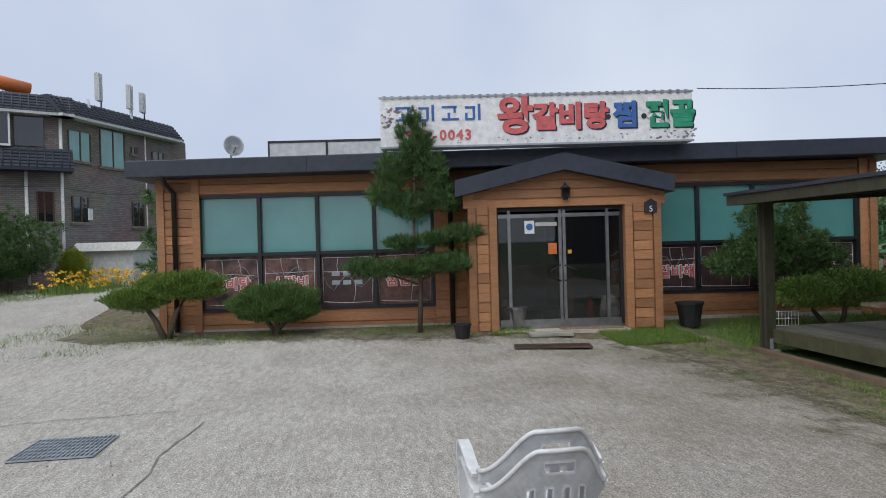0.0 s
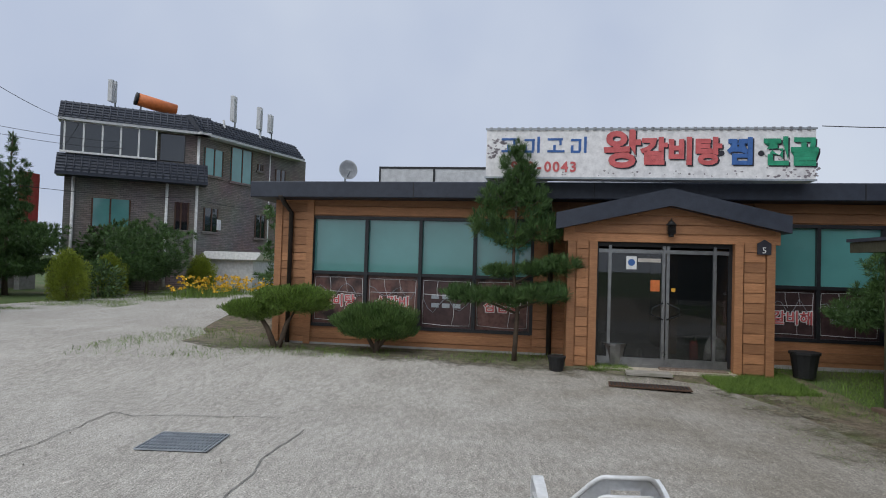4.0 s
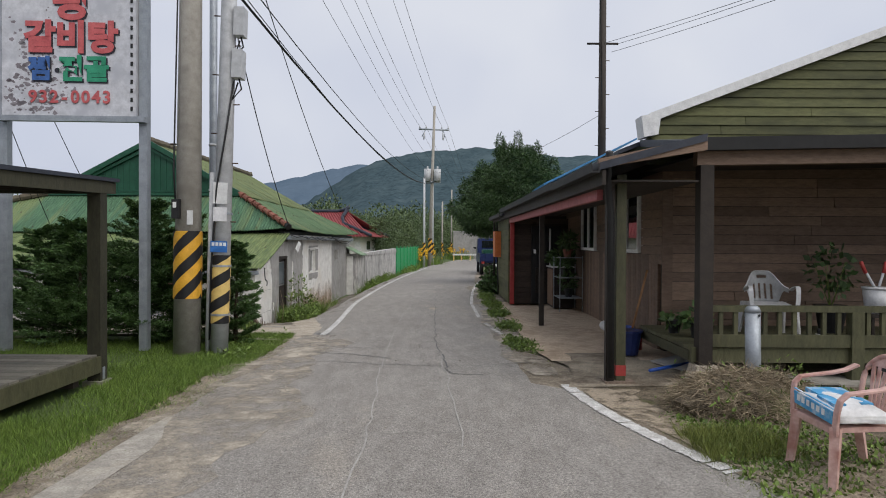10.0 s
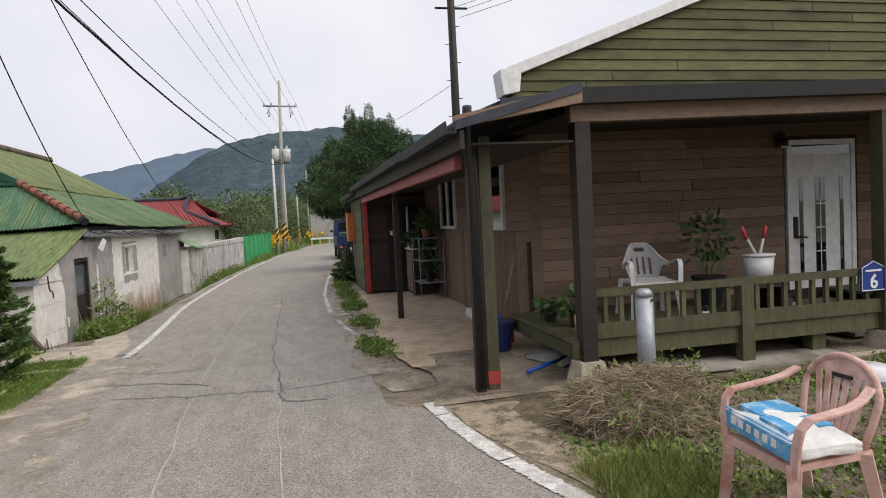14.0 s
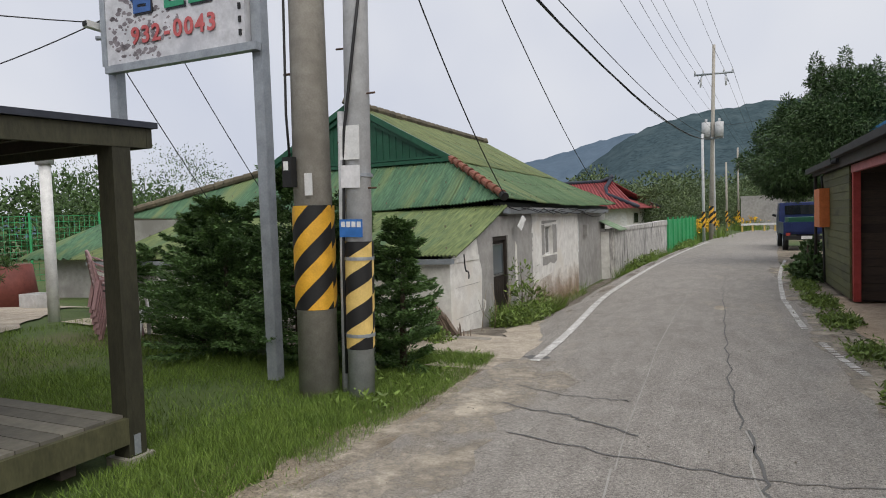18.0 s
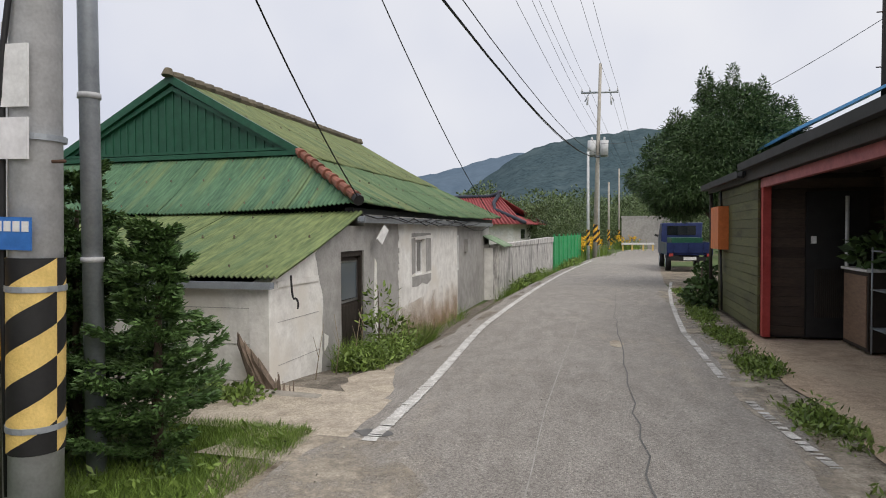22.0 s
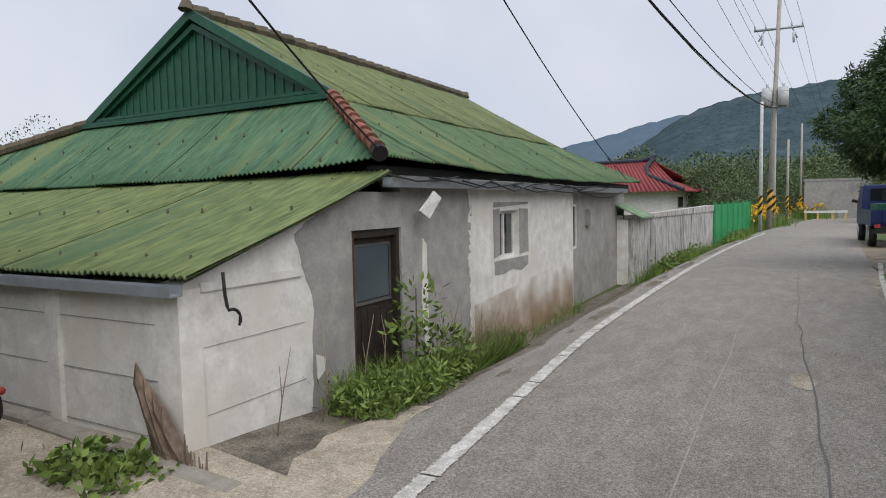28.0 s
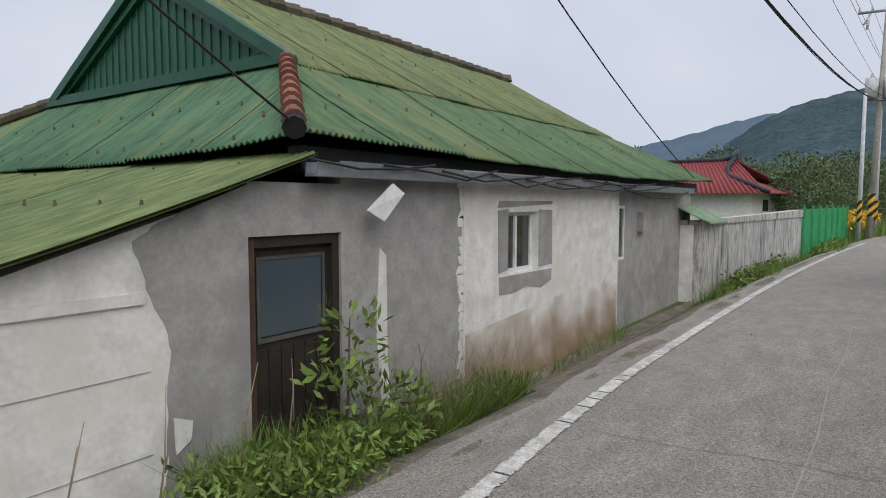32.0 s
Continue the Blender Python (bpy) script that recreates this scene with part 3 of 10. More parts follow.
def cloud_points(n, centre, radii, shell=0.45):
    """Points through an uneven ellipsoid, denser towards its skin."""
    d = rng.normal(size=(n, 3))
    d /= np.linalg.norm(d, axis=1)[:, None]
    lump = 1 + 0.16 * np.sin(d[:, 0] * 5 + centre[1] * 3) * np.cos(d[:, 2] * 6 + centre[0]) + 0.12 * np.sin(d[:, 1] * 9 + centre[0] * 5)
    r = (shell + (1 - shell) * rng.random(n) ** 0.6) * lump
    return np.array(centre) + d * np.array(radii) * r[:, None], d


def crown(name, blobs, n, length, width, material, parent, spread=0.7, droop=0.0, up=0.25, tuft=1):
    vs, fs, base = [], [], 0
    tot = sum(b[1][0] * b[1][1] + b[1][0] * b[1][2] for b in blobs)
    for c, r in blobs:
        k = max(40, int(n * (r[0] * r[1] + r[0] * r[2]) / tot))
        p, d = cloud_points(max(20, k // tuft), c, r)
        if tuft > 1:
            p, d = np.repeat(p, tuft, 0), np.repeat(d * 0.5 + rng.normal(size=p.shape) * 0.3, tuft, 0)
        v, f = leaves(p, length, width, d + np.array((0, 0, up)), droop, spread)
        vs.append(v)
        fs.append(f + base)
        base += len(v)
    ob = new(name, np_mesh(name, np.concatenate(vs), np.concatenate(fs), material))
    ob.parent = parent
    return ob


def blades(area, n, h0, h1, w=0.008, lean=0.5, zf=None):
    """Grass blades over points given by area(n) -> x, y."""
    x, y = area(n)
    z = np.array([ground_z(a, b) for a, b in zip(x, y)]) if zf is None else zf(x, y)
    p = np.stack([x, y, z], 1)
    h = rng.uniform(h0, h1, (n, 1))
    ang = rng.uniform(0, 2 * np.pi, n)
    side = np.stack([np.cos(ang), np.sin(ang), 0 * ang], 1)
    tip = p + np.concatenate([rng.normal(size=(n, 2)) * lean * h, h], 1)
    v = np.stack([p - side * w, p + side * w, tip], 1).reshape(-1, 3)
    return v, np.arange(3 * n).reshape(n, 3)


def stuff(name, v, f, material, label, category):
    return tagged(new(name, np_mesh(name, v, f, material)), label, category, kind="stuff")


def text_mesh(s, size, depth, bold=0.0):
    c = bpy.data.curves.new("lettering", 'FONT')
    c.body, c.size, c.extrude, c.offset = s, size, depth, bold
    c.align_x, c.align_y = 'CENTER', 'CENTER'
    c.resolution_u = 3
    ob = new("lettering", c)
    me = bpy.data.meshes.new_from_object(ob.evaluated_get(bpy.context.evaluated_depsgraph_get()))
    bpy.data.objects.remove(ob)
    return me


def letters(name, s, m, size, material, parent, sx=1.0, bold=0.0, label=""):
    """Flat raised lettering facing local -y of m."""
    me = text_mesh(s, size, 0.004, bold)
    me.materials.clear()
    me.materials.append(M[material])
    me.transform(m @ Matrix.Rotation(radians(90), 4, 'X') @ Matrix.Diagonal((sx, 1, 1, 1)))
    ob = new(name, me)
    ob.parent = parent
    return tagged(ob, label)


def wash(m, tint):
    """Soil spread over paving from y = 0 onwards, with an uneven border."""
    n, l = m.node_tree.nodes, m.node_tree.links
    p = n["Principled BSDF"]
    src = p.inputs["Base Color"].links[0].from_socket
    co, sep, t = n.new("ShaderNodeTexCoord"), n.new("ShaderNodeSeparateXYZ"), n.new("ShaderNodeTexNoise")
    l.new(co.outputs["Object"], sep.inputs[0])
    t.inputs["Scale"].default_value, t.inputs["Detail"].default_value = 0.8, 8
    l.new(co.outputs["Object"], t.inputs[0])
    a, r, x = n.new("ShaderNodeMath"), n.new("ShaderNodeMapRange"), n.new("ShaderNodeMix")
    a.operation = 'MULTIPLY_ADD'
    a.inputs[1].default_value = 9.0
    l.new(t.outputs["Fac"], a.inputs[0])
    l.new(sep.outputs["Y"], a.inputs[2])
    r.inputs[1].default_value, r.inputs[2].default_value, r.inputs[4].default_value = 1.8, 6.5, 0.8
    l.new(a.outputs[0], r.inputs[0])
    x.data_type, x.blend_type = 'RGBA', 'MULTIPLY'
    x.inputs[7].default_value = (*tint, 1)
    l.new(r.outputs[0], x.inputs[0])
    l.new(src, x.inputs[6])
    l.new(x.outputs[2], p.inputs["Base Color"])


wash(M["concrete"], (0.50, 0.465, 0.405))


# ---- ground and road ----
def smooth(a, b, t):
    t = min(1, max(0, (t - a) / (b - a)))
    return t * t * (3 - 2 * t)


def road_mid(y):
    return 2.9 + (0.0022 * (y - 16) ** 2 if y > 16 else 0.0)


def ground_z(x, y):
    z = 0.17 * smooth(-3.6, -6.6, x) * smooth(16, 9, y)
    z -= 0.34 * smooth(1.0, 0.1, x - (road_mid(y) - 2.9)) * smooth(11.7, 16, y) * smooth(60, 30, y)
    z += 0.06 * smooth(5.6, 7.5, x) * smooth(0, 4, y) * smooth(40, 20, y)
    return z - 0.03


def grid_axis(lo, a, b, hi, step):
    inner = list(np.arange(a, b + 1e-6, step))
    outer_l, outer_r, d = [], [], step
    while inner[0] - sum(outer_l) - d > lo:
        outer_l.append(d)
        d *= 1.6
    d = step
    while inner[-1] + sum(outer_r) + d < hi:
        outer_r.append(d)
        d *= 1.6
    left = [inner[0] - sum(outer_l[:i + 1]) for i in range(len(outer_l))][::-1]
    right = [inner[-1] + sum(outer_r[:i + 1]) for i in range(len(outer_r))]
    return [lo] + left + inner + right + [hi]


gx, gy = grid_axis(-2500, -16, 20, 2500, 0.6), grid_axis(-2500, -12, 34, 2500, 0.6)
gv = [(x, y, ground_z(x, y)) for y in gy for x in gx]
gn = len(gx)
gf = [(j * gn + i, j * gn + i + 1, (j + 1) * gn + i + 1, (j + 1) * gn + i) for j in range(len(gy) - 1) for i in range(gn - 1)]
tagged(new("ground", np_mesh("ground", gv, gf, "grassground")), "grassy ground with bare soil patches around the village road", "ground", kind="structure")


def sheet(name, material, label, category, left, right, ys, lift, parent=None, cols=8):
    """A strip of paving between the edges left(y) and right(y)."""
    v, f = [], []
    for y in ys:
        a, b = left(y), right(y)
        for i in range(cols + 1):
            x = a + (b - a) * i / cols
            v.append((x, y, max(ground_z(x, y), -0.5) + lift))
    for j in range(len(ys) - 1):
        for i in range(cols):
            a = j * (cols + 1) + i
            f.append((a, a + 1, a + cols + 2, a + cols + 1))
    ob = new(name, np_mesh(name, v, f, material))
    ob.parent = parent
    return tagged(ob, label, category, kind="structure")


def wob(y, k=1.0, a=0.08):
    return a * (math.sin(y * 1.7 * k) + 0.6 * math.sin(y * 4.1 * k + 1) + 0.4 * math.sin(y * 9.3 * k + 2))


road_ys = [y * 0.4 for y in range(-75, 60)] + [24 + 2 * k for k in range(30)]


def road_left(y):
    return road_mid(y) - 1.72 + wob(y, 1, 0.05) - 0.1 * smooth(8, 3, y) - 0.3 * smooth(11.5, 13, y)


def road_right(y):
    x = road_mid(y) + 1.72 + 0.75 * smooth(7.6, 4.5, y) + wob(y, 0.8, 0.04) + 0.5 * smooth(2, -4, y)
    # the asphalt follows the white line out to the yard
    return x + max(0, line_x(max(y, 3.4)) + .06 - x) * smooth(1.0, 3.0, y) * (y < 7.1)


def line_x(y):
    """The white line that bends away before the yard."""
    k = min(3.6, 7.1 - y)
    return 5.0 + .0667 * k + .0667 * k * k + .5 * max(0, 3.5 - y)


road = sheet("road", "asphalt", "grey worn asphalt village road with cracks", "road", road_left, road_right, road_ys, 0.035)
def bed_edge(y):
    """Where the concrete ends before the restaurant's planting bed."""
    return -5.93 + .193 * min(y, -.5) - .66 * max(0, -5 - y) + .4 * max(0, min(y, 1.7) + .5) + 2.2 * max(0, y - 1.7)


sheet("forecourt", "concrete", "pale dusty concrete forecourt with joints and stains", "pavement", lambda y: bed_edge(y) + wob(y, .9, .06) + wob(y, 4.3, .04) - 12 * smooth(-7, -10.5, y), lambda y: 1.25 + wob(y, 0.9, 0.06) - 0.6 * smooth(1.2, 3.0, y), [-15.4 + k * 0.2 for k in range(89)], 0.032, cols=40)
sheet("soil_drift", "soil_drift", "soil and moss creeping over the forecourt from the bed", "soil", lambda y: bed_edge(y) - .6, lambda y: bed_edge(y) + 1.3, [-7 + .3 * k for k in range(28)], 0.0365)
sheet("litter_drift", "litter_drift", "thin soil and leaf litter over the end of the forecourt", "soil", lambda y: -5.0 + wob(y, 1, .2), lambda y: .75 + wob(y, 1.2, .1), [.0 + .25 * k for k in range(11)], 0.0375)
sheet("apron_pavement", "carport_floor", "dusty concrete apron under the carport", "pavement", lambda y: 4.93 + wob(y, 1, .04) + .25 * smooth(9.6, 7.4, y), lambda y: 6.9, [8.45 + 0.3 * k for k in range(29)], 0.054)
sheet("porch_soil", "dirt", "bare trodden soil beside and under the porch", "ground", lambda y: 5.12 + wob(y, 1, .08), lambda y: 15.4, [6.95 + .3 * k for k in range(8)], 0.05)
sheet("yard_ground", "yard", "weedy bare soil yard before the timber house", "ground", lambda y: line_x(y) + .42 + wob(y, 1.6, .1) + .1 * smooth(4.6, 3.6, y), lambda y: 24, [1.5 + 0.175 * k for k in range(33)], 0.045, cols=20)
sheet("paved_yard", "apron", "paved concrete yard behind the pavilion", "pavement", lambda y: -16 + wob(y, 1, .2), lambda y: -6.0 + wob(y, .8, .25) - .8 * (y - 9), [9.2 + .3 * k for k in range(16)], 0.03)
sheet("gravel_ground", "dirt", "bare sandy ground beside the yard", "ground", lambda y: 4.4, lambda y: 26, [-14 + 0.6 * k for k in range(29)], 0.025)
sheet("verge", "dirt", "sandy verge between the road and the grass", "ground", lambda y: 0.75 + wob(y, 1.3, .1) + (road_mid(y) - 2.9), lambda y: 1.6 + (road_mid(y) - 2.9), [2.2 + .25 * k for k in range(40)], 0.022)
sheet("verge", "yard", "bare soil and litter strip before the pavilion", "ground", lambda y: -4.9 + wob(y, 1.1, .15), lambda y: .55 + wob(y, 1.3, .12), [1.2 + .2 * k for k in range(12)], 0.018)
sheet("verge", "soil_grey", "gritty dark soil strip along the old house", "ground", lambda y: -.05 + (road_mid(y) - 2.9), lambda y: 1.6 + (road_mid(y) - 2.9), [11.95 + .25 * k for k in range(130)], 0.022)
sheet("planting_bed", "yard", "bare soil bed before the restaurant wall", "ground", lambda y: -9.5 - 13 * smooth(-5.4, -9.5, y), lambda y: bed_edge(y) + .25 - 12 * smooth(-7, -10.5, y), [-9.0 + .3 * k for k in range(42)], 0.022)
sheet("verge", "dirt", "sandy verge between the road and the yard", "ground", lambda y: 4.5, lambda y: 5.45 + wob(y, 1.3, .08), [1.2 + .25 * k for k in range(76)], 0.024)
sheet("road_kerb", "kerb_pale", "smooth pale concrete edge of the road before the pavilion", "kerb", lambda y: 1.08 + wob(y, .6, .015), lambda y: 1.36 + wob(y, .7, .015) - .22 * smooth(4.9, 5.7, y), [-6 + .3 * k for k in range(40)], 0.041)
sheet("dust_drift", "sand_wash", "sandy dust washed over the edge of the asphalt", "dust", lambda y: .95 + wob(y, 1.3, .1), lambda y: 2.05 + wob(y, .8, .2) - .5 * smooth(4.5, 1.5, y) - .4 * smooth(9, 11, y), [1.0 + .25 * k for k in range(40)], 0.039)
sheet("dust_drift", "sand_wash", "sandy dust along the road before the carport", "dust", lambda y: 4.42 + wob(y, .8, .06) + .3 * smooth(9.5, 7.5, y), lambda y: 5.0 + wob(y, 1.1, .05), [7.6 + .25 * k for k in range(64)], 0.0385)
sheet("sandy_edge", "dirt", "bare sandy strip between the white line and the yard", "ground", lambda y: line_x(y) + wob(y, .9, .02), lambda y: line_x(y) + 1.2, [1.2 + .175 * k for k in range(34)], 0.0415)
sheet("dust_drift", "sand_drift", "loose sand spilling from the yard over its edge", "dust", lambda y: line_x(y) + .1 + wob(y, .9, .03), lambda y: line_x(y) + .75 + 2.6 * smooth(4.4, 2.2, y) + wob(y, 1.1, .15), [.6 + .25 * k for k in range(26)], 0.05)
sheet("gravel_ground", "dirt", "pale sandy ground where the truck is parked", "ground", lambda y: 4.75 + wob(y, .8, .1), lambda y: 9.5, [20.2 + .4 * k for k in range(36)], 0.03)
sheet("verge", "apron", "sandy concrete shoulder between the apron and the road", "pavement", lambda y: .55 + wob(y, 1.3, .12), lambda y: road_left(y) + .06, [10.2 + .2 * k for k in range(17)], 0.036)
sheet("house_apron", "apron", "cracked concrete apron beside the old house", "pavement", lambda y: -6.5, lambda y: 1.3 + wob(y, 1, .05) - 1.3 * smooth(11.9, 12.05, y), [10.75 + 0.15 * k for k in range(10)], 0.037)


def strip(name, pts, w, material, label, lift=0.042, parent=None):
    v, f = [], []
    for i, (x, y) in enumerate(pts):
        x2, y2 = pts[min(i + 1, len(pts) - 1)]
        x1, y1 = pts[max(i - 1, 0)]
        d = Vector((x2 - x1, y2 - y1)).normalized()
        ww = w * random.uniform(0.93, 1.06)
        for sgn in (-1, 1):
            px, py = x - d.y * ww / 2 * sgn, y + d.x * ww / 2 * sgn
            v.append((px, py, ground_z(px, py) + lift))
        if i:
            f.append((2 * i - 2, 2 * i - 1, 2 * i + 1, 2 * i))
    ob = new(name, np_mesh(name, v, f, material))
    ob.parent = parent
    return tagged(ob, label, "road marking" if "line" in material else "crack", kind="structure")


def worn_line(name, pts, w, label, gaps=0.12, seed=1):
    """A painted line broken up at its edges: short bars of uneven width, some of them lost."""
    q = random.Random(seed)
    v, f = [], []
    for (xa, ya), (xb, yb) in zip(pts, pts[1:]):
        d = Vector((xb - xa, yb - ya))
        n = max(1, int(d.length / .022))
        u = d.normalized()
        for k in range(n):
            if q.random() < gaps:
                continue
            a, b = k / n, (k + 1) / n
            l, r = w / 2 * q.uniform(.8, 1.08), w / 2 * q.uniform(.8, 1.08)
            i = len(v)
            for t, o in ((a, -l), (b, -l * q.uniform(.9, 1.1)), (b, r * q.uniform(.9, 1.1)), (a, r)):
                x, y = xa + d.x * t - u.y * o, ya + d.y * t + u.x * o
                v.append((x, y, ground_z(x, y) + .044))
            f.append((i, i + 1, i + 2, i + 3))
    ob = new(name, np_mesh(name, v, f, "whiteline"))
    return tagged(ob, label, "road marking", kind="structure")


worn_line("road_line", [(road_mid(y) - 1.39 - .26 * smooth(11, 17, y), y) for y in [10.7 + .4 * k for k in range(72)]], 0.115, "worn white edge line along the old house", .05, 1)
worn_line("road_line", [(4.34, 13.4), (4.32, 15.0), (4.30, 16.4), (4.38, 18.2), (4.5, 20.5), (4.7, 23.0), (5.0, 26)], 0.085, "worn white edge line beside the carport", .18, 2)
worn_line("road_line", [(4.62, 10.9), (4.52, 11.55), (4.42, 12.5)], 0.085, "fading end of the white edge line", .5, 3)
worn_line("road_line", [(line_x(7.1 - .3 * k), 7.1 - .3 * k) for k in range(0, 10)], 0.15, "thick white edge line before the yard", .04, 4)


def crackline(pts, w=0.02, k=6):
    out = []
    for (a, b), (c, d) in zip(pts, pts[1:]):
        for i in range(k):
            t = i / k
            out.append((a + (c - a) * t + random.uniform(-.03, .03), b + (d - b) * t + random.uniform(-.03, .03)))
    out.append(pts[-1])
    return out


for pts, w, mname in (([(3.0, -8), (2.99, 4.4), (2.94, 5.9), (2.79, 8.0)], .014, "crack_pale"), ([(2.79, 8.0), (2.69, 11.8), (2.75, 20)], .009, "crack_pale"),
                      ([(3.77, 4.9), (3.68, 7.05), (3.56, 9.0)], .012, "crack_pale"), ([(3.54, 9.0), (3.46, 10.55), (3.40, 12.55), (3.39, 15.17), (3.32, 17.8)], .013, "asphalt_dark"), ([(3.32, 17.8), (3.4, 24)], .010, "crack"), ([(1.58, 9.73), (2.09, 9.52), (2.53, 9.48), (2.70, 9.48)], .014, "asphalt_dark"),
                      ([(1.7, 9.14), (1.99, 9.02), (2.29, 8.95), (2.5, 8.85), (2.87, 8.65)], .02, "asphalt_dark"), ([(1.97, 8.43), (2.79, 8.23), (3.64, 8.13)], .015, "asphalt_dark"), ([(3.56, 9.0), (3.64, 8.13), (3.68, 7.69), (4.10, 7.59)], .02, "asphalt_dark"),
                      ([(3.64, 8.13), (4.2, 8.2), (4.74, 8.4)], .014, "crack"), ([(3.06, 5.26), (3.67, 5.28)], .008, "crack"), ([(1.5, 15.2), (3.3, 15.4), (4.3, 15.1)], .006, "crack")):
    strip("crack", crackline(pts), w, mname, "chalky filled crack in the asphalt" if mname == "crack_pale" else "dark crack in the asphalt", 0.041)
for pts in ([(1.2, -6.0), (-.42, -5.77), (-1.45, -5.63), (-2.66, -5.65)], [(-2.66, -5.65), (-2.55, -5.3), (-2.6, -5.0), (-2.7, -3.8)], [(1.2, -8.2), (-.9, -8.16), (-2.32, -7.82)], [(1.2, -3.56), (-1.3, -3.56), (-2.25, -3.47)]):
    strip("crack", crackline(pts), 0.013, "crack", "dark joint in the concrete forecourt", 0.04)
for cx, cy, rx, ry in ((3.32, 15.2, .1, .3), (1.48, 10.9, .16, .1)):
    bm = bmesh.new()
    vs = [bm.verts.new((cx + rx * math.cos(a) * random.uniform(.75, 1.1), cy + ry * math.sin(a) * random.uniform(.75, 1.1), ground_z(cx, cy) + .0395)) for a in [k * math.pi / 7 for k in range(14)]]
    bm.faces.new(vs)
    solid("asphalt_patch", bm, "apron" if cx > 3 else "asphalt_dark", "worn sandy patch in the road" if cx > 3 else "dark iron cover in the road", "road patch")


# ---- restaurant ----
def restaurant():
    r = thing("restaurant_building", pose(-6.677, -0.726, 0, 0, 0, 82.82), "single-storey restaurant clad in orange timber boards with a dark flat roof", "restaurant")
    # walls with real openings: solid pieces round the two window bands and the porch
    x0, x1, yw = -4.8, 7.9, 0.5
    for d in ((x0, yw, 0, -4.1, yw + .2, 2.9), (-4.1, yw, 0, 0, yw + .2, .5), (-4.1, yw, 2.55, 0, yw + .2, 2.9), (0, yw, 0, .62, yw + .2, 2.9), (3.6, yw, 0, 3.98, yw + .2, 2.9),
              (3.98, yw, 0, 7.6, yw + .2, .6), (3.98, yw, 2.55, 7.6, yw + .2, 2.9), (7.6, yw, 0, x1, yw + .2, 2.9), (x0, yw + .2, 0, x0 + .2, 8, 2.9), (x1 - .2, yw + .2, 0, x1, 8, 2.9), (x0, 8, 0, x1, 8.2, 2.9), (.62, yw, 2.4, 3.6, yw + .2, 2.9)):
        bx("wall", d, "wood_orange", r)
    # timber boards on the pillars and above and below the windows
    rows = [(k * 0.155, (k + 1) * 0.155 - 0.012) for k in range(1, 19)]
    for a, b in ((x0 - .01, -4.13), (.03, .6), (7.63, x1 + .01)):
        for z0, z1 in rows:
            bx("board", (a, yw - .035, z0, b, yw - .002, z1), "wood_orange", r)
    for z0, z1 in ((.12, .27), (.285, .43)):
        bx("board", (-4.1, yw - .035, z0, 0, yw - .002, z1), "wood_orange", r)
        bx("board", (3.98, yw - .035, z0, 7.6, yw - .002, z1), "wood_orange", r)
    for z0, z1 in ((2.58, 2.73), (2.745, 2.9)):
        bx("board", (-4.1, yw - .035, z0, 0.6, yw - .002, z1), "wood_orange", r)
        bx("board", (3.7, yw - .035, z0, 7.6, yw - .002, z1), "wood_orange", r)
    for x in (x0 - .02, -4.2, 7.62, x1 - .1):
        bx("corner_trim", (x, yw - .06, 0.1, x + .13, yw - .036, 2.9), "wood_orange", r)
    for a, b in ((x0, 0.6), (3.7, x1)):
        bx("skirting", (a, yw - .05, 0.0, b, yw - .003, .2), "plaster_grey", r, "grey concrete plinth")
    # window bands
    for a, b, mull, zb in ((-4.1, 0, (-3.05, -2.03, -1.03), .5), (3.98, 7.6, (4.73, 5.73, 6.63), .6)):
        w = bx("window", (a, yw + .1, zb, b, yw + .12, zb + .05), "blackframe", r)
        edges = [a, *mull, b]
        for x in edges:
            bx("mullion", (x - .03, yw - .02, zb, x + .03, yw + .12, 2.55), "blackframe", w)
        for z in (zb + .025, 1.5, 2.53):
            bx("rail", (a, yw - .015, z - .03, b, yw + .11, z + .03), "blackframe", w)
        for i, (p, q) in enumerate(zip(edges, edges[1:])):
            bx("pane", (p + .03, yw + .06, 1.53, q - .03, yw + .075, 2.5), "teal", w, "teal film window pane")
            pa = bx("poster", (p + .03, yw + .06, zb + .05, q - .03, yw + .075, 1.47), ("poster", "poster", "poster_dark", "poster")[i] if a < 0 else "poster_dark", w, "faded food poster behind the lower pane")
            # pale jagged outline round the pictured dish, and red bars of lettering
            rr = random.Random(i + int(a))
            cx, hw = (p + q) / 2, (q - p) * .42
            bm = bmesh.new()
            zz = 1.25 - .3 * rr.random()
            loop = [(p + .06 + (q - p - .12) * k / 9, yw + .052, zz + .1 * math.sin(k * 1.3 + i) + rr.uniform(-.05, .05)) for k in range(10)]
            tube(bm, loop, .005, 4)
            part("outline", bm, "galv", w)
            for u0, v0, u1, v1 in ((.07, .07, .07, .93), (.93, .07, .93, .93), (.07, .93, .93, .93), (.07, .08, .93, .06), (.3 + .2 * rr.random(), .62, .34, .93), (.07, .66, .93, .6 + .1 * rr.random()), (.6, .07, .64, .4), (.66, .66, .62, .93)):
                zf, ze = zb + .05, 1.47
                bar("film_crack", [(p + (q - p) * u0, yw + .053, zf + (ze - zf) * v0), (p + (q - p) * (u0 + u1) / 2 + rr.uniform(-.02, .02), yw + .053, zf + (ze - zf) * (v0 + v1) / 2 + rr.uniform(-.02, .02)), (p + (q - p) * u1, yw + .053, zf + (ze - zf) * v1)], .0045, "signwhite", w, seg=4)
            word = (("갈비탕", "소갈비", "", "삼겹살")[i] if a < 0 else ("갈비해", "", "", "냉면")[i] if i < 4 else "")
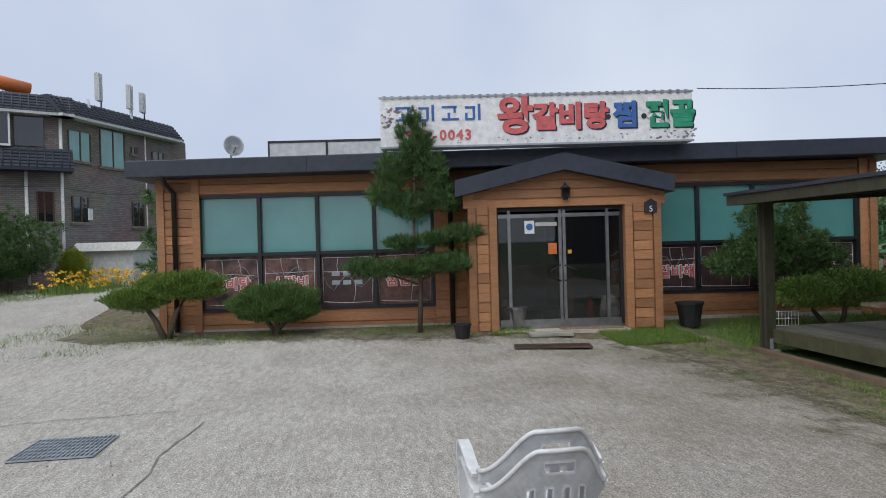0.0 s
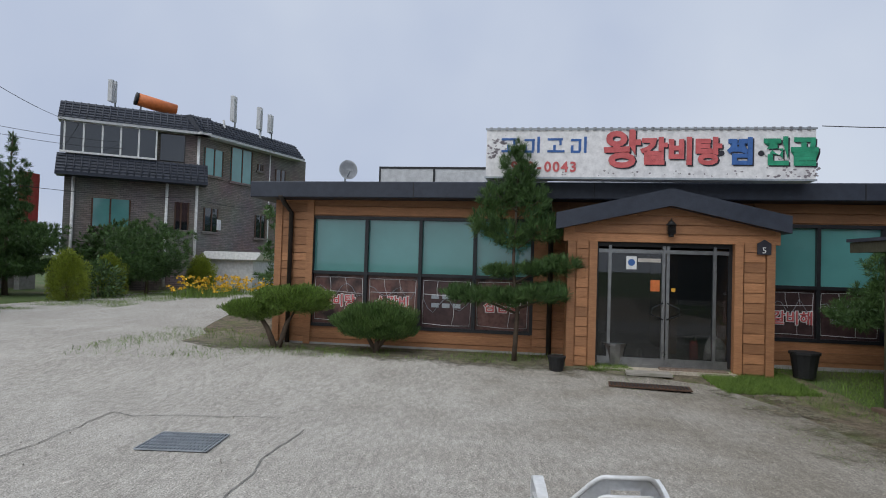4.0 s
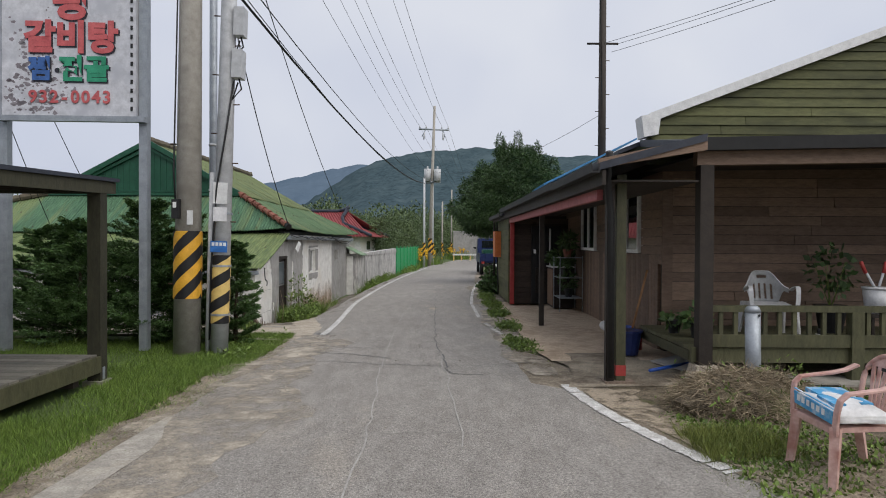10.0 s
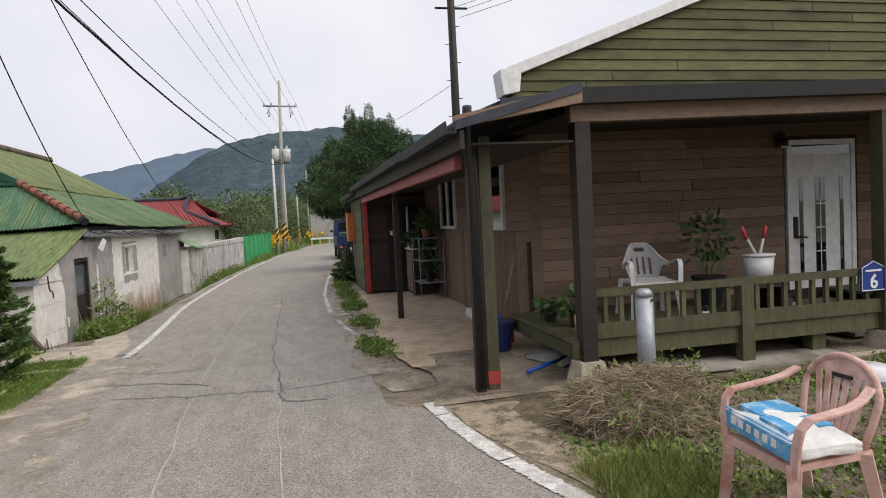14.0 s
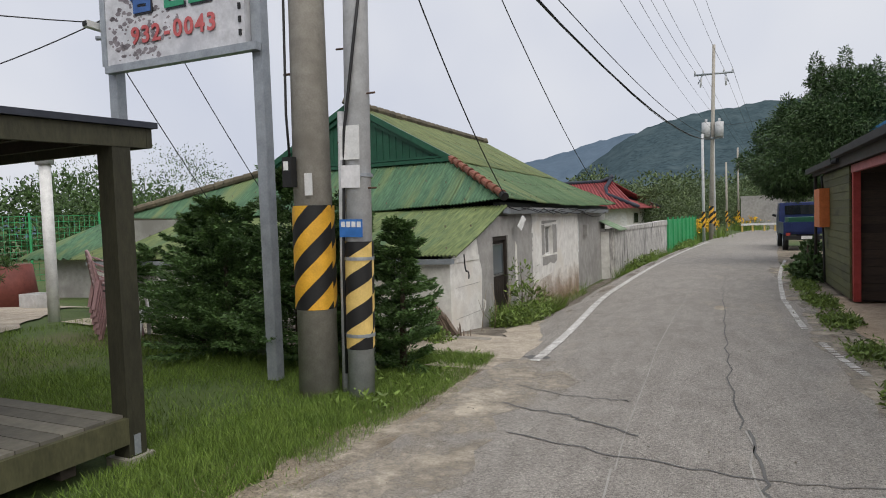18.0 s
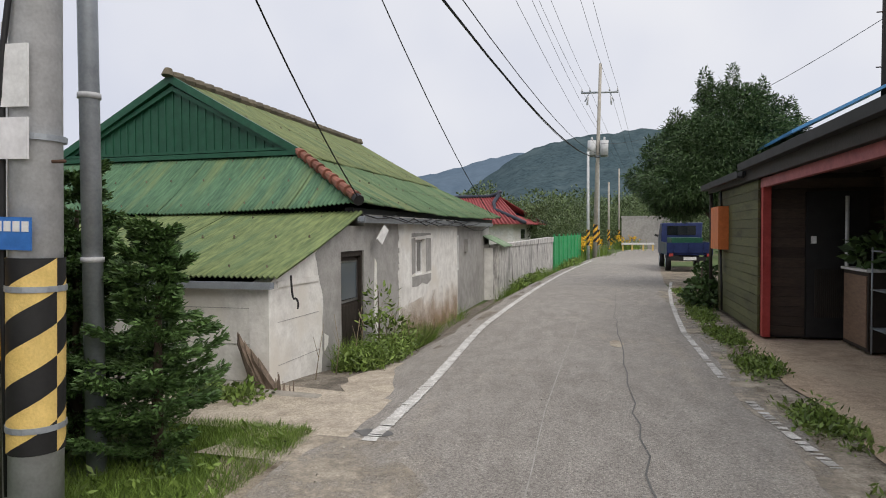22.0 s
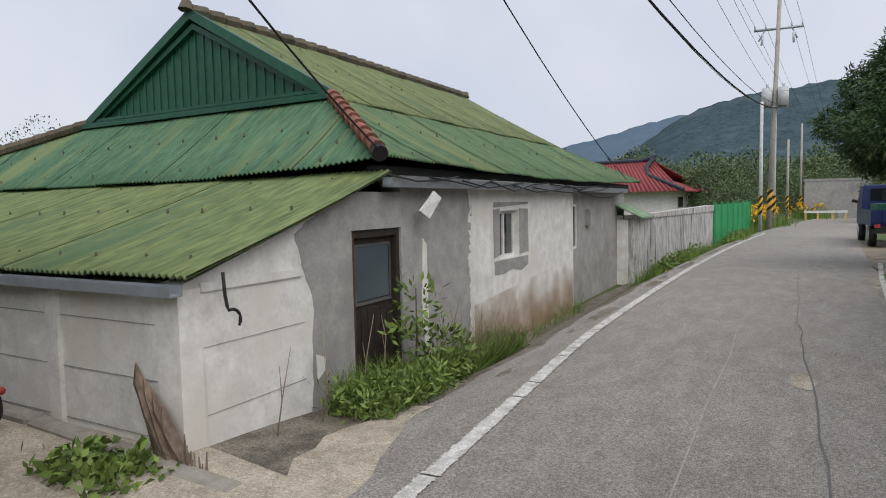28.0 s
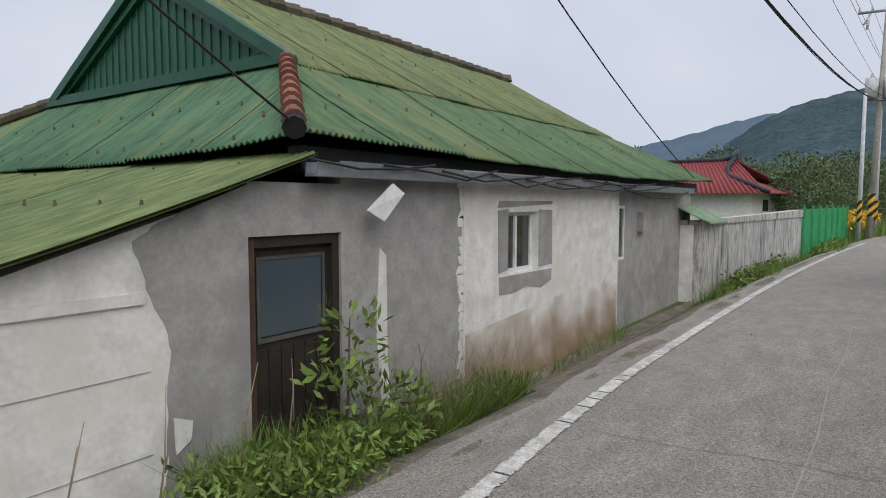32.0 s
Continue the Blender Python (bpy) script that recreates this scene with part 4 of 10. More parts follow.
            if word:
                letters("lettering", word, pose(cx, yw + .056, .97), .24, "white", w, bold=.016)
                letters("lettering", word, pose(cx, yw + .050, .97), .24, "red", w, bold=.004)
            else:
                for k in range(6):
                    bx("print_bar", (cx - .28 + (k % 3) * .2, yw + .054, .92 + (k // 3) * .16, cx - .14 + (k % 3) * .2, yw + .058, 1.0 + (k // 3) * .16), "galv", w)
    bx("back_room_wall", (x0 + .2, 5.5, 0, x1 - .2, 5.6, 2.9), "darkbrown", r, "dark inner wall")
    bx("inner_floor", (x0 + .2, .7, .1, x1 - .2, 5.5, .16), "plaster_grey", r)
    # roof with its deep dark fascia
    roof = bmesh.new()
    prism(roof, [(-5.14, -.0, 2.84), (8.55, -.0, 2.93), (8.55, -.0, 3.22), (-5.14, -.0, 3.13)], (0, 9, 0))
    part("roof", roof, "navy", r, "dark navy flat roof with a deep fascia", bevel=.015)
    for x in (-2.1, 1.0, 5.2):
        bx("fascia_joint", (x, -.006, 2.87 + .0066 * (x + .3), x + .012, .001, 3.15 + .0066 * (x + .3)), "black", r)
    bx("parapet", (-2.4, 2.2, 3.19, .2, 2.3, 3.46), "conc_pale", r, "pale metal parapet strip")
    bx("parapet_cap", (-2.45, 2.17, 3.46, .25, 2.33, 3.5), "black", r)
    # downpipes
    for x in (-4.5, .32):
        bar("downpipe", [(x - .05, yw - .5, 2.88), (x - .05, yw - .3, 2.75), (x, yw - .09, 2.6), (x, yw - .09, .1)], .045, "post_dark", r)
    # porch
    yp = -.55
    for a, b in ((.58, 1.02), (3.1, 3.66)):
        bx("pillar", (a, yp, .1, b, yw, 2.15), "wood_orange", r)
        for z0, z1 in rows[:13]:
            bx("board", (a + .13, yp - .03, z0 + .02, b - .13, yp - .002, z1 + .02), "wood_orange", r)
        for x in (a - .01, b - .11):
            bx("corner_trim", (x, yp - .055, .1, x + .12, yp - .031, 2.15), "wood_orange", r)
    gab = bmesh.new()
    prism(gab, [(.5, yp - .02, 2.15), (3.75, yp - .02, 2.15), (3.75, yp - .02, 2.35), (2.17, yp - .02, 2.73), (.5, yp - .02, 2.35)], (0, .2, 0))
    part("porch_gable", gab, "wood_orange", r)
    for k, z in enumerate((2.29, 2.43, 2.57)):
        h = (1.5, 1.15, .55)[k]
        bx("board", (2.17 - h, yp - .045, z, 2.17 + h, yp - .021, z + .125), "wood_orange", r)
    for s in (-1, 1):
        pr = bmesh.new()
        prism(pr, [(2.1, -.8, 2.71), (2.1 + s * 1.73, -.8, 2.32), (2.1 + s * 1.73, -.8, 2.58), (2.1, -.8, 2.98)], (0, 1.5, 0))
        part("porch_roof", pr, "navy", r, "dark navy pitched porch roof")
    lamp = bx("wall_lantern", (2.07, yp - .16, 2.28, 2.19, yp - .06, 2.42), "clear", r, "black lantern over the door")
    bar("lantern_cap", [(2.13, yp - .11, 2.42), (2.13, yp - .11, 2.5)], .085, "black", lamp, r1=.015)
    bar("lantern_base", [(2.13, yp - .11, 2.24), (2.13, yp - .11, 2.28)], .04, "black", lamp)
    bar("lantern_arm", [(2.13, yp - .02, 2.36), (2.13, yp - .11, 2.52)], .012, "black", lamp)
    # glazed entrance
    yd = yp + .12
    door = bx("door", (1.02, yd, .17, 3.1, yd + .08, .22), "steel", r, "glazed double entrance door with steel stiles")
    for x, w, m in ((1.02, .05, "blackframe"), (1.22, .05, "steel"), (2.05, .05, "steel"), (2.115, .05, "steel"), (2.82, .05, "steel"), (3.05, .05, "blackframe")):
        bx("stile", (x, yd, .2, x + w, yd + .07, 2.1), m, door)
    for z, h in ((2.08, .07), (1.98, .06), (.22, .1)):
        bx("rail", (1.02, yd + .005, z, 3.1, yd + .065, z + h), "blackframe" if z > 2 else "steel", door)
    for a, b in ((1.07, 1.22), (1.27, 2.05), (2.165, 2.82), (2.87, 3.05)):
        g = bx("glass", (a, yd + .03, .3, b, yd + .036, 1.98), "clear", door, "clear door glass")
        g.visible_shadow = False
    for s in (-1, 1):
        bar("handle", [(2.1 + s * .03, yd - .02, 1.2), (2.1 + s * .2, yd - .07, 1.12), (2.1 + s * .22, yd - .07, 1.02), (2.1 + s * .03, yd - .02, .94)], .012, "black", door)
    bx("notice", (1.5, yd + .02, 1.72, 1.66, yd + .028, 1.93), "white", door, "white round-logo sticker")
    bm = bmesh.new()
    tube(bm, [(1.58, yd + .015, 1.83), (1.58, yd + .018, 1.83)], .055, 16)
    part("notice_mark", bm, "blue", door)
    bx("notice", (1.68, yd + .02, 1.84, 2.03, yd + .028, 1.9), "cardboard", door)
    bx("notice", (1.88, yd + .02, 1.38, 2.02, yd + .028, 1.56), "orange", door, "orange paper notice")
    bx("notice", (2.2, yd + .02, 1.38, 2.26, yd + .028, 1.44), "yellow", door)
    bx("threshold", (1.0, yp - .15, 0.08, 3.12, yd, .17), "apron", r)
    bx("partition", (2.55, 1.5, .16, 2.7, 3.5, 2.1), "pine_wood", r, "timber partition inside")
    # number plate on the porch
    plate = bx("number_plate", (3.4, yp - .075, 2.0, 3.6, yp - .06, 2.16), "ink", r, "dark house number plate")
    prm = bmesh.new()
    prism(prm, [(3.39, yp - .078, 2.16), (3.61, yp - .078, 2.16), (3.5, yp - .078, 2.23)], (0, .014, 0))
    part("plate_top", prm, "ink", plate)
    letters("digit", "5", pose(3.5, yp - .082, 2.06), .13, "white", plate)
    return r


rest = restaurant()
RM = pose(-6.677, -0.726, 0, 0, 0, 82.82)


def blot(name, n, x0, x1, z0, z1, y, parent, size, seed, material="mould"):
    """A stain made of many small flakes where the sign film has peeled."""
    q = np.random.default_rng(seed)
    bm = bmesh.new()
    for _ in range(n):
        cx, cz = x0 + (x1 - x0) * q.beta(1.6, 1.2), z0 + (z1 - z0) * q.beta(1.0, 2.0)
        k = q.integers(5, 8)
        s = size * q.uniform(.3, 1.3)
        vs = [bm.verts.new((cx + s * math.cos(t) * q.uniform(.5, 1.2), y, cz + s * .7 * math.sin(t) * q.uniform(.5, 1.2))) for t in [2 * math.pi * i / k for i in range(k)]]
        bm.faces.new(vs[::-1])
    ob = part(name, bm, material, parent, "flaking grey stain")
    return tagged(ob, "flaking grey stain", kind="stuff")


def name_blocks(parent, x0, y, z, s, n=4, depth=.006):
    """The shop's name as plain blue blocks."""
    for k in range(n):
        bm = bmesh.new()
        x = x0 + k * s * 1.22
        for a, b, c, d in ((0, .62, .55, .74), (.40, .1, .54, .66), (0, .1, .14, .4), (.68, 0, .82, .86), (0, 0, .5, .12)) if k % 2 else ((0, .66, .8, .78), (.62, .4, .74, .7), (.3, .12, .44, .42), (0, .02, .9, .14)):
            box(bm, x + a * s, y, z + b * s, x + c * s, y + depth, z + d * s)
        part("name_block", bm, "blue", parent)


def roof_sign():
    s = thing("roof_sign", RM @ pose(0, 0, 0), "long white roof sign with peeling red, blue and green lettering", "sign")
    yf = -.35
    bx("panel", (-.8, yf, 3.17, 4.32, yf + .3, 4.0), "signwhite", s, bevel=.01)
    for z in (3.17, 3.98):
        bx("edge_trim", (-.82, yf - .012, z, 4.34, yf - .001, z + .03), "galv", s)
    for k in range(39):
        bx("clip", (-.75 + k * .13, yf - .02, 3.965, -.70 + k * .13, yf - .013, 4.02), "steel", s)
    name_blocks(s, -.55, yf - .008, 3.60, .31)
    for k, ch in enumerate("932-0043"):
        letters("digit", ch, pose(-.33 + k * .137, yf - .008, 3.36), .23, "red", s, bold=.006)
    for dx, dz, mset in ((.025, -.02, ("ink",) * 3), (0, 0, ("red", "blue", "green"))):
        y = yf - (.005 if dx else .012)
        letters("lettering", "왕", pose(1.4 + dx, y, 3.62 + dz), .64, mset[0], s, bold=.024)
        letters("lettering", "갈비탕", pose(2.31 + dx, y, 3.6 + dz), .45, mset[0], s, bold=.022)
        letters("lettering", "찜", pose(3.22 + dx, y, 3.6 + dz), .45, mset[1], s, bold=.018)
        letters("lettering", "전골", pose(3.95 + dx, y, 3.6 + dz), .47, mset[2], s, .95, bold=.02)
    for x in (2.93, 3.52):
        bm = bmesh.new()
        tube(bm, [(x, yf - .01, 3.6), (x, yf - .004, 3.6)], .045, 14)
        part("dot", bm, "ink", s)
    blot("stain", 40, 3.6, 4.38, 3.23, 3.6, yf - .003, s, .03, 3)
    blot("stain", 50, -.78, -.45, 3.5, 4.0, yf - .003, s, .03, 4)
    blot("stain", 40, -.7, 4.3, 3.23, 3.35, yf - .003, s, .02, 5)
    for x in (-.3, 1.2, 2.6, 4.0):
        bar("brace", [(x, yf + .3, 3.9), (x, yf + 1.0, 3.17)], .025, "galv", s)


roof_sign()


def satellite_dish(m, label, s=.35, leg=.35):
    d = thing("satellite_dish", m, label, "satellite dish")
    bm = bmesh.new()
    rings = []
    for k in range(6):
        rad = s * k / 5
        rings.append([bm.verts.new((rad * math.cos(a), -.15 * s + .35 * s * (1 - (k / 5) ** 2) - .2 * s, rad * math.sin(a) + leg)) for a in [2 * math.pi * i / 20 for i in range(20)]])
    for a, b in zip(rings, rings[1:]):
        for i in range(20):
            bm.faces.new((a[i], a[(i + 1) % 20], b[(i + 1) % 20], b[i]))
    bmesh.ops.solidify(bm, geom=bm.faces[:], thickness=.01)
    part("reflector", bm, "conc_pale", d, smooth=True)
    bar("arm", [(0, .05, leg - s * .9), (0, -s, leg - s * .2)], .012, "galv", d)
    bx("receiver", (-.03, -s - .06, leg - s * .25, .03, -s + .02, leg - s * .1), "conc_pale", d)
    bar("stand", [(0, .15, 0), (0, .1, leg)], .02, "galv", d)


satellite_dish(RM @ pose(-3.69, 1.19, 3.17, 0, 0, 35), "pale satellite dish on the restaurant roof", .19, .36)
rp = thing("roof_panel", RM @ pose(-1.9, 1.0, 3.19), "low framed grey panel along the restaurant roof", "panel")
bx("panel", (-1.05, -.02, .05, 1.05, .02, .34), "conc_pale", rp)
for d in ((-1.08, -.03, .34, 1.08, .03, .38), (-1.08, -.03, 0, -1.05, .03, .34), (-.02, -.035, 0, .02, -.021, .34), (1.05, -.03, 0, 1.08, .03, .34)):
    bx("frame", d, "blackframe", rp)


def flower_pot(m, s, material, label):
    p = thing("planter", m, label, "planter")
    bm = bmesh.new()
    tube(bm, [(0, 0, 0), (0, 0, .9 * s), ], .36 * s, 14, .5 * s)
    part("pot", bm, material, p)
    bm = bmesh.new()
    tube(bm, [(0, 0, .86 * s), (0, 0, .95 * s)], .54 * s, 14)
    part("rim", bm, material, p)
    return p


flower_pot(RM @ pose(1.35, -.3, .17), .38, "steel", "grey woven-look planter beside the glass door")
flower_pot(RM @ pose(1.62, -.1, .17), .3, "black", "black pot behind the door glass")
flower_pot(RM @ pose(1.95, -.1, .17), .3, "black", "black pot behind the door glass")
flower_pot(RM @ pose(4.2, -.35, .13), .42, "black", "large black pot on the grass beside the porch")
flower_pot(RM @ pose(.42, -.95, .1), .27, "black", "black plant pot beside the young pine")
e = thing("fire_extinguisher", RM @ pose(2.66, .05, .16), "red fire extinguisher behind the glass door", "fire extinguisher")
bar("cylinder", [(0, 0, 0), (0, 0, .36), (0, 0, .42)], .075, "redpaint", e, r1=.06)
bar("valve", [(0, 0, .42), (.02, 0, .5)], .02, "black", e)
e = thing("plastic_bag", RM @ pose(2.95, -.1, .16), "crumpled white plastic sack behind the door glass", "bag")
bm = bmesh.new()
bmesh.ops.create_icosphere(bm, subdivisions=3, radius=.17)
for v in bm.verts:
    v.co.z *= 1.5
    v.co += Vector((0, 0, .25)) + noise.noise_vector(v.co * 9) * .04
    v.co.z = max(0, v.co.z)
part("sack", bm, "white", e)
for x, y, w, mname, lab in ((-5.62, .95, .66, "kerbstone", "flat grey stepping slab before the entrance"), (-5.95, 1.72, 1.0, "rotwood", "weathered brown duckboard before the entrance")):
    st = thing("stepping_stone", pose(x, y, ground_z(x, y) + .034, 0, 0, 81), lab, "paving slab")
    for k in range(1 if w < .9 else 5):
        bm = bmesh.new()
        if w < .9:
            box(bm, -w / 2, -.2, 0, w / 2, .2, .035)
        else:
            box(bm, -w / 2, -.22 + k * .09, 0, w / 2, -.14 + k * .09, .04)
        part("slab" if w < .9 else "slat", bm, mname, st, bevel=.008)
pl = thing("drain_cover", pose(-4.86, .74, ground_z(-4.86, .74) + .04, 0, 0, 78), "long rusty drain cover set in the concrete", "drain cover")
bx("frame", (-.55, -.16, 0, .55, .16, .018), "rust", pl)
for k in range(22):
    bx("bar", (-.52 + k * .048, -.13, .018, -.50 + k * .048, .13, .026), "black", pl)


def drain(m, w, d, label):
    g = thing("drain_grate", m, label, "drain grate")
    bx("pit", (-w / 2, -d / 2, -.002, w / 2, d / 2, .003), "black", g)
    n = int(w / .035)
    for k in range(n + 1):
        x = -w / 2 + k * w / n
        bx("bar", (x - .006, -d / 2, .003, x + .006, d / 2, .016), "galv", g)
    for k in range(int(d / .09) + 1):
        y = -d / 2 + k * d / int(d / .09)
        bx("cross_bar", (-w / 2, y - .006, .004, w / 2, y + .006, .014), "galv", g)


drain(pose(-1.67, -4.42, .006, 0, 0, 90), .63, .55, "square galvanised drain grate in the forecourt")
drain(pose(-3.66, -10.28, .006, 0, 0, 88), .66, .5, "far drain grate in the forecourt")


# ---- pavilion ----
def pavilion():
    p = thing("pavilion", pose(-2.2, 5.33, 0), "open olive timber pavilion with four posts and flat roof", "pavilion")
    hx, hy = 1.9, 1.71
    for k in range(24):
        a = -hy + k * (2 * hy / 24)
        bx("deck_plank", (-hx, a, .30, hx, a + 2 * hy / 24 - .008, .33), "decktop", p)
    for d in ((-hx - .02, -hy - .045, .13, hx + .02, -hy - .003, .31), (-hx - .02, hy + .003, .13, hx + .02, hy + .045, .31)):
        bx("skirt_board", d, "deckgreen", p)
    for d in ((hx + .003, -hy, .13, hx + .045, hy, .31), (-hx - .045, -hy, .13, -hx - .003, hy, .31)):
        bx("skirt_board", d, "deckgreen", p)
    for y in (-1.3, 0, 1.3):
        bx("joist", (-hx, y - .05, .05, hx, y + .05, .295), "post_dark", p)
    for x in (-hx + .04, hx - .04):
        for y in (-hy + .02, hy - .02):
            po = bx("post", (x - .075, y - .16 if y < 0 else y + .02, 0.02, x + .075, y - .02 if y < 0 else y + .16, 2.08 if y < 0 else 2.18), "deckdark", p, bevel=.008)
            bx("post_strip", (x - .02, (y - .165) if y < 0 else y + .161, .05, x + .02, (y - .161) if y < 0 else y + .165, 2.08), "post_dark", po)
            bx("footing", (x - .11, y - .2 if y < 0 else y - .02, -.06, x + .11, y + .02 if y < 0 else y + .2, .03), "kerbstone", po)
            bx("bracket", (x + .076, (y - .12) if y < 0 else y + .06, .04, x + .08, (y - .07) if y < 0 else y + .11, .18), "galv", po)
    # the roof rises a little towards the far side
    tilt = Matrix(((1, 0, 0, -.1), (0, 1, 0, -.07), (0, .036, 1, .0), (0, 0, 0, 1)))
    ox, oy = 2.04, 2.1
    for d in ((-ox, -oy, 2.09, ox, -oy + .045, 2.225), (-ox, oy - .045, 2.09, ox, oy, 2.225), (ox - .045, -oy + .05, 2.09, ox, oy - .05, 2.225), (-ox, -oy + .05, 2.09, -ox + .045, oy - .05, 2.225)):
        bx("fascia", d, "deckdark", p, m=tilt)
    bx("roof", (-ox - .03, -oy - .03, 2.228, ox + .03, oy + .03, 2.27), "slate", p, "dark felt roof", m=tilt)
    for k in range(9):
        bx("rafter", (-ox + .05, -1.9 + k * .46, 2.12, ox - .05, -1.85 + k * .46, 2.22), "post_dark", p, m=tilt)
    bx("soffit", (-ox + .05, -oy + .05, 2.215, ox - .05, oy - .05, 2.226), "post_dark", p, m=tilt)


pavilion()
k = thing("ground_beam", pose(-2.2, 3.36, 0), "weathered timber ground beam beside the pavilion deck", "timber beam")
bx("beam", (-1.9, -.06, -.02, 1.8, .06, .06), "pine_grey", k)


def picnic_table():
    t = thing("picnic_table", pose(-1.83, 4.73, .33), "weathered timber picnic table with fixed benches", "picnic table")
    L = .98
    for k in range(5):
        bx("top_board", (-.36 + k * .146, -L, .70, -.36 + k * .146 + .138, L, .74), "pine_grey", t, bevel=.004)
    for s in (-1, 1):
        for k in range(2):
            x = s * .72 - .13 + k * .135
            bx("bench_board", (x, -L, .41, x + .128, L, .45), "pine_grey", t, bevel=.004)
    for y in (-.68, .68):
        bx("bench_beam", (-.86, y - .045, .30, .86, y - .003, .41), "pine_wood", t)
        bx("top_beam", (-.34, y - .045, .59, .34, y - .003, .70), "pine_wood", t)
        for s in (-1, 1):
            bm = bmesh.new()
            prism(bm, [(s * .22 - .06, y, .69), (s * .22 + .06, y, .69), (s * .58 + .06, y, 0), (s * .58 - .06, y, 0)], (0, .045, 0))
            part("leg", bm, "pine_wood", t)
    for s in (-1, 1):
        bm = bmesh.new()
        prism(bm, [(-.03, s * .1, .66), (.03, s * .1, .66), (.03, s * .62, .33), (-.03, s * .62, .33)], (0, .0, .07))
        part("brace", bm, "pine_wood", t)


picnic_table()


def cardboard_box():
    c = thing("cardboard_box", pose(-.78, 4.2, .33, 0, 0, 20), "open pale cardboard box lying on the deck", "box")
    for d in ((-.2, -.15, 0, .2, .15, .008), (-.2, -.15, .008, -.19, .15, .16), (.19, -.15, .008, .2, .15, .16), (-.19, -.15, .008, .19, -.14, .16), (-.19, .14, .008, .19, .15, .16)):
        bx("side", d, "cardboard", c)
    bx("flap", (-.19, 0, 0, .19, .008, .15), "cardboard", c, m=pose(0, -.15, .16, 65))
    bx("flap", (0, -.14, 0, .15, .14, .008), "cardboard", c, m=pose(.2, 0, .16, 0, 30))


cardboard_box()


# ---- tall sign and poles ----
def tall_sign():
    s = thing("pole_sign", pose(-1.82, 9.18, 0, 0, 0, 2.6), "tall white road sign with coloured lettering on steel posts", "sign")
    for x in (-1.0, 1.0):
        bx("post", (x - .06, -.06, 0, x + .06, .06, 5.95 if x > 0 else 3.5), "galv", s)
    bx("panel", (-.96, -.14, 3.42, .93, .09, 5.85), "signshade", s, bevel=.01)
    for d in ((-1.0, -.155, 3.34, 1.06, -.07, 3.42), (-1.0, -.155, 5.85, 1.06, -.07, 5.92), (-1.03, -.155, 3.42, -.96, .09, 5.85)):
        bx("frame", d, "galv", s)
    for k in range(18):
        bx("clip", (.86, -.155, 3.5 + k * .13, .89, -.141, 3.56 + k * .13), "black", s)
    for k in range(14):
        bx("clip", (-.9 + k * .13, -.155, 5.79, -.85 + k * .13, -.141, 5.81), "black", s)
    y = -.147
    name_blocks(s, -.55, y - .006, 5.42, .24)
    for dx, dz, ms in ((.02, -.02, ("ink",) * 3), (0, 0, ("red", "blue", "green"))):
        yy = y - (.001 if dx else .007)
        letters("lettering", "왕", pose(.03 + dx, yy, 5.04 + dz), .60, ms[0], s, bold=.024)
        letters("lettering", "갈비탕", pose(.02 + dx, yy, 4.52 + dz), .48, ms[0], s, bold=.022)
        letters("lettering", "찜", pose(-.42 + dx, yy, 4.07 + dz), .36, ms[1], s, bold=.016)
        letters("lettering", "전골", pose(.2 + dx, yy, 4.07 + dz), .39, ms[2], s, bold=.016)
    bm = bmesh.new()
    tube(bm, [(-.18, y - .004, 4.07), (-.18, y, 4.07)], .035, 12)
    part("dot", bm, "ink", s)
    for k, ch in enumerate("932-0043"):
        letters("digit", ch, pose(-.52 + k * .149, y - .008, 3.68), .25, "red", s, bold=.006)
    blot("stain", 220, -.92, -.2, 3.45, 5.0, y + .0055, s, .042, 11)
    blot("stain", 30, -.5, .1, 3.6, 4.2, y + .0055, s, .04, 12)
    blot("stain", 14, -.85, -.45, 5.13, 5.25, y + .0055, s, .05, 13)
    for z in (3.75, 5.55):
        bar("bracket", [(-1.02, -.1, z), (-1.12, -.14, z)], .025, "galv", s)
    cam_box = bx("security_camera", (-1.2, -.24, 3.86, -1.12, -.02, 3.93), "white", s)
    bx("lens", (-1.19, -.25, 3.87, -1.13, -.241, 3.92), "black", cam_box)


tall_sign()


def stripes(name, parent, x, y, r0, z0, z1, pale, n, turns=2.0):
    """A guard sheet with slanting black bands wrapped round a pole; n bands over its height."""
    seg = 32
    pitch = (z1 - z0) / n
    mats = [M["yellow_pale" if pale else "yellow"], M["black"]]
    for which in (0, 1):
        bm = bmesh.new()
        for k in range(seg):
            cs = [(2 * math.pi * j / seg) for j in (k, k + 1)]
            for b in range(-int(turns) - 2, int(n) + 2):
                q = []
                for j, t in zip((k, k + 1), cs):
                    lo = z0 + pitch * (b + which * .5 + j / seg * turns)
                    q.append((t, min(z1, max(z0, lo)), min(z1, max(z0, lo + pitch * .5))))
                if q[0][2] - q[0][1] + q[1][2] - q[1][1] < .004:
                    continue
                p = lambda t, z: bm.verts.new((x + r0 * math.cos(t), y + r0 * math.sin(t), z))
                bm.faces.new((p(q[0][0], q[0][1]), p(q[1][0], q[1][1]), p(q[1][0], q[1][2]), p(q[0][0], q[0][2])))
        bmesh.ops.remove_doubles(bm, verts=bm.verts[:], dist=.0005)
        part(name, bm, mats[which], parent, "black band" if which else "yellow band", smooth=True)


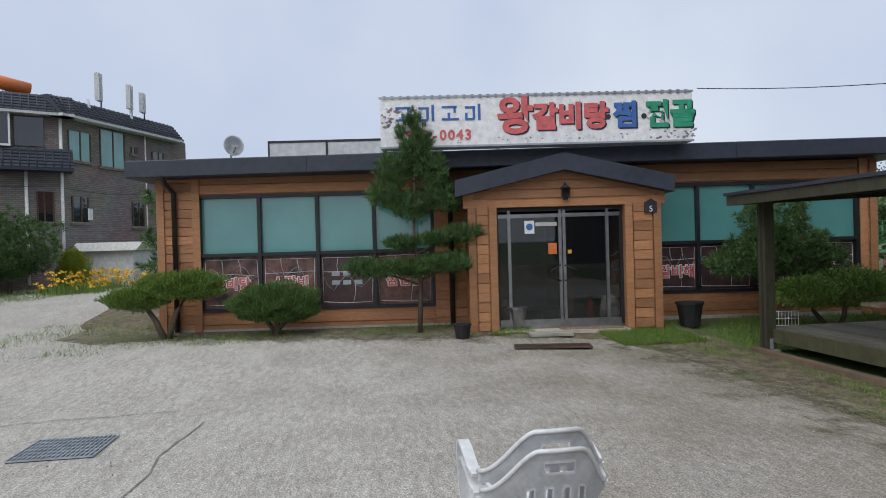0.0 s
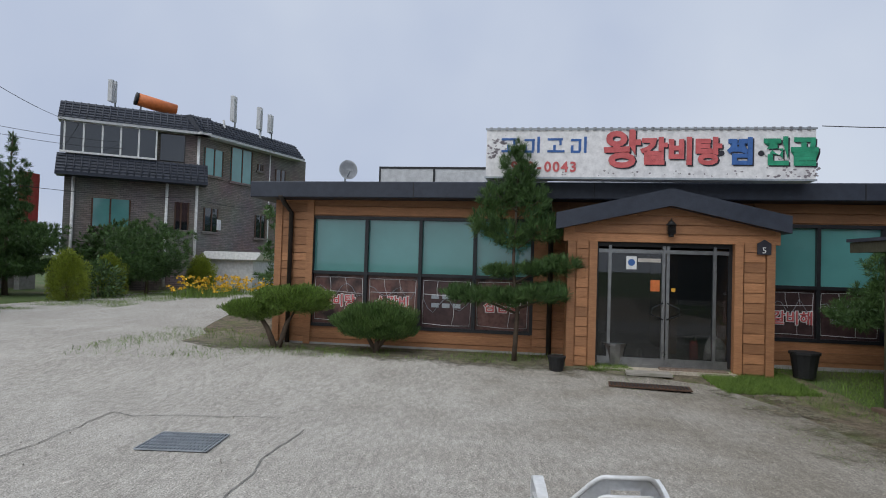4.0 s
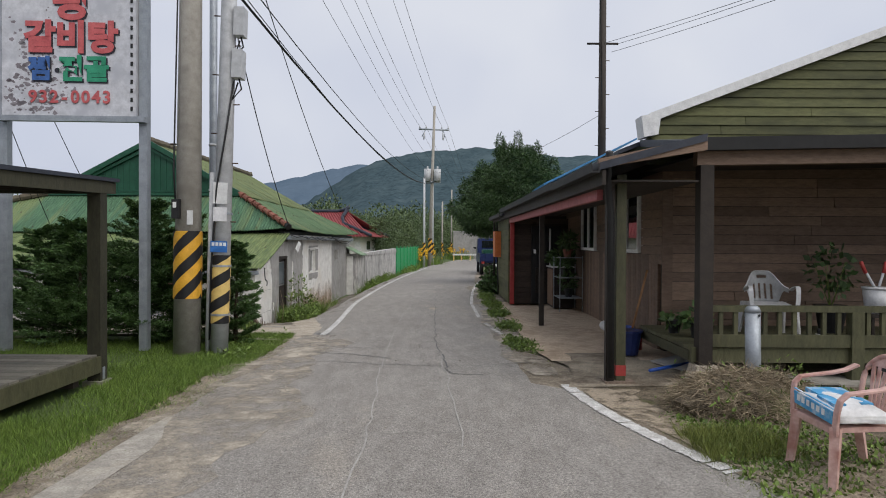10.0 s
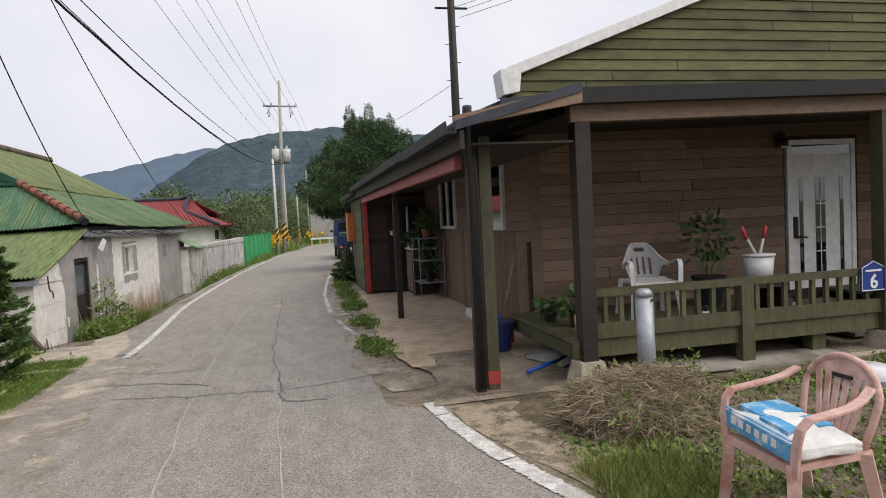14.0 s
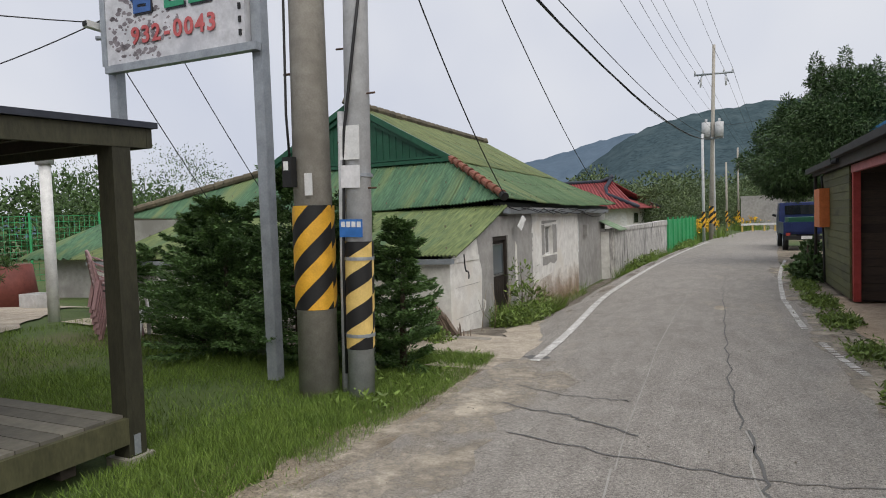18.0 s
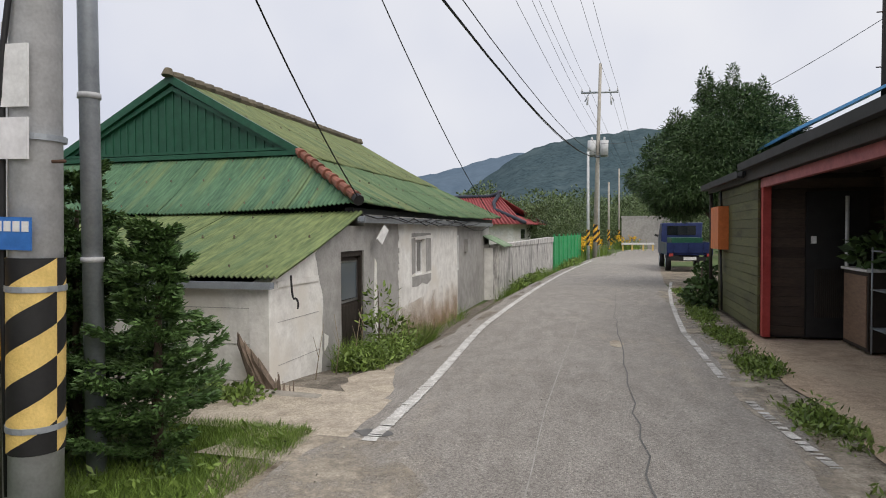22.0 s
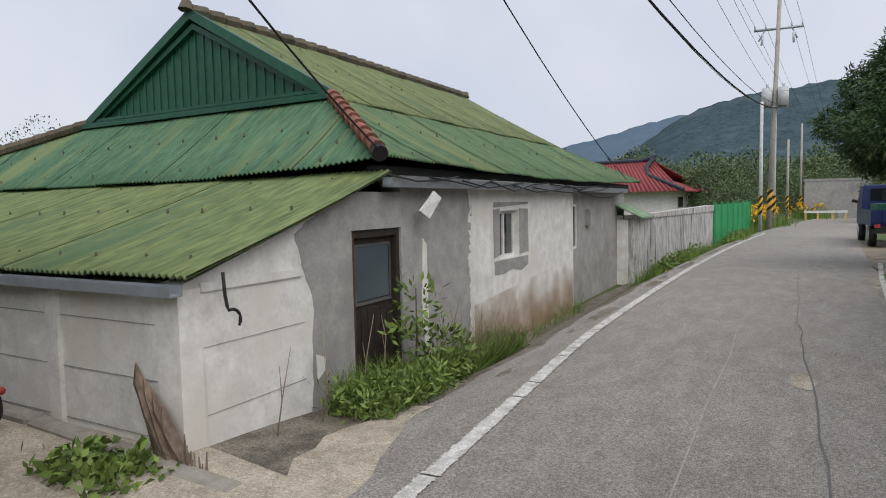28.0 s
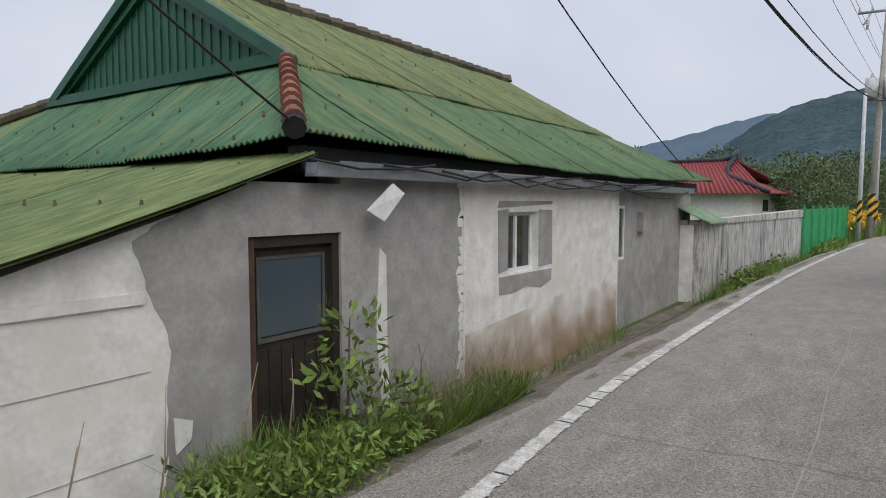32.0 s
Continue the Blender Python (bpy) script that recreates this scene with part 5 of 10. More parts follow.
def pole_a():
    p = thing("utility_pole", pose(-.09, 8.97, 0, 0, .6, 0), "thick concrete utility pole with a black and yellow guard", "utility pole")
    bar("shaft", [(0, 0, -.1), (0, 0, 9.5)], .19, "conc_post", p, seg=20, r1=.12)
    stripes("guard", p, 0, 0, .196, .80, 1.76, False, 2.6, 3.2)
    b = bx("meter_box", (-.13, -.27, 1.93, -.03, -.19, 2.2), "black", p)
    bx("screen", (-.11, -.275, 2.08, -.06, -.271, 2.16), "white", b)
    bar("cable", [(-.12, -.17, 2.2), (-.15, -.16, 2.6), (-.13, -.14, 5), (-.1, -.12, 9.3)], .012, "wire", p)
    bx("tag", (.06, -.2, 1.85, .14, -.19, 2.05), "white", p, "pale number tag")
    for z in (1.0, 3.0, 5.1, 6.6):
        bar("step_bolt", [(0, 0, z), (-.27, -.02, z)], .012, "rust", p)
    return p


def pole_b():
    p = thing("utility_pole", pose(.36, 9.0, 0, 0, 1.6, 0), "pale telephone pole with cable boxes and a faded striped guard", "utility pole")
    bar("shaft", [(0, 0, -.1), (0, 0, 9)], .125, "conc_pale", p, seg=16, r1=.095)
    stripes("guard", p, 0, 0, .131, .44, 1.42, True, 3.0, 1.5)
    bx("plate", (-.12, -.135, 1.46, .12, -.131, 1.62), "tarp", p, "blue and white number plate")
    for k in range(4):
        bx("plate_mark", (-.1 + k * .055, -.139, 1.55, -.06 + k * .055, -.136, 1.6), "white", p)
    bx("notice", (-.1, -.14, 2.15, .1, -.128, 2.45), "white", p, "torn paper notice")
    bx("notice", (-.09, -.14, 1.9, .1, -.128, 2.1), "signwhite", p)
    bar("conduit", [(-.17, 0, 0), (-.17, 0, 2.6)], .035, "conc_pale", p)
    for z in (.55, 1.25, 2.0):
        bm = bmesh.new()
        tube(bm, [(0, 0, z), (0, 0, z + .03)], .137, 16)
        part("strap", bm, "galv", p)
    for z0, dx in ((4.55, .14), (3.95, .13)):
        b = bx("cable_box", (dx - .03, -.12, z0, dx + .11, .08, z0 + .4), "conc_pale", p, bevel=.01)
        bar("loose_cable", [(dx + .05, -.02, z0), (dx + .1, -.05, z0 - .15), (dx - .02, -.06, z0 - .3), (dx + .03, 0, z0 - .05)], .012, "wire", b)
    bar("cable", [(.12, -.06, 3.9), (.06, -.13, 3.2), (-.05, -.14, 2.4), (-.12, -.08, 1.2), (-.12, -.06, .2)], .014, "wire", p)
    for k in range(12):
        z = 1.9 + k * .42
        bar("step_bolt", [(0, 0, z), (-.2 if k % 2 else .2, -.02, z)], .009, "rust", p)
    return p


def steel_pole():
    p = thing("steel_pole", pose(-.02, 9.79, 0), "slim galvanised steel pole behind the telephone pole", "pole")
    bar("shaft", [(0, 0, -.1), (0, 0, 6.5)], .062, "galv", p, seg=14, r1=.058)
    for z in (1.35, 2.4, 3.1):
        bar("clamp", [(0, 0, z), (0, 0, z + .035)], .07, "conc_pale", p, seg=14)


steel_pole()
pole_a()
pole_b()


# ---- old green-roofed house ----
def corrugated(name, p00, p10, p11, p01, parent, material="greenroof", pitch=.13, amp=.018, rows=2, label="", sag=0.0, thick=.012):
    """A sheet between four corners, waved across p0->p1; p00-p10 is the low edge."""
    p00, p10, p11, p01 = map(Vector, (p00, p10, p11, p01))
    w = max((p10 - p00).length, (p11 - p01).length)
    n = max(2, int(w / pitch * 8))
    nrm = (p10 - p00).cross(p01 - p00)
    if nrm.length < 1e-6:
        nrm = (p11 - p00).cross(p01 - p00)
    nrm.normalize()
    v, f = [], []
    for j in range(rows + 1):
        t = j / rows
        for i in range(n + 1):
            s = i / n
            a = p00.lerp(p10, s).lerp(p01.lerp(p11, s), t)
            a = a + nrm * (amp * math.sin(2 * math.pi * s * w / pitch)) - Vector((0, 0, sag * 4 * t * (1 - t)))
            v.append(tuple(a))
    m = n + 1
    k = len(v)
    v += [tuple(Vector(q) - nrm * thick) for q in v]
    for j in range(rows):
        for i in range(n):
            a = j * m + i
            f.append((a, a + 1, a + m + 1, a + m))
            f.append((k + a, k + a + m, k + a + m + 1, k + a + 1))
    for i in range(n):
        f.append((i, k + i, k + i + 1, i + 1))
    ob = new(name, np_mesh(name, v, f, material))
    for q in ob.data.polygons:
        q.use_smooth = True
    ob.parent = parent
    return tagged(ob, label)


def lerp3(a, b, t):
    return tuple(Vector(a).lerp(Vector(b), t))


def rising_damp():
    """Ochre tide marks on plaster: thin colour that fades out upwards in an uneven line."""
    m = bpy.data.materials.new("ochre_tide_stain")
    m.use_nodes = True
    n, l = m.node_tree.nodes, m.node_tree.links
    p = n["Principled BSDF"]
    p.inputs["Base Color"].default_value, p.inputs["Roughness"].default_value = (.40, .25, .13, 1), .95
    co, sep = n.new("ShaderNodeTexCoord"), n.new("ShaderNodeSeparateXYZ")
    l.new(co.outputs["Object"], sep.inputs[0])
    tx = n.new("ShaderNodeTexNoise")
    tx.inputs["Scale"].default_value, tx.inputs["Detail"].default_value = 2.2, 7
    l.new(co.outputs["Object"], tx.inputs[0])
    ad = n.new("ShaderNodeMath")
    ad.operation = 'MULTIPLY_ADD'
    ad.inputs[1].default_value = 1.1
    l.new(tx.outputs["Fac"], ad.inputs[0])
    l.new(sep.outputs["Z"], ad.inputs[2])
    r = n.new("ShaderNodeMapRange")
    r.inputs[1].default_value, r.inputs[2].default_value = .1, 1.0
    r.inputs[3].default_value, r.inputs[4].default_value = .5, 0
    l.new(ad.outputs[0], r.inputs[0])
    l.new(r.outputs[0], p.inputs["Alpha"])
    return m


def green_house():
    h = thing("farmhouse", pose(0, 0, 0), "low old farmhouse with a mossy green corrugated hip-and-gable roof", "house")
    wx = -.04
    # wall to the road, built round its openings: door 13.70-14.47, windows 16.79-17.44 and 19.95-20.45
    def piece(y0, y1, z0, z1, m, off=0.0, name="wall"):
        return bx(name, (wx - .22, y0, z0, wx + off, y1, z1), m, h)
    bm = bmesh.new()
    prism(bm, [(wx, 11.97, -.7), (wx, 13.4, -.7), (wx, 13.4, 1.48), (wx, 11.97, 1.03)], (-.2, 0, 0))
    part("wall", bm, "plaster_white", h, "flaking whitewashed wall")
    bm = bmesh.new()
    ragq = random.Random(2)
    edge = [(13.25, 1.44), (13.0, 1.3), (13.1, 1.0), (13.2, .7), (13.16, .2), (13.12, -.3), (13.05, -.7)]
    jag = [(13.70, -.7), (13.70, 1.60)]
    for (ya, za), (yb, zb) in zip(edge, edge[1:]):
        jag += [(ya + (yb - ya) * k / 6 + ragq.uniform(-.018, .018), za + (zb - za) * k / 6) for k in range(6)]
    prism(bm, [(wx + .004, yy, zz) for yy, zz in jag], (-.2, 0, 0))
    part("wall", bm, "plaster_grey", h, "raw grey rendered wall")
    piece(13.70, 14.47, 1.29, 1.62, "plaster_grey", .004)
    piece(13.70, 14.47, -.7, -.35, "plaster_grey", .004)
    piece(14.47, 15.99, -.7, 1.78, "plaster_grey", .004)
    piece(15.99, 16.79, -.7, 1.78, "plaster_white", .012)
    piece(16.79, 17.44, -.7, .78, "plaster_white", .012)
    piece(16.79, 17.44, 1.40, 1.78, "plaster_white", .012)
    piece(17.44, 19.93, -.7, 1.78, "plaster_white", .012)
    piece(19.93, 20.0, -.7, 1.7, "plaster_grey", -.08)
    piece(20.0, 20.45, -.7, .66, "plaster_grey", -.08)
    piece(20.0, 20.45, 1.45, 1.7, "plaster_grey", -.08)
    piece(20.45, 24.2, -.7, 1.7, "plaster_grey", -.08)
    # ragged patches of render left round the window and white strips left on the grey
    q = random.Random(5)

    def rag(pts, m, off, nm):
        bm = bmesh.new()
        prism(bm, [(wx + off, y + q.uniform(-.012, .012), z + q.uniform(-.012, .012)) for y, z in pts], (-.02, 0, 0))
        part(nm, bm, m, h)
    for y0, y1, z0, z1 in ((16.6, 16.78, .8, 1.42), (17.45, 17.78, .8, 1.42), (16.6, 17.78, 1.45, 1.52)):
        rag([(y0, z0), (y1, z0 + .02), (y1, z1), (y0, z1)], "plaster_grey", .018, "render_patch")
    rag([(16.62, .60), (16.9, .57), (17.2, .63), (17.5, .56), (17.78, .62), (17.78, .755), (16.62, .755)], "plaster_grey", .018, "render_patch")
    rag([(14.86, 1.15), (14.93, 1.1), (14.95, .4), (15.0, -.2), (14.9, -.2), (14.84, .5)], "plaster_white", .012, "render_patch")
    rag([(13.2, .35), (13.3, .3), (13.3, .2), (13.2, .15)], "plaster_white", .012, "render_patch")
    for z in (.18, .62):
        bx("wall_joint", (wx + .001, 12.14, z, wx + .004, 13.08, z + .005), "plaster_grey", h)
    bx("wall_band", (wx, 12.12, .98, wx + .02, 13.05, 1.04), "plaster_white", h)
    bx("corner_pier", (wx - .2, 11.95, -.7, wx + .015, 12.12, 1.01), "plaster_white", h)
    # front wall of the lean-to
    bm = bmesh.new()
    prism(bm, [(-.24, 11.97, -.6), (-7.3, 11.97, -.6), (-7.3, 11.97, 1.03), (-.24, 11.97, 1.03)], (0, .2, 0))
    part("wall", bm, "plaster_white", h, "panelled whitewashed front wall")
    for x in (-1.35, -2.9, -4.5, -6.1):
        bx("wall_post", (x - .07, 11.935, -.6, x + .07, 11.969, 1.03), "plaster_white", h)
    for z in (.05, .42, .78):
        bx("wall_joint", (-7.2, 11.964, z, -.25, 11.969, z + .006), "plaster_grey", h)
    for k, (xa, ya, xb, yb) in enumerate(((-6, 11.93, -1.5, 11.90), (-1.49, 11.90, -.25, 11.83), (-.24, 11.82, .62, 11.78))):
        bm = bmesh.new()
        prism(bm, [(xa, ya - .1, -.25), (xb, yb - .1, -.25), (xb, yb - .1, .06 - .02 * k), (xa, ya - .1, .06 - .015 * k)], (0, .14, 0))
        part("kerb", bm, "kerbstone", h, "worn concrete kerb", bevel=.02)
    bx("back_wall", (-7.4, 12.3, -.6, -7.2, 25, 1.8), "plaster_grey", h)
    bx("end_wall", (-7.2, 24.0, -.6, -.26, 24.2, 1.8), "plaster_grey", h)
    # door in the grey wall
    d = bx("door", (wx - .12, 13.70, -.35, wx - .02, 13.76, 1.29), "rust", h, "dark framed door with a frosted pane over planks")
    bx("frame", (wx - .12, 14.41, -.35, wx - .02, 14.47, 1.29), "post_dark", d)
    bx("frame", (wx - .12, 13.76, 1.22, wx - .02, 14.41, 1.29), "post_dark", d)
    bx("leaf", (wx - .12, 13.76, -.35, wx - .07, 14.41, 1.22), "post_dark", d)
    bx("glass", (wx - .07, 13.83, .66, wx - .062, 14.34, 1.14), "frostglass", d, "dull bluish pane")
    for z0, z1 in ((.62, .65), (1.14, 1.16)):
        bx("glazing_bar", (wx - .07, 13.8, z0, wx - .055, 14.37, z1), "steel", d)
    for y in (13.8, 14.345):
        bx("glazing_bar", (wx - .07, y, .65, wx - .055, y + .025, 1.14), "steel", d)
    for k in range(6):
        bx("plank", (wx - .07, 13.79 + k * .1, -.33, wx - .06, 13.88 + k * .1, .58), "post_dark", d)
    # windows
    for y0, y1, z0, z1, xo in ((16.79, 17.44, .78, 1.40, -.06), (20.0, 20.45, .66, 1.45, -.084)):
        w = bx("window", (wx + xo - .05, y0, z0, wx + xo, y0 + .04, z1), "white", h, "small white sliding window")
        bx("frame", (wx + xo - .05, y1 - .04, z0, wx + xo, y1, z1), "white", w)
        bx("frame", (wx + xo - .05, y0 + .04, z0, wx + xo, y1 - .04, z0 + .04), "white", w)
        bx("frame", (wx + xo - .05, y0 + .04, z1 - .04, wx + xo, y1 - .04, z1), "white", w)
        bx("stile", (wx + xo - .045, (y0 + y1) / 2 - .06, z0 + .04, wx + xo + .005, (y0 + y1) / 2 - .02, z1 - .04), "white", w)
        bx("pane", (wx + xo - .03, y0 + .04, z0 + .04, wx + xo - .02, y1 - .04, z1 - .04), "darkglass", w)
    # ragged white edge and earth-coloured splashes on the plaster
    for k in range(26):
        z0 = -.5 + k * .085
        rag([(15.93 + q.uniform(-.05, .04), z0), (15.995, z0 - .01), (15.995, z0 + .09), (15.93 + q.uniform(-.05, .04), z0 + .08)], "plaster_white", .010, "plaster_edge")
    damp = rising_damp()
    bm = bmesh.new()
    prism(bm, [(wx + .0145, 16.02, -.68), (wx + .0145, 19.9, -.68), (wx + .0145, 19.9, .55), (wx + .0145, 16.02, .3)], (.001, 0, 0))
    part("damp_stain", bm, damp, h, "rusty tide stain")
    vb = bx("vent_box", (wx - .08, 21.0, 1.05, wx + .02, 21.25, 1.35), "plaster_grey", h)
    # roof: road slope in sheets, hip end, lean-to
    ye0, ye1, RX, GL, GR, EL, ZR = 14.0, 25.0, -3.65, -5.95, -1.45, -9.1, 4.04

    bm = bmesh.new()
    tube(bm, [(0, 0, -.02), (0, 0, .014)], .013, 6, .008)
    bolt = finish("bolt", bm, "tile_ridge", False)

    def slope(name, low, high, n, label="", material="greenroof"):
        """Sheets side by side; low(s) and high(s) give the ends of the line at s, so all waves run straight up the slope."""
        for i in range(n):
            v, f = [], []
            m = 112
            for j in range(m + 1):
                t = (i + j / m) / n
                a, b = Vector(low(t)), Vector(high(t))
                up = Vector((0, 0, .012 * (i % 2) + 0.0115 * math.sin(2 * math.pi * 16 * j / m)))
                for k in range(4):
                    v.append(tuple(a.lerp(b, k / 3) + up - Vector((0, 0, .02 * math.sin(math.pi * k / 3)))))
            c = len(v)
            v += [(x, y, z - .014) for x, y, z in v]
            for j in range(m):
                for k in range(3):
                    p = j * 4 + k
                    f += [(p, p + 4, p + 5, p + 1), (c + p, c + p + 1, c + p + 5, c + p + 4)]
                f.append((j * 4, c + j * 4, c + j * 4 + 4, j * 4 + 4))
            ob = new(name, np_mesh(name, v, f, material))
            for q2 in ob.data.polygons:
                q2.use_smooth = True
            ob.parent = h
            tagged(ob, label)
            for t, k in ((.28, .12), (.72, .12), (.28, .55), (.72, .55), (.5, .9)):
                a, b = Vector(low((i + t) / n)), Vector(high((i + t) / n))
                if (b - a).length > .5:
                    bo = new("bolt", bolt)
                    bo.parent = h
                    bo.location = a.lerp(b, k) + Vector((0, 0, .012))

    def lim(x, a, b, c, d):
        return max(0, min(1, (x - a) / (b - a), (d - x) / (d - c)))

    def side(x0, xg, sg):
        lo = lambda t: (x0, ye0 + (ye1 - ye0) * t, 1.85 + .10 * (2 * t - 1) ** 2)

        def hi(t):
            y = ye0 + (ye1 - ye0) * t
            k = lim(y, ye0, 15.2, 23.2, ye1)
            return (x0 + (xg - x0) * k, y, 1.95 + .81 * k)
        return lo, hi
    lo, hi = side(.1, GR, 1)
    slope("roof_sheet", lo, hi, 12, material="greenroof_mid")
    lo, hi = side(EL, GL, -1)
    slope("roof_sheet", lo, hi, 12)
    slope("roof_sheet", lambda t: (GR + .10, 15.2 + 8.0 * t, 2.735), lambda t: (RX, 15.2 + 8.0 * t, ZR), 11, material="greenroof_moss")
    slope("roof_sheet", lambda t: (GL - .08, 15.2 + 8.0 * t, 2.78), lambda t: (RX, 15.2 + 8.0 * t, ZR), 11)

    def end_hi(t, y0, y1):
        x = EL + (.08 - EL) * t
        k = lim(x, EL, GL, GR, .08)
        return (x, y0 + (y1 - y0) * k, 1.94 + .80 * k)
    slope("roof_sheet", lambda t: (EL + (.08 - EL) * t, ye0, 1.81 + .13 * (2 * t - 1) ** 4), lambda t: end_hi(t, ye0 + .02, 15.22), 9)
    slope("roof_sheet", lambda t: (EL + (.08 - EL) * t, ye1, 1.94), lambda t: end_hi(t, ye1 - .02, 23.2), 9)
    slope("lean_to_sheet", lambda t: (-7.9 + 8.0 * t, 11.92, 1.095), lambda t: (-7.9 + 8.0 * t, 14.14, 1.80), 8, "moss-yellowed lean-to sheet", "greenroof_lean")
    # gable
    GC = (GL + GR) / 2
    bm = bmesh.new()
    prism(bm, [(GR - .1, 15.280, 2.78), (RX, 15.280, ZR - .08), (GL + .1, 15.280, 2.78)], (0, .08, 0))
    part("gable", bm, "greengable", h, "green ribbed metal gable")
    for k in range(30):
        x = GL + .15 + k * .15
        top = ZR - .1 - (abs(x - RX) * (ZR - 2.80) / ((RX - GL) if x < RX else (GR - RX)))
        if top > 2.84:
            bx("rib", (x, 15.265, 2.82, x + .03, 15.280, top), "greengable", h)
    for x1 in (GL - .12, GR + .12):
        for off, wd in ((0, .13), (.17, .08)):
            bm = bmesh.new()
            xe = x1 + (off if x1 < RX else -off)
            prism(bm, [(RX, 15.160 + off * .3, ZR + .05 - off), (xe, 15.160 + off * .3, 2.80), (xe, 15.160 + off * .3, 2.80 - wd), (RX, 15.160 + off * .3, ZR + .05 - off - wd)], (0, .09, 0))
            part("barge_board", bm, "greengable", h)
    bx("gable_sill", (GL - .1, 15.120, 2.72, GR + .1, 15.280, 2.79), "greengable", h)
    bx("gable_sill", (GL, 15.180, 2.81, GR, 15.270, 2.85), "greengable", h)
    # ridge tiles and hip tiles
    for k in range(29):
        y = 15.180 + k * .272
        bm = bmesh.new()
        tube(bm, [(RX, y, ZR + .03), (RX, y + .25, ZR + .045)], .085, 8, .1)
        part("ridge_tile", bm, "tile_ridge", h)
    for y in (15.120, 23.15):
        bm = bmesh.new()
        tube(bm, [(RX, y, ZR + .02), (RX, y + .02, ZR + .14)], .10, 8, .06)
        part("ridge_end_tile", bm, "tile_ridge", h, "dark ridge end ornament")
    for k in range(9):
        a, b = lerp3((.06, 13.98, 1.99), (GR + .02, 15.22, 2.80), k / 9), lerp3((.06, 13.98, 1.99), (GR + .02, 15.22, 2.80), (k + .92) / 9)
        bm = bmesh.new()
        tube(bm, [a, b], .078, 10, .052)
        part("hip_tile", bm, "tile_red", h, "terracotta hip tile")
    for k in range(15):
        a, b = lerp3((EL, 13.98, 1.99), (GL, 15.22, 2.80), k / 15), lerp3((EL, 13.98, 1.99), (GL, 15.22, 2.80), (k + .92) / 15)
        bm = bmesh.new()
        tube(bm, [a, b], .09, 8, .075)
        part("hip_tile", bm, "tile_ridge", h)
    bm = bmesh.new()
    tube(bm, [(.12, 13.93, 1.94), (.04, 14.0, 1.99)], .075, 8, .07)
    part("hip_end", bm, "black", h, "black hip end cap")
    # added black blocks close the hollow roof, its inner darkness in their colour
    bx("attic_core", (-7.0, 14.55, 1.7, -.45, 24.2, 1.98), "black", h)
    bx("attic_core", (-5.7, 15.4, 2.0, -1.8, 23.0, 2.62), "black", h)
    # black board painted in for the shade of the eave gap, gutter, tangled wires
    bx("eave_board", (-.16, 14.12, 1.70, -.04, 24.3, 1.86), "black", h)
    bm = bmesh.new()
    prism(bm, [(.02, 14.1, 1.66), (.13, 14.1, 1.66), (.15, 14.1, 1.75), (.13, 14.1, 1.75), (.115, 14.1, 1.68), (.03, 14.1, 1.68), (.03, 14.1, 1.75), (.01, 14.1, 1.75)], (0, 9.3, 0))
    part("gutter", bm, "galv", h, "bent grey metal gutter")
    bm = bmesh.new()
    prism(bm, [(.05, 11.84, .985), (.05, 11.93, .985), (.05, 11.93, 1.05), (.05, 11.925, 1.05), (.05, 11.92, .995), (.05, 11.85, .995), (.05, 11.845, 1.05), (.05, 11.84, 1.05)], (-7.4, 0, .0))
    part("gutter", bm, "galv", h, "crumpled lean-to gutter")
    for k in range(9):
        y0, y1 = 14.0 + k * .7, 15.3 + k * .95
        z = 1.72 + q.uniform(-.06, .06)
        bar("cable", [(.16, y0, z), (.18, (y0 * 2 + y1) / 3, z - q.uniform(.03, .12)), (.17, (y0 + 2 * y1) / 3, z - q.uniform(.0, .1)), (.16, y1, z + .02)], .009, "wire", h, seg=5)
    bm = bmesh.new()
    prism(bm, [(.1, 14.58, 1.44), (.12, 14.73, 1.36), (.15, 14.92, 1.56), (.12, 14.83, 1.63)], (.015, 0, 0))
    part("loose_flashing", bm, "white", h, "bent white scrap hanging under the gutter")
    bar("drain_hook", [(.08, 12.21, 1.10), (.085, 12.215, .96), (.09, 12.225, .88)] + [(.1, 12.25 + .07 * math.sin(a), .79 + .07 * math.cos(a)) for a in [-.3 + k * .28 for k in range(10)]], .011, "black", h)


green_house()


def boundary_wall():
    w = thing("boundary_wall", pose(0, 0, 0), "stained white block wall with a coping along the road", "wall")
    p0, p1 = Vector((.30, 23.5, 0)), Vector((1.0, 32.5, 0))
    d = (p1 - p0).normalized()
    n = Vector((-d.y, d.x, 0))

    def run(name, t0, t1, z0, z1, m, out=0.0, th=.18):
        a, b = p0 + (p1 - p0) * t0 - n * out, p0 + (p1 - p0) * t1 - n * out
        bm = bmesh.new()
        rise = .12
        prism(bm, [(a.x, a.y, z0), (b.x, b.y, z0), (b.x, b.y, z1 + rise * t1), (a.x, a.y, z1 + rise * t0)], n * th)
        return part(name, bm, m, w)
    run("wall", 0, 1, -.8, 1.08, "wall_grey")
    bx("return_wall", (-.6, 23.5, -.8, .12, 23.66, 1.08), "plaster_white", w)
    for k in range(22):
        run("coping", k / 22, (k + .96) / 22, 1.083 + .12 * k / 22 * 0, 1.17, "wall_grey", .03, .24)
    for k in range(4):
        bx("vent_block", (-.55 + k * .2, 23.47, 1.083, -.38 + k * .2, 23.68, 1.17), "plaster_grey", w)
    corrugated("lean_roof", (.48, 23.3, 1.12), (.52, 24.5, 1.12), (-.25, 24.5, 1.5), (-.3, 23.3, 1.5), w, "awning", .07, .012, label="small pale green awning sheet")
    return w


boundary_wall()


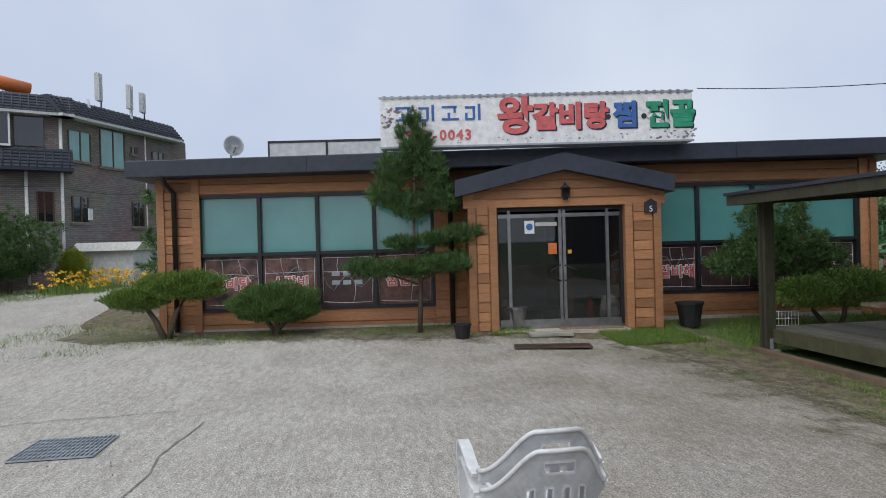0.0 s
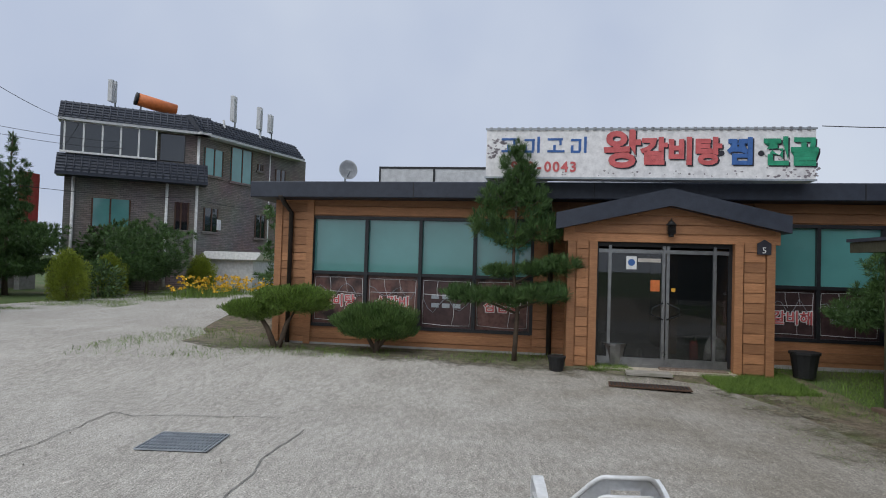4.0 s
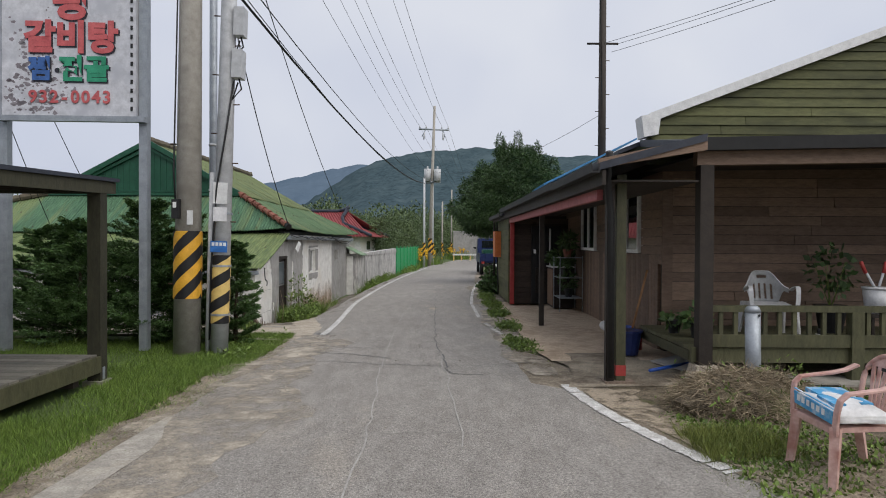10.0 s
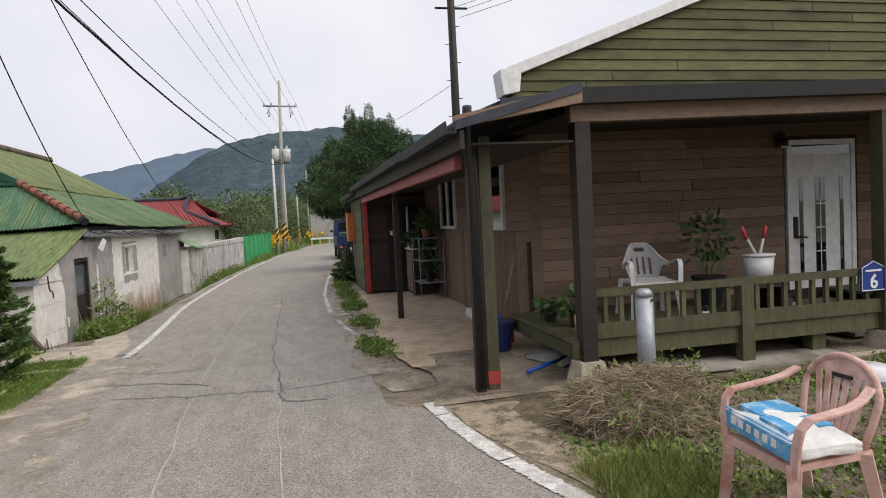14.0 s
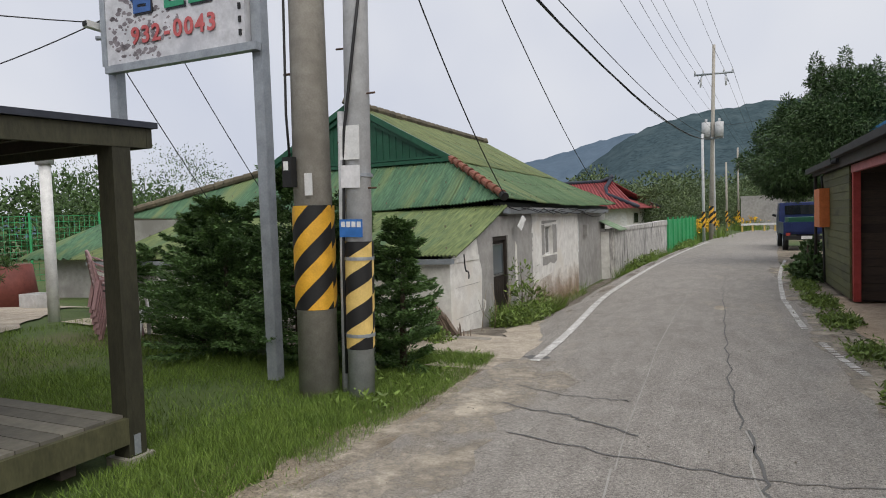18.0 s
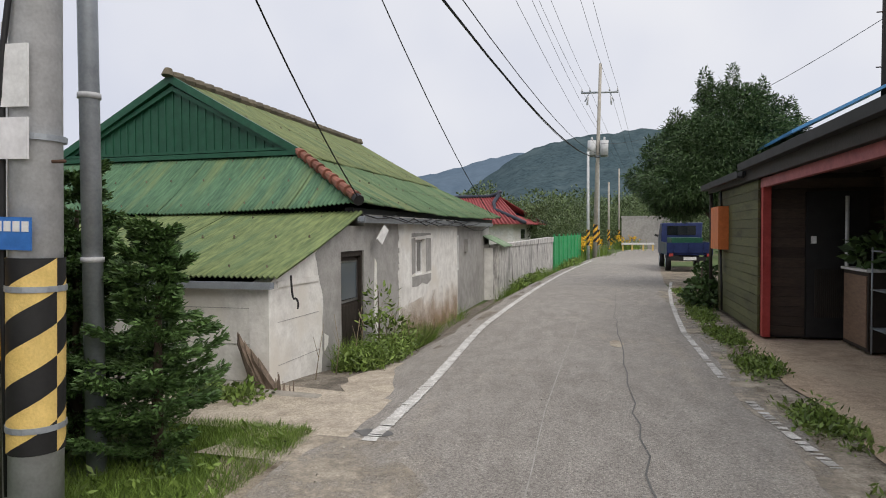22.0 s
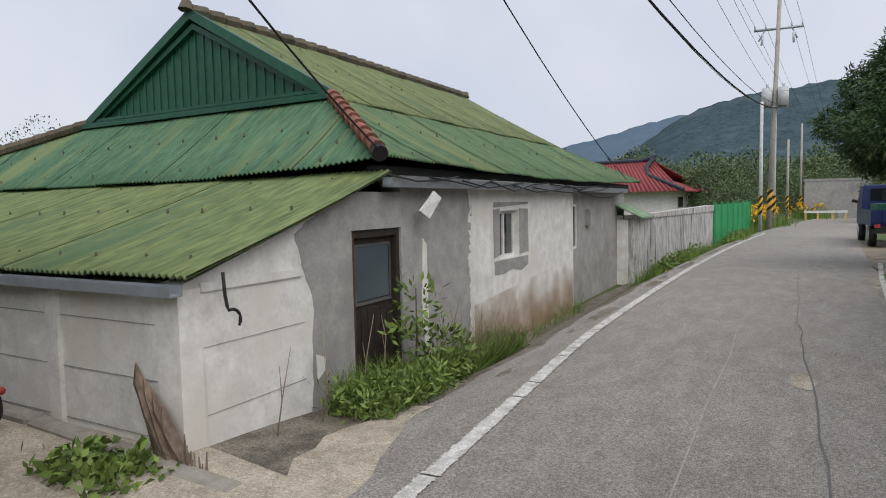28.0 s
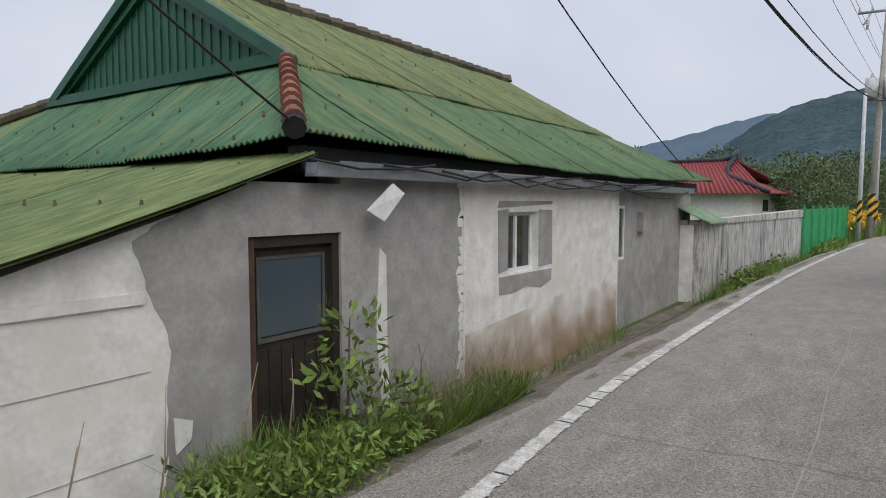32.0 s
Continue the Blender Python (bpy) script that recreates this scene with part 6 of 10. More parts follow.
def green_fence():
    f = thing("fence", pose(0, 0, 0), "bright green sheet fence beside the road", "fence")
    p0, p1 = Vector((1.02, 32.6, 0)), Vector((1.62, 43.5, 0))
    for k in range(48):
        a, b = p0.lerp(p1, k / 48), p0.lerp(p1, (k + .82) / 48)
        bm = bmesh.new()
        prism(bm, [(a.x, a.y, -.35), (b.x, b.y, -.35), (b.x, b.y, 1.3), (a.x, a.y, 1.3)], (-.04, 0, 0))
        part("slat", bm, "fencegreen", f)
    for z in (.1, 1.0):
        bm = bmesh.new()
        prism(bm, [(p0.x - .042, p0.y, z), (p1.x - .042, p1.y, z), (p1.x - .042, p1.y, z + .08), (p0.x - .042, p0.y, z + .08)], (-.03, 0, 0))
        part("rail", bm, "fencegreen", f)
    for k in range(8):
        a = p0.lerp(p1, k / 7)
        bx("post", (a.x + .003, a.y - .03, -.45, a.x + .06, a.y + .03, 1.4), "fencegreen", f)


green_fence()


def tiled_house(m, w, d, zh, roof, label, wallm="plaster_white"):
    h = thing("house", m, label, "house")
    bx("wall", (-w / 2, -d / 2, -1, w / 2, d / 2, zh), wallm, h)
    for s in (-1, 1):
        corrugated("roof", (-w / 2 - .6, s * (d / 2 + .6), zh - .1), (w / 2 + .6, s * (d / 2 + .6), zh - .1), (w / 2 - .6, 0, zh + d * .28), (-w / 2 + .6, 0, zh + d * .28), h, roof, .3, .04)
        bm = bmesh.new()
        prism(bm, [(s * (w / 2 + .6), -d / 2 - .6, zh - .1), (s * (w / 2 + .6), d / 2 + .6, zh - .1), (s * (w / 2 - .6), 0, zh + d * .28)], (-s * .1, 0, 0))
        part("hip", bm, roof, h)
    bar("ridge", [(-w / 2 + .4, 0, zh + d * .28 + .25), (-w / 2 + 1.2, 0, zh + d * .28 + .05), (0, 0, zh + d * .28), (w / 2 - 1.2, 0, zh + d * .28 + .05), (w / 2 - .4, 0, zh + d * .28 + .25)], .14, "tile_ridge", h)
    wi = bx("window", (-1, -d / 2 - .03, .6, .2, -d / 2 - .003, 1.5), "white", h)
    bx("pane", (-.92, -d / 2 - .04, .68, .12, -d / 2 - .031, 1.42), "darkglass", wi)


def red_house():
    h = thing("house", pose(-8.0, 60, 0, 0, 0, -6), "cottage with a red tiled hip-and-gable roof behind the wall", "house")
    bx("wall", (-5, -3.2, -1, 4.2, 3.2, 2.2), "plaster_white", h)
    for s in (-1, 1):
        corrugated("roof", (-6, s * 4.2, 2.1), (5.4, s * 4.2, 2.1), (2.2, 0, 4.5), (-6, 0, 4.5), h, "redroof", .32, .05)
        bar("hip_ridge", [(2.15, 0, 4.75), (2.0, s * 1.2, 3.95), (2.3, s * 1.9, 3.35), (5.4, s * 4.2, 2.2)], .16, "navy", h, "dark hip ridge")
    corrugated("roof", (5.4, -4.2, 2.1), (5.4, 4.2, 2.1), (2.1, 1.9, 3.3), (2.1, -1.9, 3.3), h, "redroof", .32, .05)
    bm = bmesh.new()
    prism(bm, [(2.1, -1.9, 3.2), (2.1, 1.9, 3.2), (2.1, 0, 4.5)], (-.15, 0, 0))
    part("gable", bm, "darkbrown", h, "dark gable end")
    bar("ridge", [(-6, 0, 4.55), (1.2, 0, 4.55), (2.0, 0, 4.75), (2.3, 0, 5.0)], .17, "navy", h, "dark upturned ridge")
    wi = bx("window", (4.203, -1, .8, 4.25, .6, 1.8), "white", h)
    bx("pane", (4.251, -.9, .9, 4.26, .5, 1.7), "darkglass", wi)


red_house()
tiled_house(pose(-12.8, 18.8, 0, 0, 0, 8), 6.4, 3.6, .95, "greenroof", "low outbuilding with a grey-green sheet roof", "plaster_grey")
tiled_house(pose(-17.0, 26, 0, 0, 0, 0), 7.0, 4, 1.6, "turq", "low house with a turquoise sheet roof and orange hips", "plaster_white")
hp_ = thing("roof_edging", pose(-17.0, 26, 0), "orange painted hip edging on the turquoise roof", "roof edging")
for sx in (-1, 1):
    bar("edging", [(sx * 4.12, -2.62, 1.56), (sx * 2.9, 0, 2.76)], .09, "orange", hp_)
bar("edging", [(-2.9, 0, 2.8), (2.9, 0, 2.8)], .09, "orange", hp_)
bx("chimney_pot", (-2.75, -.2, 2.8, -2.25, .2, 3.15), "orange", hp_)


# ---- timber house with porch and carport ----
def timber_house():
    h = thing("timber_house", pose(0, 0, 0), "dark timber house with a green gable, long porch and carport", "house")
    XL, XR, YF = 6.75, 16.1, 9.0
    bx("wall_core", (XL + .03, YF + .03, 0, XR - .03, YF + .2, 3.4), "post_dark", h)
    bx("wall_core", (XL + .03, YF + .2, 0, XL + .2, 19.8, 3.0), "post_dark", h)
    bx("wall_core", (XR - .2, YF + .2, 0, XR - .03, 19.8, 3.0), "post_dark", h)
    # front boards
    q = random.Random(3)
    z = .40
    while z < 2.78:
        parts = [XL, 10.42] if z < 2.5 else [XL, XR]
        for a, b in (((XL, 10.40), (11.60, XR)) if z < 2.48 else ((XL, XR),)):
            cut = q.uniform(a + 1, b - 1)
            for c, d in ((a, cut - .004), (cut + .004, b)):
                bm = bmesh.new()
                prism(bm, [(c, YF, z), (c, YF - .014, z), (c, YF - .004, z + .128), (c, YF + .02, z + .128)], (d - c, 0, 0))
                part("board", bm, "darkbrown", h)
        z += .135
    # gable boards
    pk, zl, zr = (11.05, 5.15), 3.40, 3.80
    z = 2.78
    while z < 5.1:
        if z < 3.35:
            a = 6.55
        else:
            a = 6.55 + (z - 3.35) / (5.05 - 3.35) * 4.55
        b = 15.85 if z < 3.7 else 15.85 - (z - 3.7) / (5.05 - 3.7) * 4.75
        if b - a > .25:
            cut = q.uniform(a + .1, b - .1)
            sl, sr = (.32 if z >= 3.3 else 0), (.45 if z >= 3.6 else 0)
            for c, d, ka, kb in ((a, cut - .004, sl, 0), (cut + .004, b, 0, sr)):
                bm = bmesh.new()
                lo, hi = [(c, z), (d, z)], [(d - kb, z + .125), (c + ka, z + .125)]
                v = [bm.verts.new(p) for p in ((c, YF - .05, z), (d, YF - .05, z), (d - kb, YF - .034, z + .125), (c + ka, YF - .034, z + .125), (c, YF - .03, z), (d, YF - .03, z), (d - kb, YF - .012, z + .125), (c + ka, YF - .012, z + .125))]
                for f in ((0, 1, 2, 3), (7, 6, 5, 4), (0, 4, 5, 1), (3, 2, 6, 7), (1, 5, 6, 2), (0, 3, 7, 4)):
                    bm.faces.new([v[i] for i in f])
                part("board", bm, "siding_green", h)
        z += .132
    bm = bmesh.new()
    prism(bm, [(6.5, YF - .01, 2.75), (15.9, YF - .01, 2.75), (15.9, YF - .01, 3.72), (11.1, YF - .01, 5.05), (6.5, YF - .01, 3.33)], (0, .05, 0))
    part("gable_core", bm, "siding_green", h)
    for a, b in (((6.5, 3.33), (11.1, 5.05)), ((11.1, 5.05), (16.02, 3.73))):
        bm = bmesh.new()
        prism(bm, [(a[0], YF - .12, a[1]), (b[0], YF - .12, b[1]), (b[0], YF - .12, b[1] + .13), (a[0], YF - .12, a[1] + .13)], (0, .10, 0))
        part("barge_board", bm, "white", h, "white barge flashing")
    for a, b in (((6.1, 2.9), (11.1, 4.9)), ((11.1, 4.9), (16.3, 3.45))):
        bm = bmesh.new()
        prism(bm, [(a[0], YF + .06, a[1]), (b[0], YF + .06, b[1]), (b[0], YF + .06, b[1] + .06), (a[0], YF + .06, a[1] + .06)], (0, 11.2, 0))
        part("roof", bm, "slate", h, "dark sheet roof")
    bm = bmesh.new()
    prism(bm, [(6.42, YF - .13, 3.12), (6.62, YF - .13, 3.16), (6.66, YF - .13, 3.46), (6.38, YF - .13, 3.42)], (0, .3, 0))
    part("barge_end", bm, "white", h, "bent white flashing end")
    bm = bmesh.new()
    prism(bm, [(15.74, YF - .13, 3.40), (15.86, YF - .13, 3.40), (16.06, YF - .13, 3.80), (15.86, YF - .13, 3.86)], (0, .1, 0))
    part("barge_end", bm, "white", h)
    # porch roof
    bm = bmesh.new()
    prism(bm, [(6.40, 6.98, 2.66), (6.40, 6.98, 2.76), (6.40, YF + .0, 3.10), (6.40, YF, 3.0)], (8.5, 0, .16))
    part("porch_roof", bm, "slate", h, "dark porch roof")
    bm = bmesh.new()
    prism(bm, [(6.40, 6.98, 2.64), (6.40, 6.87, 2.64), (6.40, 6.86, 2.78), (6.40, 6.88, 2.78), (6.40, 6.89, 2.67), (6.40, 6.98, 2.67)], (8.35, 0, .17))
    part("gutter", bm, "black", h, "black porch gutter")
    bm = bmesh.new()
    prism(bm, [(6.42, 6.99, 2.49), (6.42, 7.12, 2.49), (6.42, 7.12, 2.65), (6.42, 6.99, 2.65)], (8.1, 0, .16))
    part("porch_beam", bm, "darkbrown", h)
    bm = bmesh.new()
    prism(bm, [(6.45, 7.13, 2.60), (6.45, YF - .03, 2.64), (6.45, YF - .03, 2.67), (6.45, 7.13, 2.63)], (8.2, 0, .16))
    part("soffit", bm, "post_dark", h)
    # posts
    for x, mname, foot in ((6.53, "post_dark", 1), (9.93, "deckgreen", 1), (11.3, "deckgreen", 1), (14.22, "post_dark", 1)):
        po = bx("post", (x - .075, 6.98, .25 if foot else .05, x + .075, 7.13, 2.49 + .02 * (x - 6.5)), mname, h, bevel=.006)
        bm = bmesh.new()
        tube(bm, [(x, 7.055, .0), (x, 7.055, .26)], .24, 4, .16)
        bmesh.ops.rotate(bm, verts=bm.verts[:], cent=(x, 7.055, 0), matrix=Matrix.Rotation(radians(45), 3, 'Z'))
        part("footing", bm, "apron", po, "cast concrete footing")
    # porch deck
    n = 10
    for a, b in ((6.4, 9.9), (11.0, 14.4)):
        for k in range(n):
            y = 7.12 + k * .185
            bx("deck_plank", (a, y, .41, b, y + .178, .45), "deckgreen", h)
        bx("deck_edge", (a, 7.06, .28, b, 7.118, .45), "deckgreen", h)
    bx("deck_plank", (9.9, 8.2, .28, 11.0, 8.9, .32), "decktop", h)
    bx("deck_plank", (9.9, 7.4, .12, 11.0, 8.15, .16), "decktop", h)
    bx("deck_side", (6.4, 7.14, .28, 6.45, YF - .05, .40), "deckgreen", h)
    for x in (7.3, 8.3, 9.2, 12, 13.2, 14.4):
        bx("deck_leg", (x - .08, 7.16, 0, x + .08, 7.3, .28), "deckgreen", h)
    for a, b in ((6.62, 9.85), (11.38, 14.14)):
        ra = bx("railing", (a, 7.02, .855, b, 7.10, .925), "deckgreen", h, "low olive timber railing")
        bx("bottom_rail", (a, 7.02, .46, b, 7.09, .60), "deckgreen", ra)
        k, x = 0, a + .08
        while x < b - .05:
            bx("baluster", (x, 7.035, .60, x + .045, 7.075, .855), "deckgreen", ra)
            x += .165
        for x in ((a + b) / 2,):
            bx("newel", (x - .07, 7.0, .1, x + .07, 7.11, .86), "deckgreen", ra)
    # front door
    d = bx("door", (10.45, YF - .02, .45, 10.52, YF + .03, 2.50), "white", h, "white panelled front door with narrow dark glass strips")
    bx("frame", (11.49, YF - .02, .45, 11.56, YF + .03, 2.50), "white", d)
    bx("frame", (10.52, YF - .02, 2.43, 11.49, YF + .03, 2.50), "white", d)
    bx("transom", (10.52, YF - .01, 2.30, 11.49, YF + .02, 2.43), "darkglass", d)
    bx("leaf", (10.52, YF - .005, .45, 11.49, YF + .025, 2.30), "white", d)
    for a, b in ((10.64, 10.70), (10.90, 11.06), (11.30, 11.36)):
        bx("glass_strip", (a, YF - .012, .65, b, YF - .006, 1.98), "darkglass", d)
    for k in range(3):
        bx("glazing_bar", (10.90, YF - .016, .95 + k * .33, 11.06, YF - .0125, .965 + k * .33), "white", d)
    bx("glazing_bar", (10.972, YF - .016, .65, 10.985, YF - .0125, 1.98), "white", d)
    bx("lock", (10.54, YF - .03, 1.15, 10.60, YF - .006, 1.45), "black", d)
    bar("handle", [(10.57, YF - .03, 1.18), (10.57, YF - .07, 1.17), (10.70, YF - .07, 1.16)], .014, "black", d)
    la = bx("wall_lantern", (10.24, YF - .16, 2.38, 10.36, YF - .05, 2.52), "clear", h)
    bar("lantern_cap", [(10.30, YF - .1, 2.52), (10.30, YF - .1, 2.6)], .08, "black", la, r1=.02)
    # side wall to the carport with sliding windows
    z = .1
    while z < 2.6:
        for c, e in (((9.0, 19.6),) if z < 1.44 or z > 2.58 else ((9.0, 10.0), (11.55, 12.95), (14.35, 19.6))):
            if z < 1.3:
                continue
            bx("board", (XL - .012, c, z, XL + .03, e, z + .128), "darkbrown", h)
        z += .135
    y = 9.2
    while y < 16:
        bx("plank", (XL - .014, y, .06, XL + .03, y + .125, 1.44), "darkbrown", h)
        y += .135
    for ya, yb in ((10.05, 11.5), (13.0, 14.3)):
        w = bx("window", (XL - .05, ya, 1.46, XL + .03, ya + .06, 2.58), "white", h, "white sliding window in the carport wall")
        bx("frame", (XL - .05, yb - .06, 1.46, XL + .03, yb, 2.58), "white", w)
        bx("frame", (XL - .05, ya + .06, 1.46, XL + .03, yb - .06, 1.52), "white", w)
        bx("frame", (XL - .05, ya + .06, 2.52, XL + .03, yb - .06, 2.58), "white", w)
        bx("stile", (XL - .045, (ya + yb) / 2 - .04, 1.52, XL + .02, (ya + yb) / 2 + .04, 2.52), "white", w)
        bx("pane", (XL - .02, ya + .06, 1.52, XL - .01, yb - .06, 2.52), "darkglass", w)
    bx("corner_board", (XL - .03, YF - .03, .1, XL + .12, YF - .015, 2.7), "darkbrown", h)
    # carport roof, posts, red beam; its edge runs slightly askew
    def edge(y):
        return 5.27 - .0165 * (y - 6.7)

    def run(name, y0, y1, prof, m, label=""):
        """A profile of (x out from the edge, z) drawn along the carport's edge."""
        bm = bmesh.new()
        a = [bm.verts.new((edge(y0) + x, y0, z)) for x, z in prof]
        b = [bm.verts.new((edge(y1) + x, y1, z)) for x, z in prof]
        k = len(prof)
        bm.faces.new(a)
        bm.faces.new(b[::-1])
        for j in range(k):
            bm.faces.new((a[j], b[j], b[(j + 1) % k], a[(j + 1) % k]))
        bmesh.ops.recalc_face_normals(bm, faces=bm.faces[:])
        return part(name, bm, m, h, label)
    for y0, y1, dz, w in ((6.7, 8.98, -.02, 1.14), (9.0, 16.38, 0, 1.5), (16.42, 19.7, -.09, 1.6)):
        run("carport_roof", y0, y1, [(0, 2.42 + dz), (0, 2.50 + dz), (w, 2.50 + .275 * w + dz), (w, 2.42 + .275 * w + dz)], "slate", "dark lean-to carport roof")
        run("gutter", y0, y1, [(-.09, 2.39 + dz), (0, 2.39 + dz), (0, 2.49 + dz), (-.015, 2.49 + dz), (-.02, 2.41 + dz), (-.08, 2.41 + dz), (-.085, 2.49 + dz), (-.1, 2.49 + dz)], "black")
    run("fascia", 6.72, 19.6, [(.03, 2.24), (.07, 2.24), (.07, 2.40), (.03, 2.40)], "post_dark")
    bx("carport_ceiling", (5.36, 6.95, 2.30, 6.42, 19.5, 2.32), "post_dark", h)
    run("red_beam", 7.3, 15.95, [(.12, 2.12), (.19, 2.12), (.19, 2.24), (.12, 2.24)], "redbeam", "faded red beam under the carport eave")
    for x, y, mname, s in ((5.635, 7.22, "deckgreen", .055), (5.505, 7.18, "post_dark", .045), (5.47, 12.06, "post_dark", .045)):
        po = bx("post", (x - s, y - s, .03, x + s, y + s, 2.4 if s == .055 else 2.24), mname, h, bevel=.005)
        if s == .055:
            bx("red_mark", (x - s - .004, y - s - .004, .10, x + s + .004, y + s + .004, .22), "redpaint", po)
    bx("footing", (5.44, 7.08, -.02, 5.78, 7.32, .045), "rotwood", h)
    bar("downpipe", [(5.38, 6.74, 2.6), (5.4, 6.9, 2.3), (5.49, 7.07, 1.9), (5.5, 7.09, .1)], .04, "black", h)
    bm = bmesh.new()
    prism(bm, [(5.26, 6.72, 2.42), (6.42, 6.72, 2.62), (6.42, 6.72, 2.77), (5.26, 6.72, 2.52)], (0, .06, 0))
    part("verge_board", bm, "darkbrown", h)
    # end room with the red post
    bx("red_post", (5.26, 15.9, .06, 5.36, 16.02, 2.24), "redpaint", h, "bright red corner post")
    z = .08
    while z < 2.2:
        bx("board", (5.36, 15.98, z, 6.74, 16.01, z + .128), "shade_boards", h)
        bx("board", (5.225, 16.04, z, 5.255, 19.3, z + .128), "siding_green", h)
        bx("board", (5.26, 19.3, z, 6.74, 19.33, z + .128), "siding_green", h)
        z += .135
    bx("wall_core", (5.3, 16.02, .05, 6.7, 16.1, 2.3), "post_dark", h)
    bx("wall_core", (5.26, 16.1, .05, 5.34, 19.28, 2.3), "post_dark", h)
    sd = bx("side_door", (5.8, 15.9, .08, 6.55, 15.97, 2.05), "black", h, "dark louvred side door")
    for k in range(24):
        bx("slat", (5.9 + k * .024, 15.885, .35, 5.912 + k * .024, 15.899, 1.0), "post_dark", sd)
    bx("door_lock", (5.85, 15.87, 1.35, 5.91, 15.899, 1.45), "white", sd)
    ob = bx("meter_cabinet", (5.05, 18.2, 1.2, 5.22, 19.0, 1.95), "orange", h, "orange metal meter cabinet", bevel=.015)
    bar("cable", [(5.14, 18.5, 1.2), (5.16, 18.5, .6), (5.18, 18.6, .1)], .02, "black", h)
    bar("cable", [(5.12, 18.3, 1.95), (5.1, 18.3, 2.2)], .02, "black", h)
    bar("bracket_pole", [(5.12, 19.45, .05), (5.12, 19.45, 2.25)], .03, "post_dark", h)
    return h


timber_house()


def barn():
    b = thing("barn", pose(0, 0, 0), "tall dark barn of rusty corrugated iron on a concrete plinth", "barn")
    x0, y0, y1 = 17.2, 3.4, 13.7
    bx("plinth", (x0 - .06, y0, -.1, x0 + .2, y1, .34), "apron", b)
    bx("wall_core", (x0 + .06, y0, .3, x0 + 9, y1, 6.3), "black", b)
    # sheets in two tiers, each about a metre and a half wide, lapped and uneven
    q = random.Random(6)
    y = y0
    while y < y1 - .1:
        e = min(y + 1.5, y1)
        for z0, z1, mname in ((.32, 3.16, "barn"), (3.10, 6.25, "barn_dark")):
            o = q.uniform(0, .02) + (0 if z0 < 1 else .03)
            corrugated("wall_sheet", (x0 - o, e, z0), (x0 - o, y, z0), (x0 - o, y, z1), (x0 - o, e, z1), b, mname, .105, .012)
        y = e
    corrugated("wall_sheet", (x0, y0, .3), (x0 + 9, y0, .3), (x0 + 9, y0, 6.2), (x0, y0, 6.2), b, "barn", .16, .02)
    for s in (0, 1):
        bm = bmesh.new()
        prism(bm, [(x0 - .55, y0 - .4, 6.06), (x0 + 5.2, y0 - .4, 9.4), (x0 + 5.2, y1 + .4, 9.4), (x0 - .55, y1 + .4, 6.06)] if not s else [(x0 + 5.2, y0 - .4, 9.4), (x0 + 10.9, y0 - .4, 6.06), (x0 + 10.9, y1 + .4, 6.06), (x0 + 5.2, y1 + .4, 9.4)], (0, 0, .07))
        part("roof", bm, "barnroof", b, "rusty red roof")
    bm = bmesh.new()
    prism(bm, [(x0 + .05, y1, 6.2), (x0 + 9, y1, 6.2), (x0 + 5.2, y1, 9.3)], (0, -.1, 0))
    part("gable", bm, "barn", b)
    for y in (9.72, 7.2, 4.7):
        w = bx("window", (x0 - .09, y, 5.0, x0 - .055, y + 1.0, 5.62), "black", b, "boarded dark window")
        for c in (y - .06, y + 1.0):
            bx("frame", (x0 - .12, c, 5.0, x0 - .05, c + .06, 5.62), "barn_dark", w)
        bx("frame", (x0 - .12, y - .06, 5.62, x0 - .05, y + 1.06, 5.69), "barn_dark", w)
        bx("sill", (x0 - .2, y - .1, 4.93, x0 - .05, y + 1.1, 5.0), "barn_dark", w)
    bar("drain_pipe", [(x0 - .12, 9.9, 3.2), (x0 - .12, 8.36, 2.46), (x0 - .12, 6.8, 1.45), (x0 - .12, 5.6, .7)], .055, "white", b, "long sloping white pipe")
    bar("guy_wire", [(x0 - .1, 8.9, 3.13), (x0 - .1, 5.0, 3.16)], .012, "black", b)


barn()


